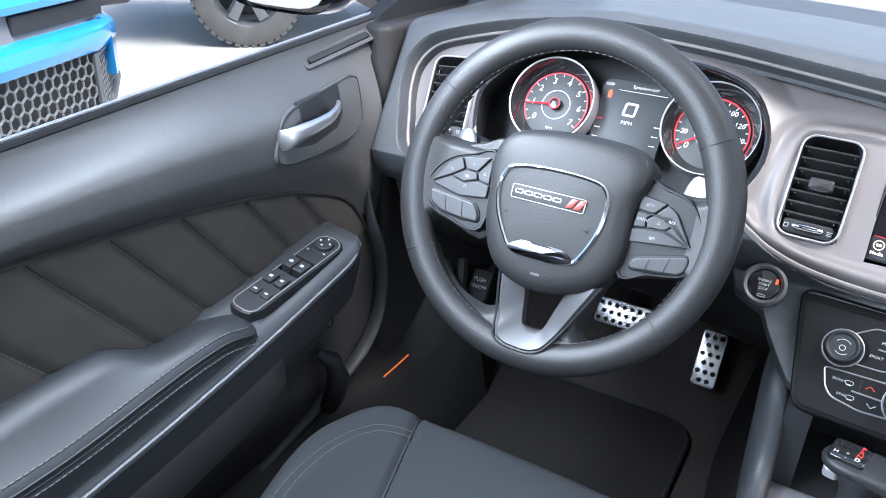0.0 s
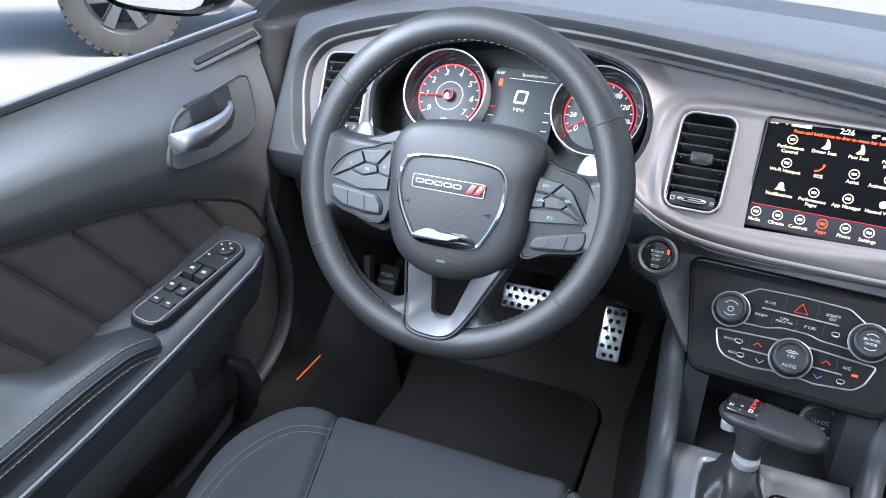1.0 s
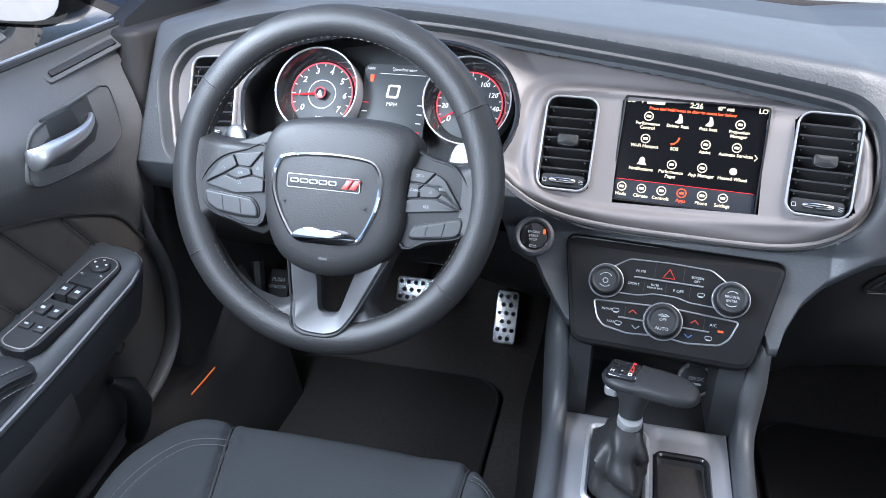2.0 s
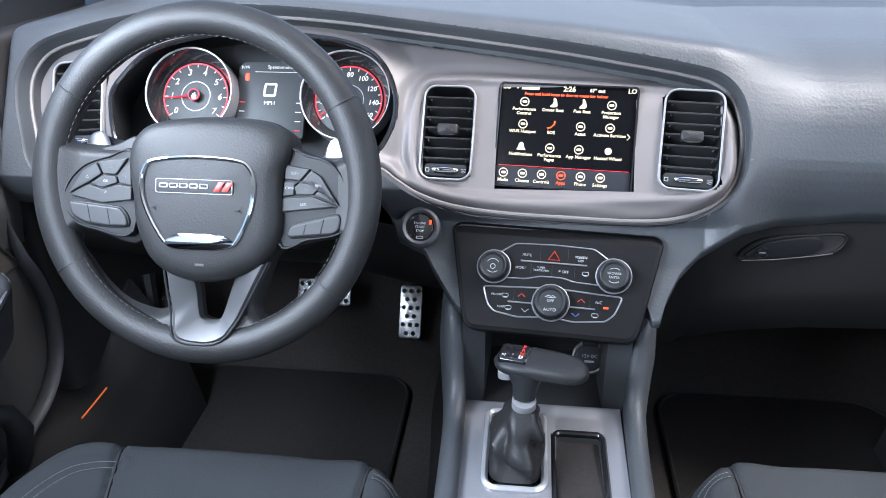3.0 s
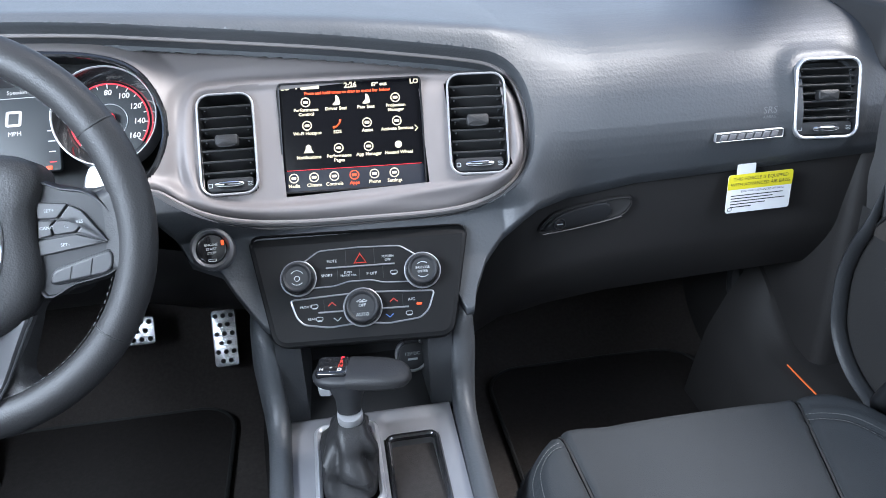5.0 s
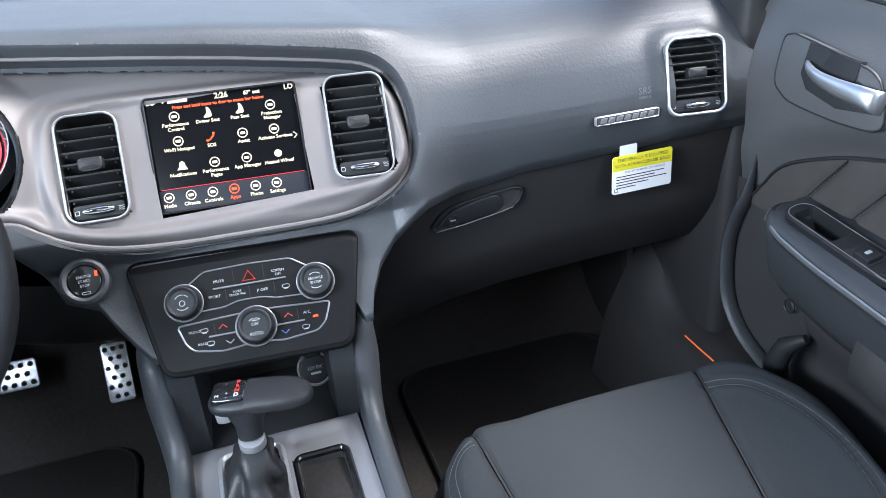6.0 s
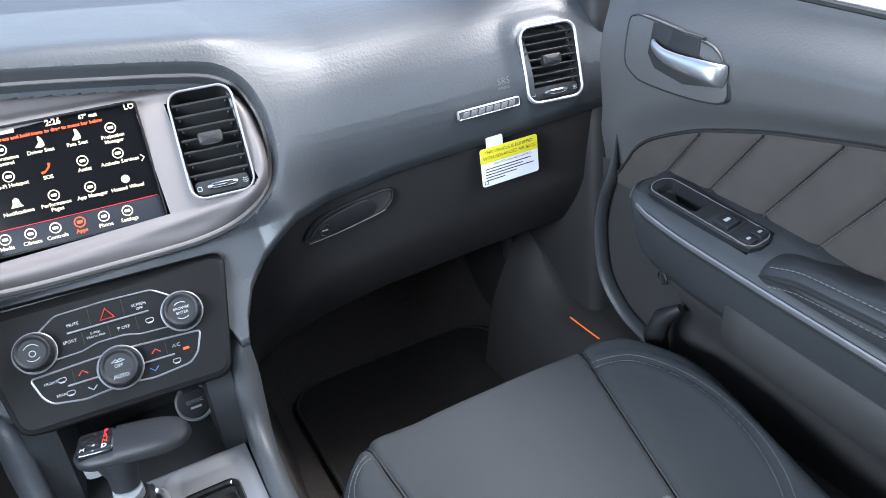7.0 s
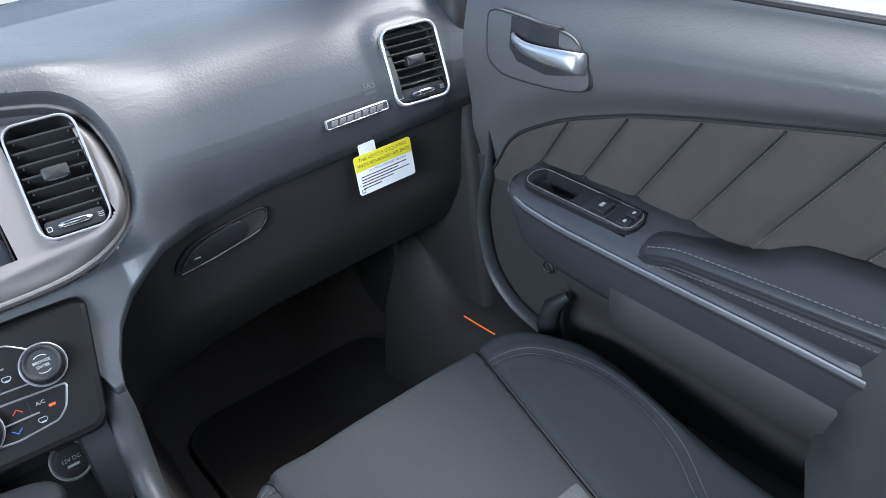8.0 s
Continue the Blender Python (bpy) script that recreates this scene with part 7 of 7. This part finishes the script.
def blue_car():
    c = thing("blue_car", (-4.9, 1.2, 0), "parked bright blue car with black honeycomb lower grille", "car")
    nose, y0, y1 = 0.0, -1.90, 0.0

    def plan(g, k=0.0):
        """Outline seen from above, nose at x = 0."""
        return [(nose + g - 0.10, y0 + 0.30 - k), (nose + g, y0 + 0.55), (nose + g, y1 - 0.45), (nose + g - 0.06, y1 - 0.24), (nose + g - 0.20, y1 - 0.08), (nose + g - 0.44, y1 + k), (nose - 0.95, y1 + 0.02 + k), (nose - 4.4, y1 + 0.02 + k), (nose - 4.4, y0 - 0.02 - k), (nose - 0.95, y0 - 0.02 - k), (nose + g - 0.42, y0 + 0.02 - k)]

    def stack(levels):
        return loft([[Vector((x, y, z)) for x, y in plan(g, k)] for z, g, k in levels], cap0=True, cap1=True)
    part("lower_body", stack([(0.12, -0.08, -0.04), (0.20, -0.05, -0.03), (0.45, -0.04, -0.03)]), PLASTIC, c, "dark lower bumper", sharp=25)
    part("bumper", stack([(0.435, -0.03, 0.0), (0.45, 0.02, 0.0), (0.50, 0.05, 0.01), (0.555, 0.045, 0.01), (0.575, 0.0, 0.0)]), BLUE_PAINT, c, "blue painted bumper band", sharp=35)
    part("upper_grille", stack([(0.57, -0.03, -0.02), (0.70, -0.05, -0.03)]), material("pale_grille_plastic", (0.16, 0.16, 0.16), 0.5), c, "grey upper grille band", sharp=25)
    part("headlamp", slab(rounded(0.30, 0.075, 0.03), 0, 0.05, 0.02), GLOSS, c, "dark headlamp lens", Matrix.Translation((-0.13, y1 - 0.16, 0.64)) @ Matrix.Rotation(radians(62), 4, "Z") @ plane_at((0, 0, 0), 8))
    part("bonnet", loft([[Vector((x, y, z)) for x, y in plan(g, 0)[:6] + [(-1.5, y1), (-1.5, y0)] + plan(g, 0)[-1:]] for z, g in ((0.69, 0.0), (0.72, 0.01), (0.78, -0.06), (0.84, -0.40))], cap0=True, cap1=True), BLUE_PAINT, c, "blue bonnet", sharp=35)
    part("body_side", loft([[Vector((x, y, z)) for x, y in ((-0.9, y1 + 0.02), (-0.9, y0 - 0.02), (-4.4, y0 - 0.02), (-4.4, y1 + 0.02))] for z in (0.56, 0.80, 0.90)], cap0=True, cap1=True), BLUE_PAINT, c, "blue body side", sharp=30)
    part("cabin", loft([[Vector((x, y, z)) for x, y in ((-1.4 - g * 2, y0 + 0.1 + g * 0.5), (-1.4 - g * 2, y1 - 0.1 - g * 0.5), (-3.9 + g, y1 - 0.1 - g * 0.5), (-3.9 + g, y0 + 0.1 + g * 0.5))] for z, g in ((0.80, 0), (0.98, 0.02), (1.42, 0.34))], cap0=True, cap1=True), GLOSS, c, "dark glazed cabin", sharp=30)
    part("corner_blade", loft([[Vector((a, y1 + b, z)) for a, b in ((0.0, -0.30), (-0.05, -0.20), (-0.22, -0.02), (-0.40, 0.04), (-0.40, -0.06), (-0.10, -0.28))] for z in (0.30, 0.40, 0.45, 0.56)], cap0=True, cap1=True), BLUE_PAINT, c, "blue bumper corner", sharp=35)
    grid = part("grille_backing", loft([[Vector((x, y, z)) for x, y in ((-0.035, y0 + 0.5), (-0.035, y1 - 0.45), (-0.09, y1 - 0.24), (-0.16, y1 - 0.12), (-0.3, y1 - 0.2), (-0.3, y0 + 0.5))] for z in (0.14, 0.43)], cap0=True, cap1=True), DARK, c)
    k = 0.034
    bm = bmesh.new()
    for i in range(24):
        for j in range(6):
            yy, zz = y0 + 0.55 + i * k * 1.75 + (j % 2) * k * 0.87, 0.165 + j * k * 1.52
            if yy < y1 - 0.50:
                tube([Vector((0.0, yy + k * math.cos(q), zz + k * math.sin(q))) for q in [math.pi / 6 + math.pi / 3 * n for n in range(7)]], 0.006, 5, bm=bm)
    grille = part("honeycomb_grille", bm, material("grey_grille", (0.13, 0.135, 0.14), 0.45), c, "grey honeycomb mesh")
    k = 0.020
    bm = bmesh.new()
    for i in range(9):
        for j in range(8):
            yy, zz = y1 - 0.43 + i * k * 1.75 + (j % 2) * k * 0.87, 0.20 + j * k * 1.5
            if zz < 0.43:
                tube([Vector((-0.01 - max(0, yy - y1 + 0.43) * 0.42, yy + k * math.cos(q), zz + k * math.sin(q))) for q in [math.pi / 6 + math.pi / 3 * n for n in range(7)]], 0.004, 5, bm=bm)
    part("side_mesh", bm, grille.data.materials[0], c, "finer side mesh")
    part("mesh_frame", tube([Vector((0.012 - b, y, z)) for y, z, b in ((y1 - 0.47, 0.17, 0), (y1 - 0.47, 0.43, 0), (y1 - 0.30, 0.445, 0.06), (y1 - 0.13, 0.41, 0.14), (y1 - 0.11, 0.24, 0.14), (y1 - 0.30, 0.165, 0.06))], 0.017, 6, closed=True), material("grey_grille_frame", (0.09, 0.095, 0.10), 0.5), c, "grey mesh surround")
    part("splitter", stack([(0.06, -0.03, 0.0), (0.10, 0.0, 0.03), (0.15, -0.04, 0.02)]), material("pale_grey_plastic", (0.20, 0.20, 0.20), 0.6), c, "grey lower splitter", sharp=25)
    # Solid dark block puts the shade of the grille opening into colour.
    part("air_opening", block(0.03, 0.62, 0.075, (-0.035, -0.62, 0.60), 0.006), DARK, c, "dark block in place of a shaded grille opening")
    for x in (-0.95, -3.75):
        for y in (y0 + 0.11, y1 - 0.11):
            road_wheel(c, (x, y, 0.34), 0.34, 0.24, "y")
    moved(c, Matrix.Translation((-3.50, 1.81, 0)) @ Matrix.Rotation(radians(20), 4, "Z"))


def truck():
    c = thing("parked_truck", (-5.0, 4.2, 0), "dark parked truck with dusty off-road tyres", "truck")
    DK = material("dark_truck_paint", (0.05, 0.055, 0.06), 0.35, coat=0.6)
    part("body", loft([[Vector((x, y, z)) for x, y in ((-1.0, -0.05), (4.2, -0.05), (4.2, 1.75), (-1.0, 1.75))] for z in (0.72, 1.15, 1.18)], cap0=True, cap1=True), DK, c, "", sharp=30)
    part("cab", loft([[Vector((x, y, z)) for x, y in ((0.8 + g, 0.08 + g * 0.3), (2.9 - g, 0.08 + g * 0.3), (2.9 - g, 1.62 - g * 0.3), (0.8 + g, 1.62 - g * 0.3))] for z, g in ((1.18, 0), (1.88, 0.30))], cap0=True, cap1=True), DK, c, "", sharp=30)
    for x in (0.0, 3.3):
        for y in (0.12, 1.58):
            road_wheel(c, (x, y, 0.415), 0.415, 0.28, "y")
        part("wheel_flare", loft([[Vector((x + r * math.cos(q), y, 0.44 + r * math.sin(q))) for q in [math.pi * i / 14 for i in range(15)]] for y, r in ((0.10, 0.58), (-0.12, 0.57), (-0.12, 0.52), (0.10, 0.52), (0.10, 0.58))], closed=False), PLASTIC, c, "black wheel-arch flare")
    moved(c, Matrix.Translation((-4.36, 3.45, 0)) @ Matrix.Rotation(radians(45), 4, "Z"))


blue_car()
truck()
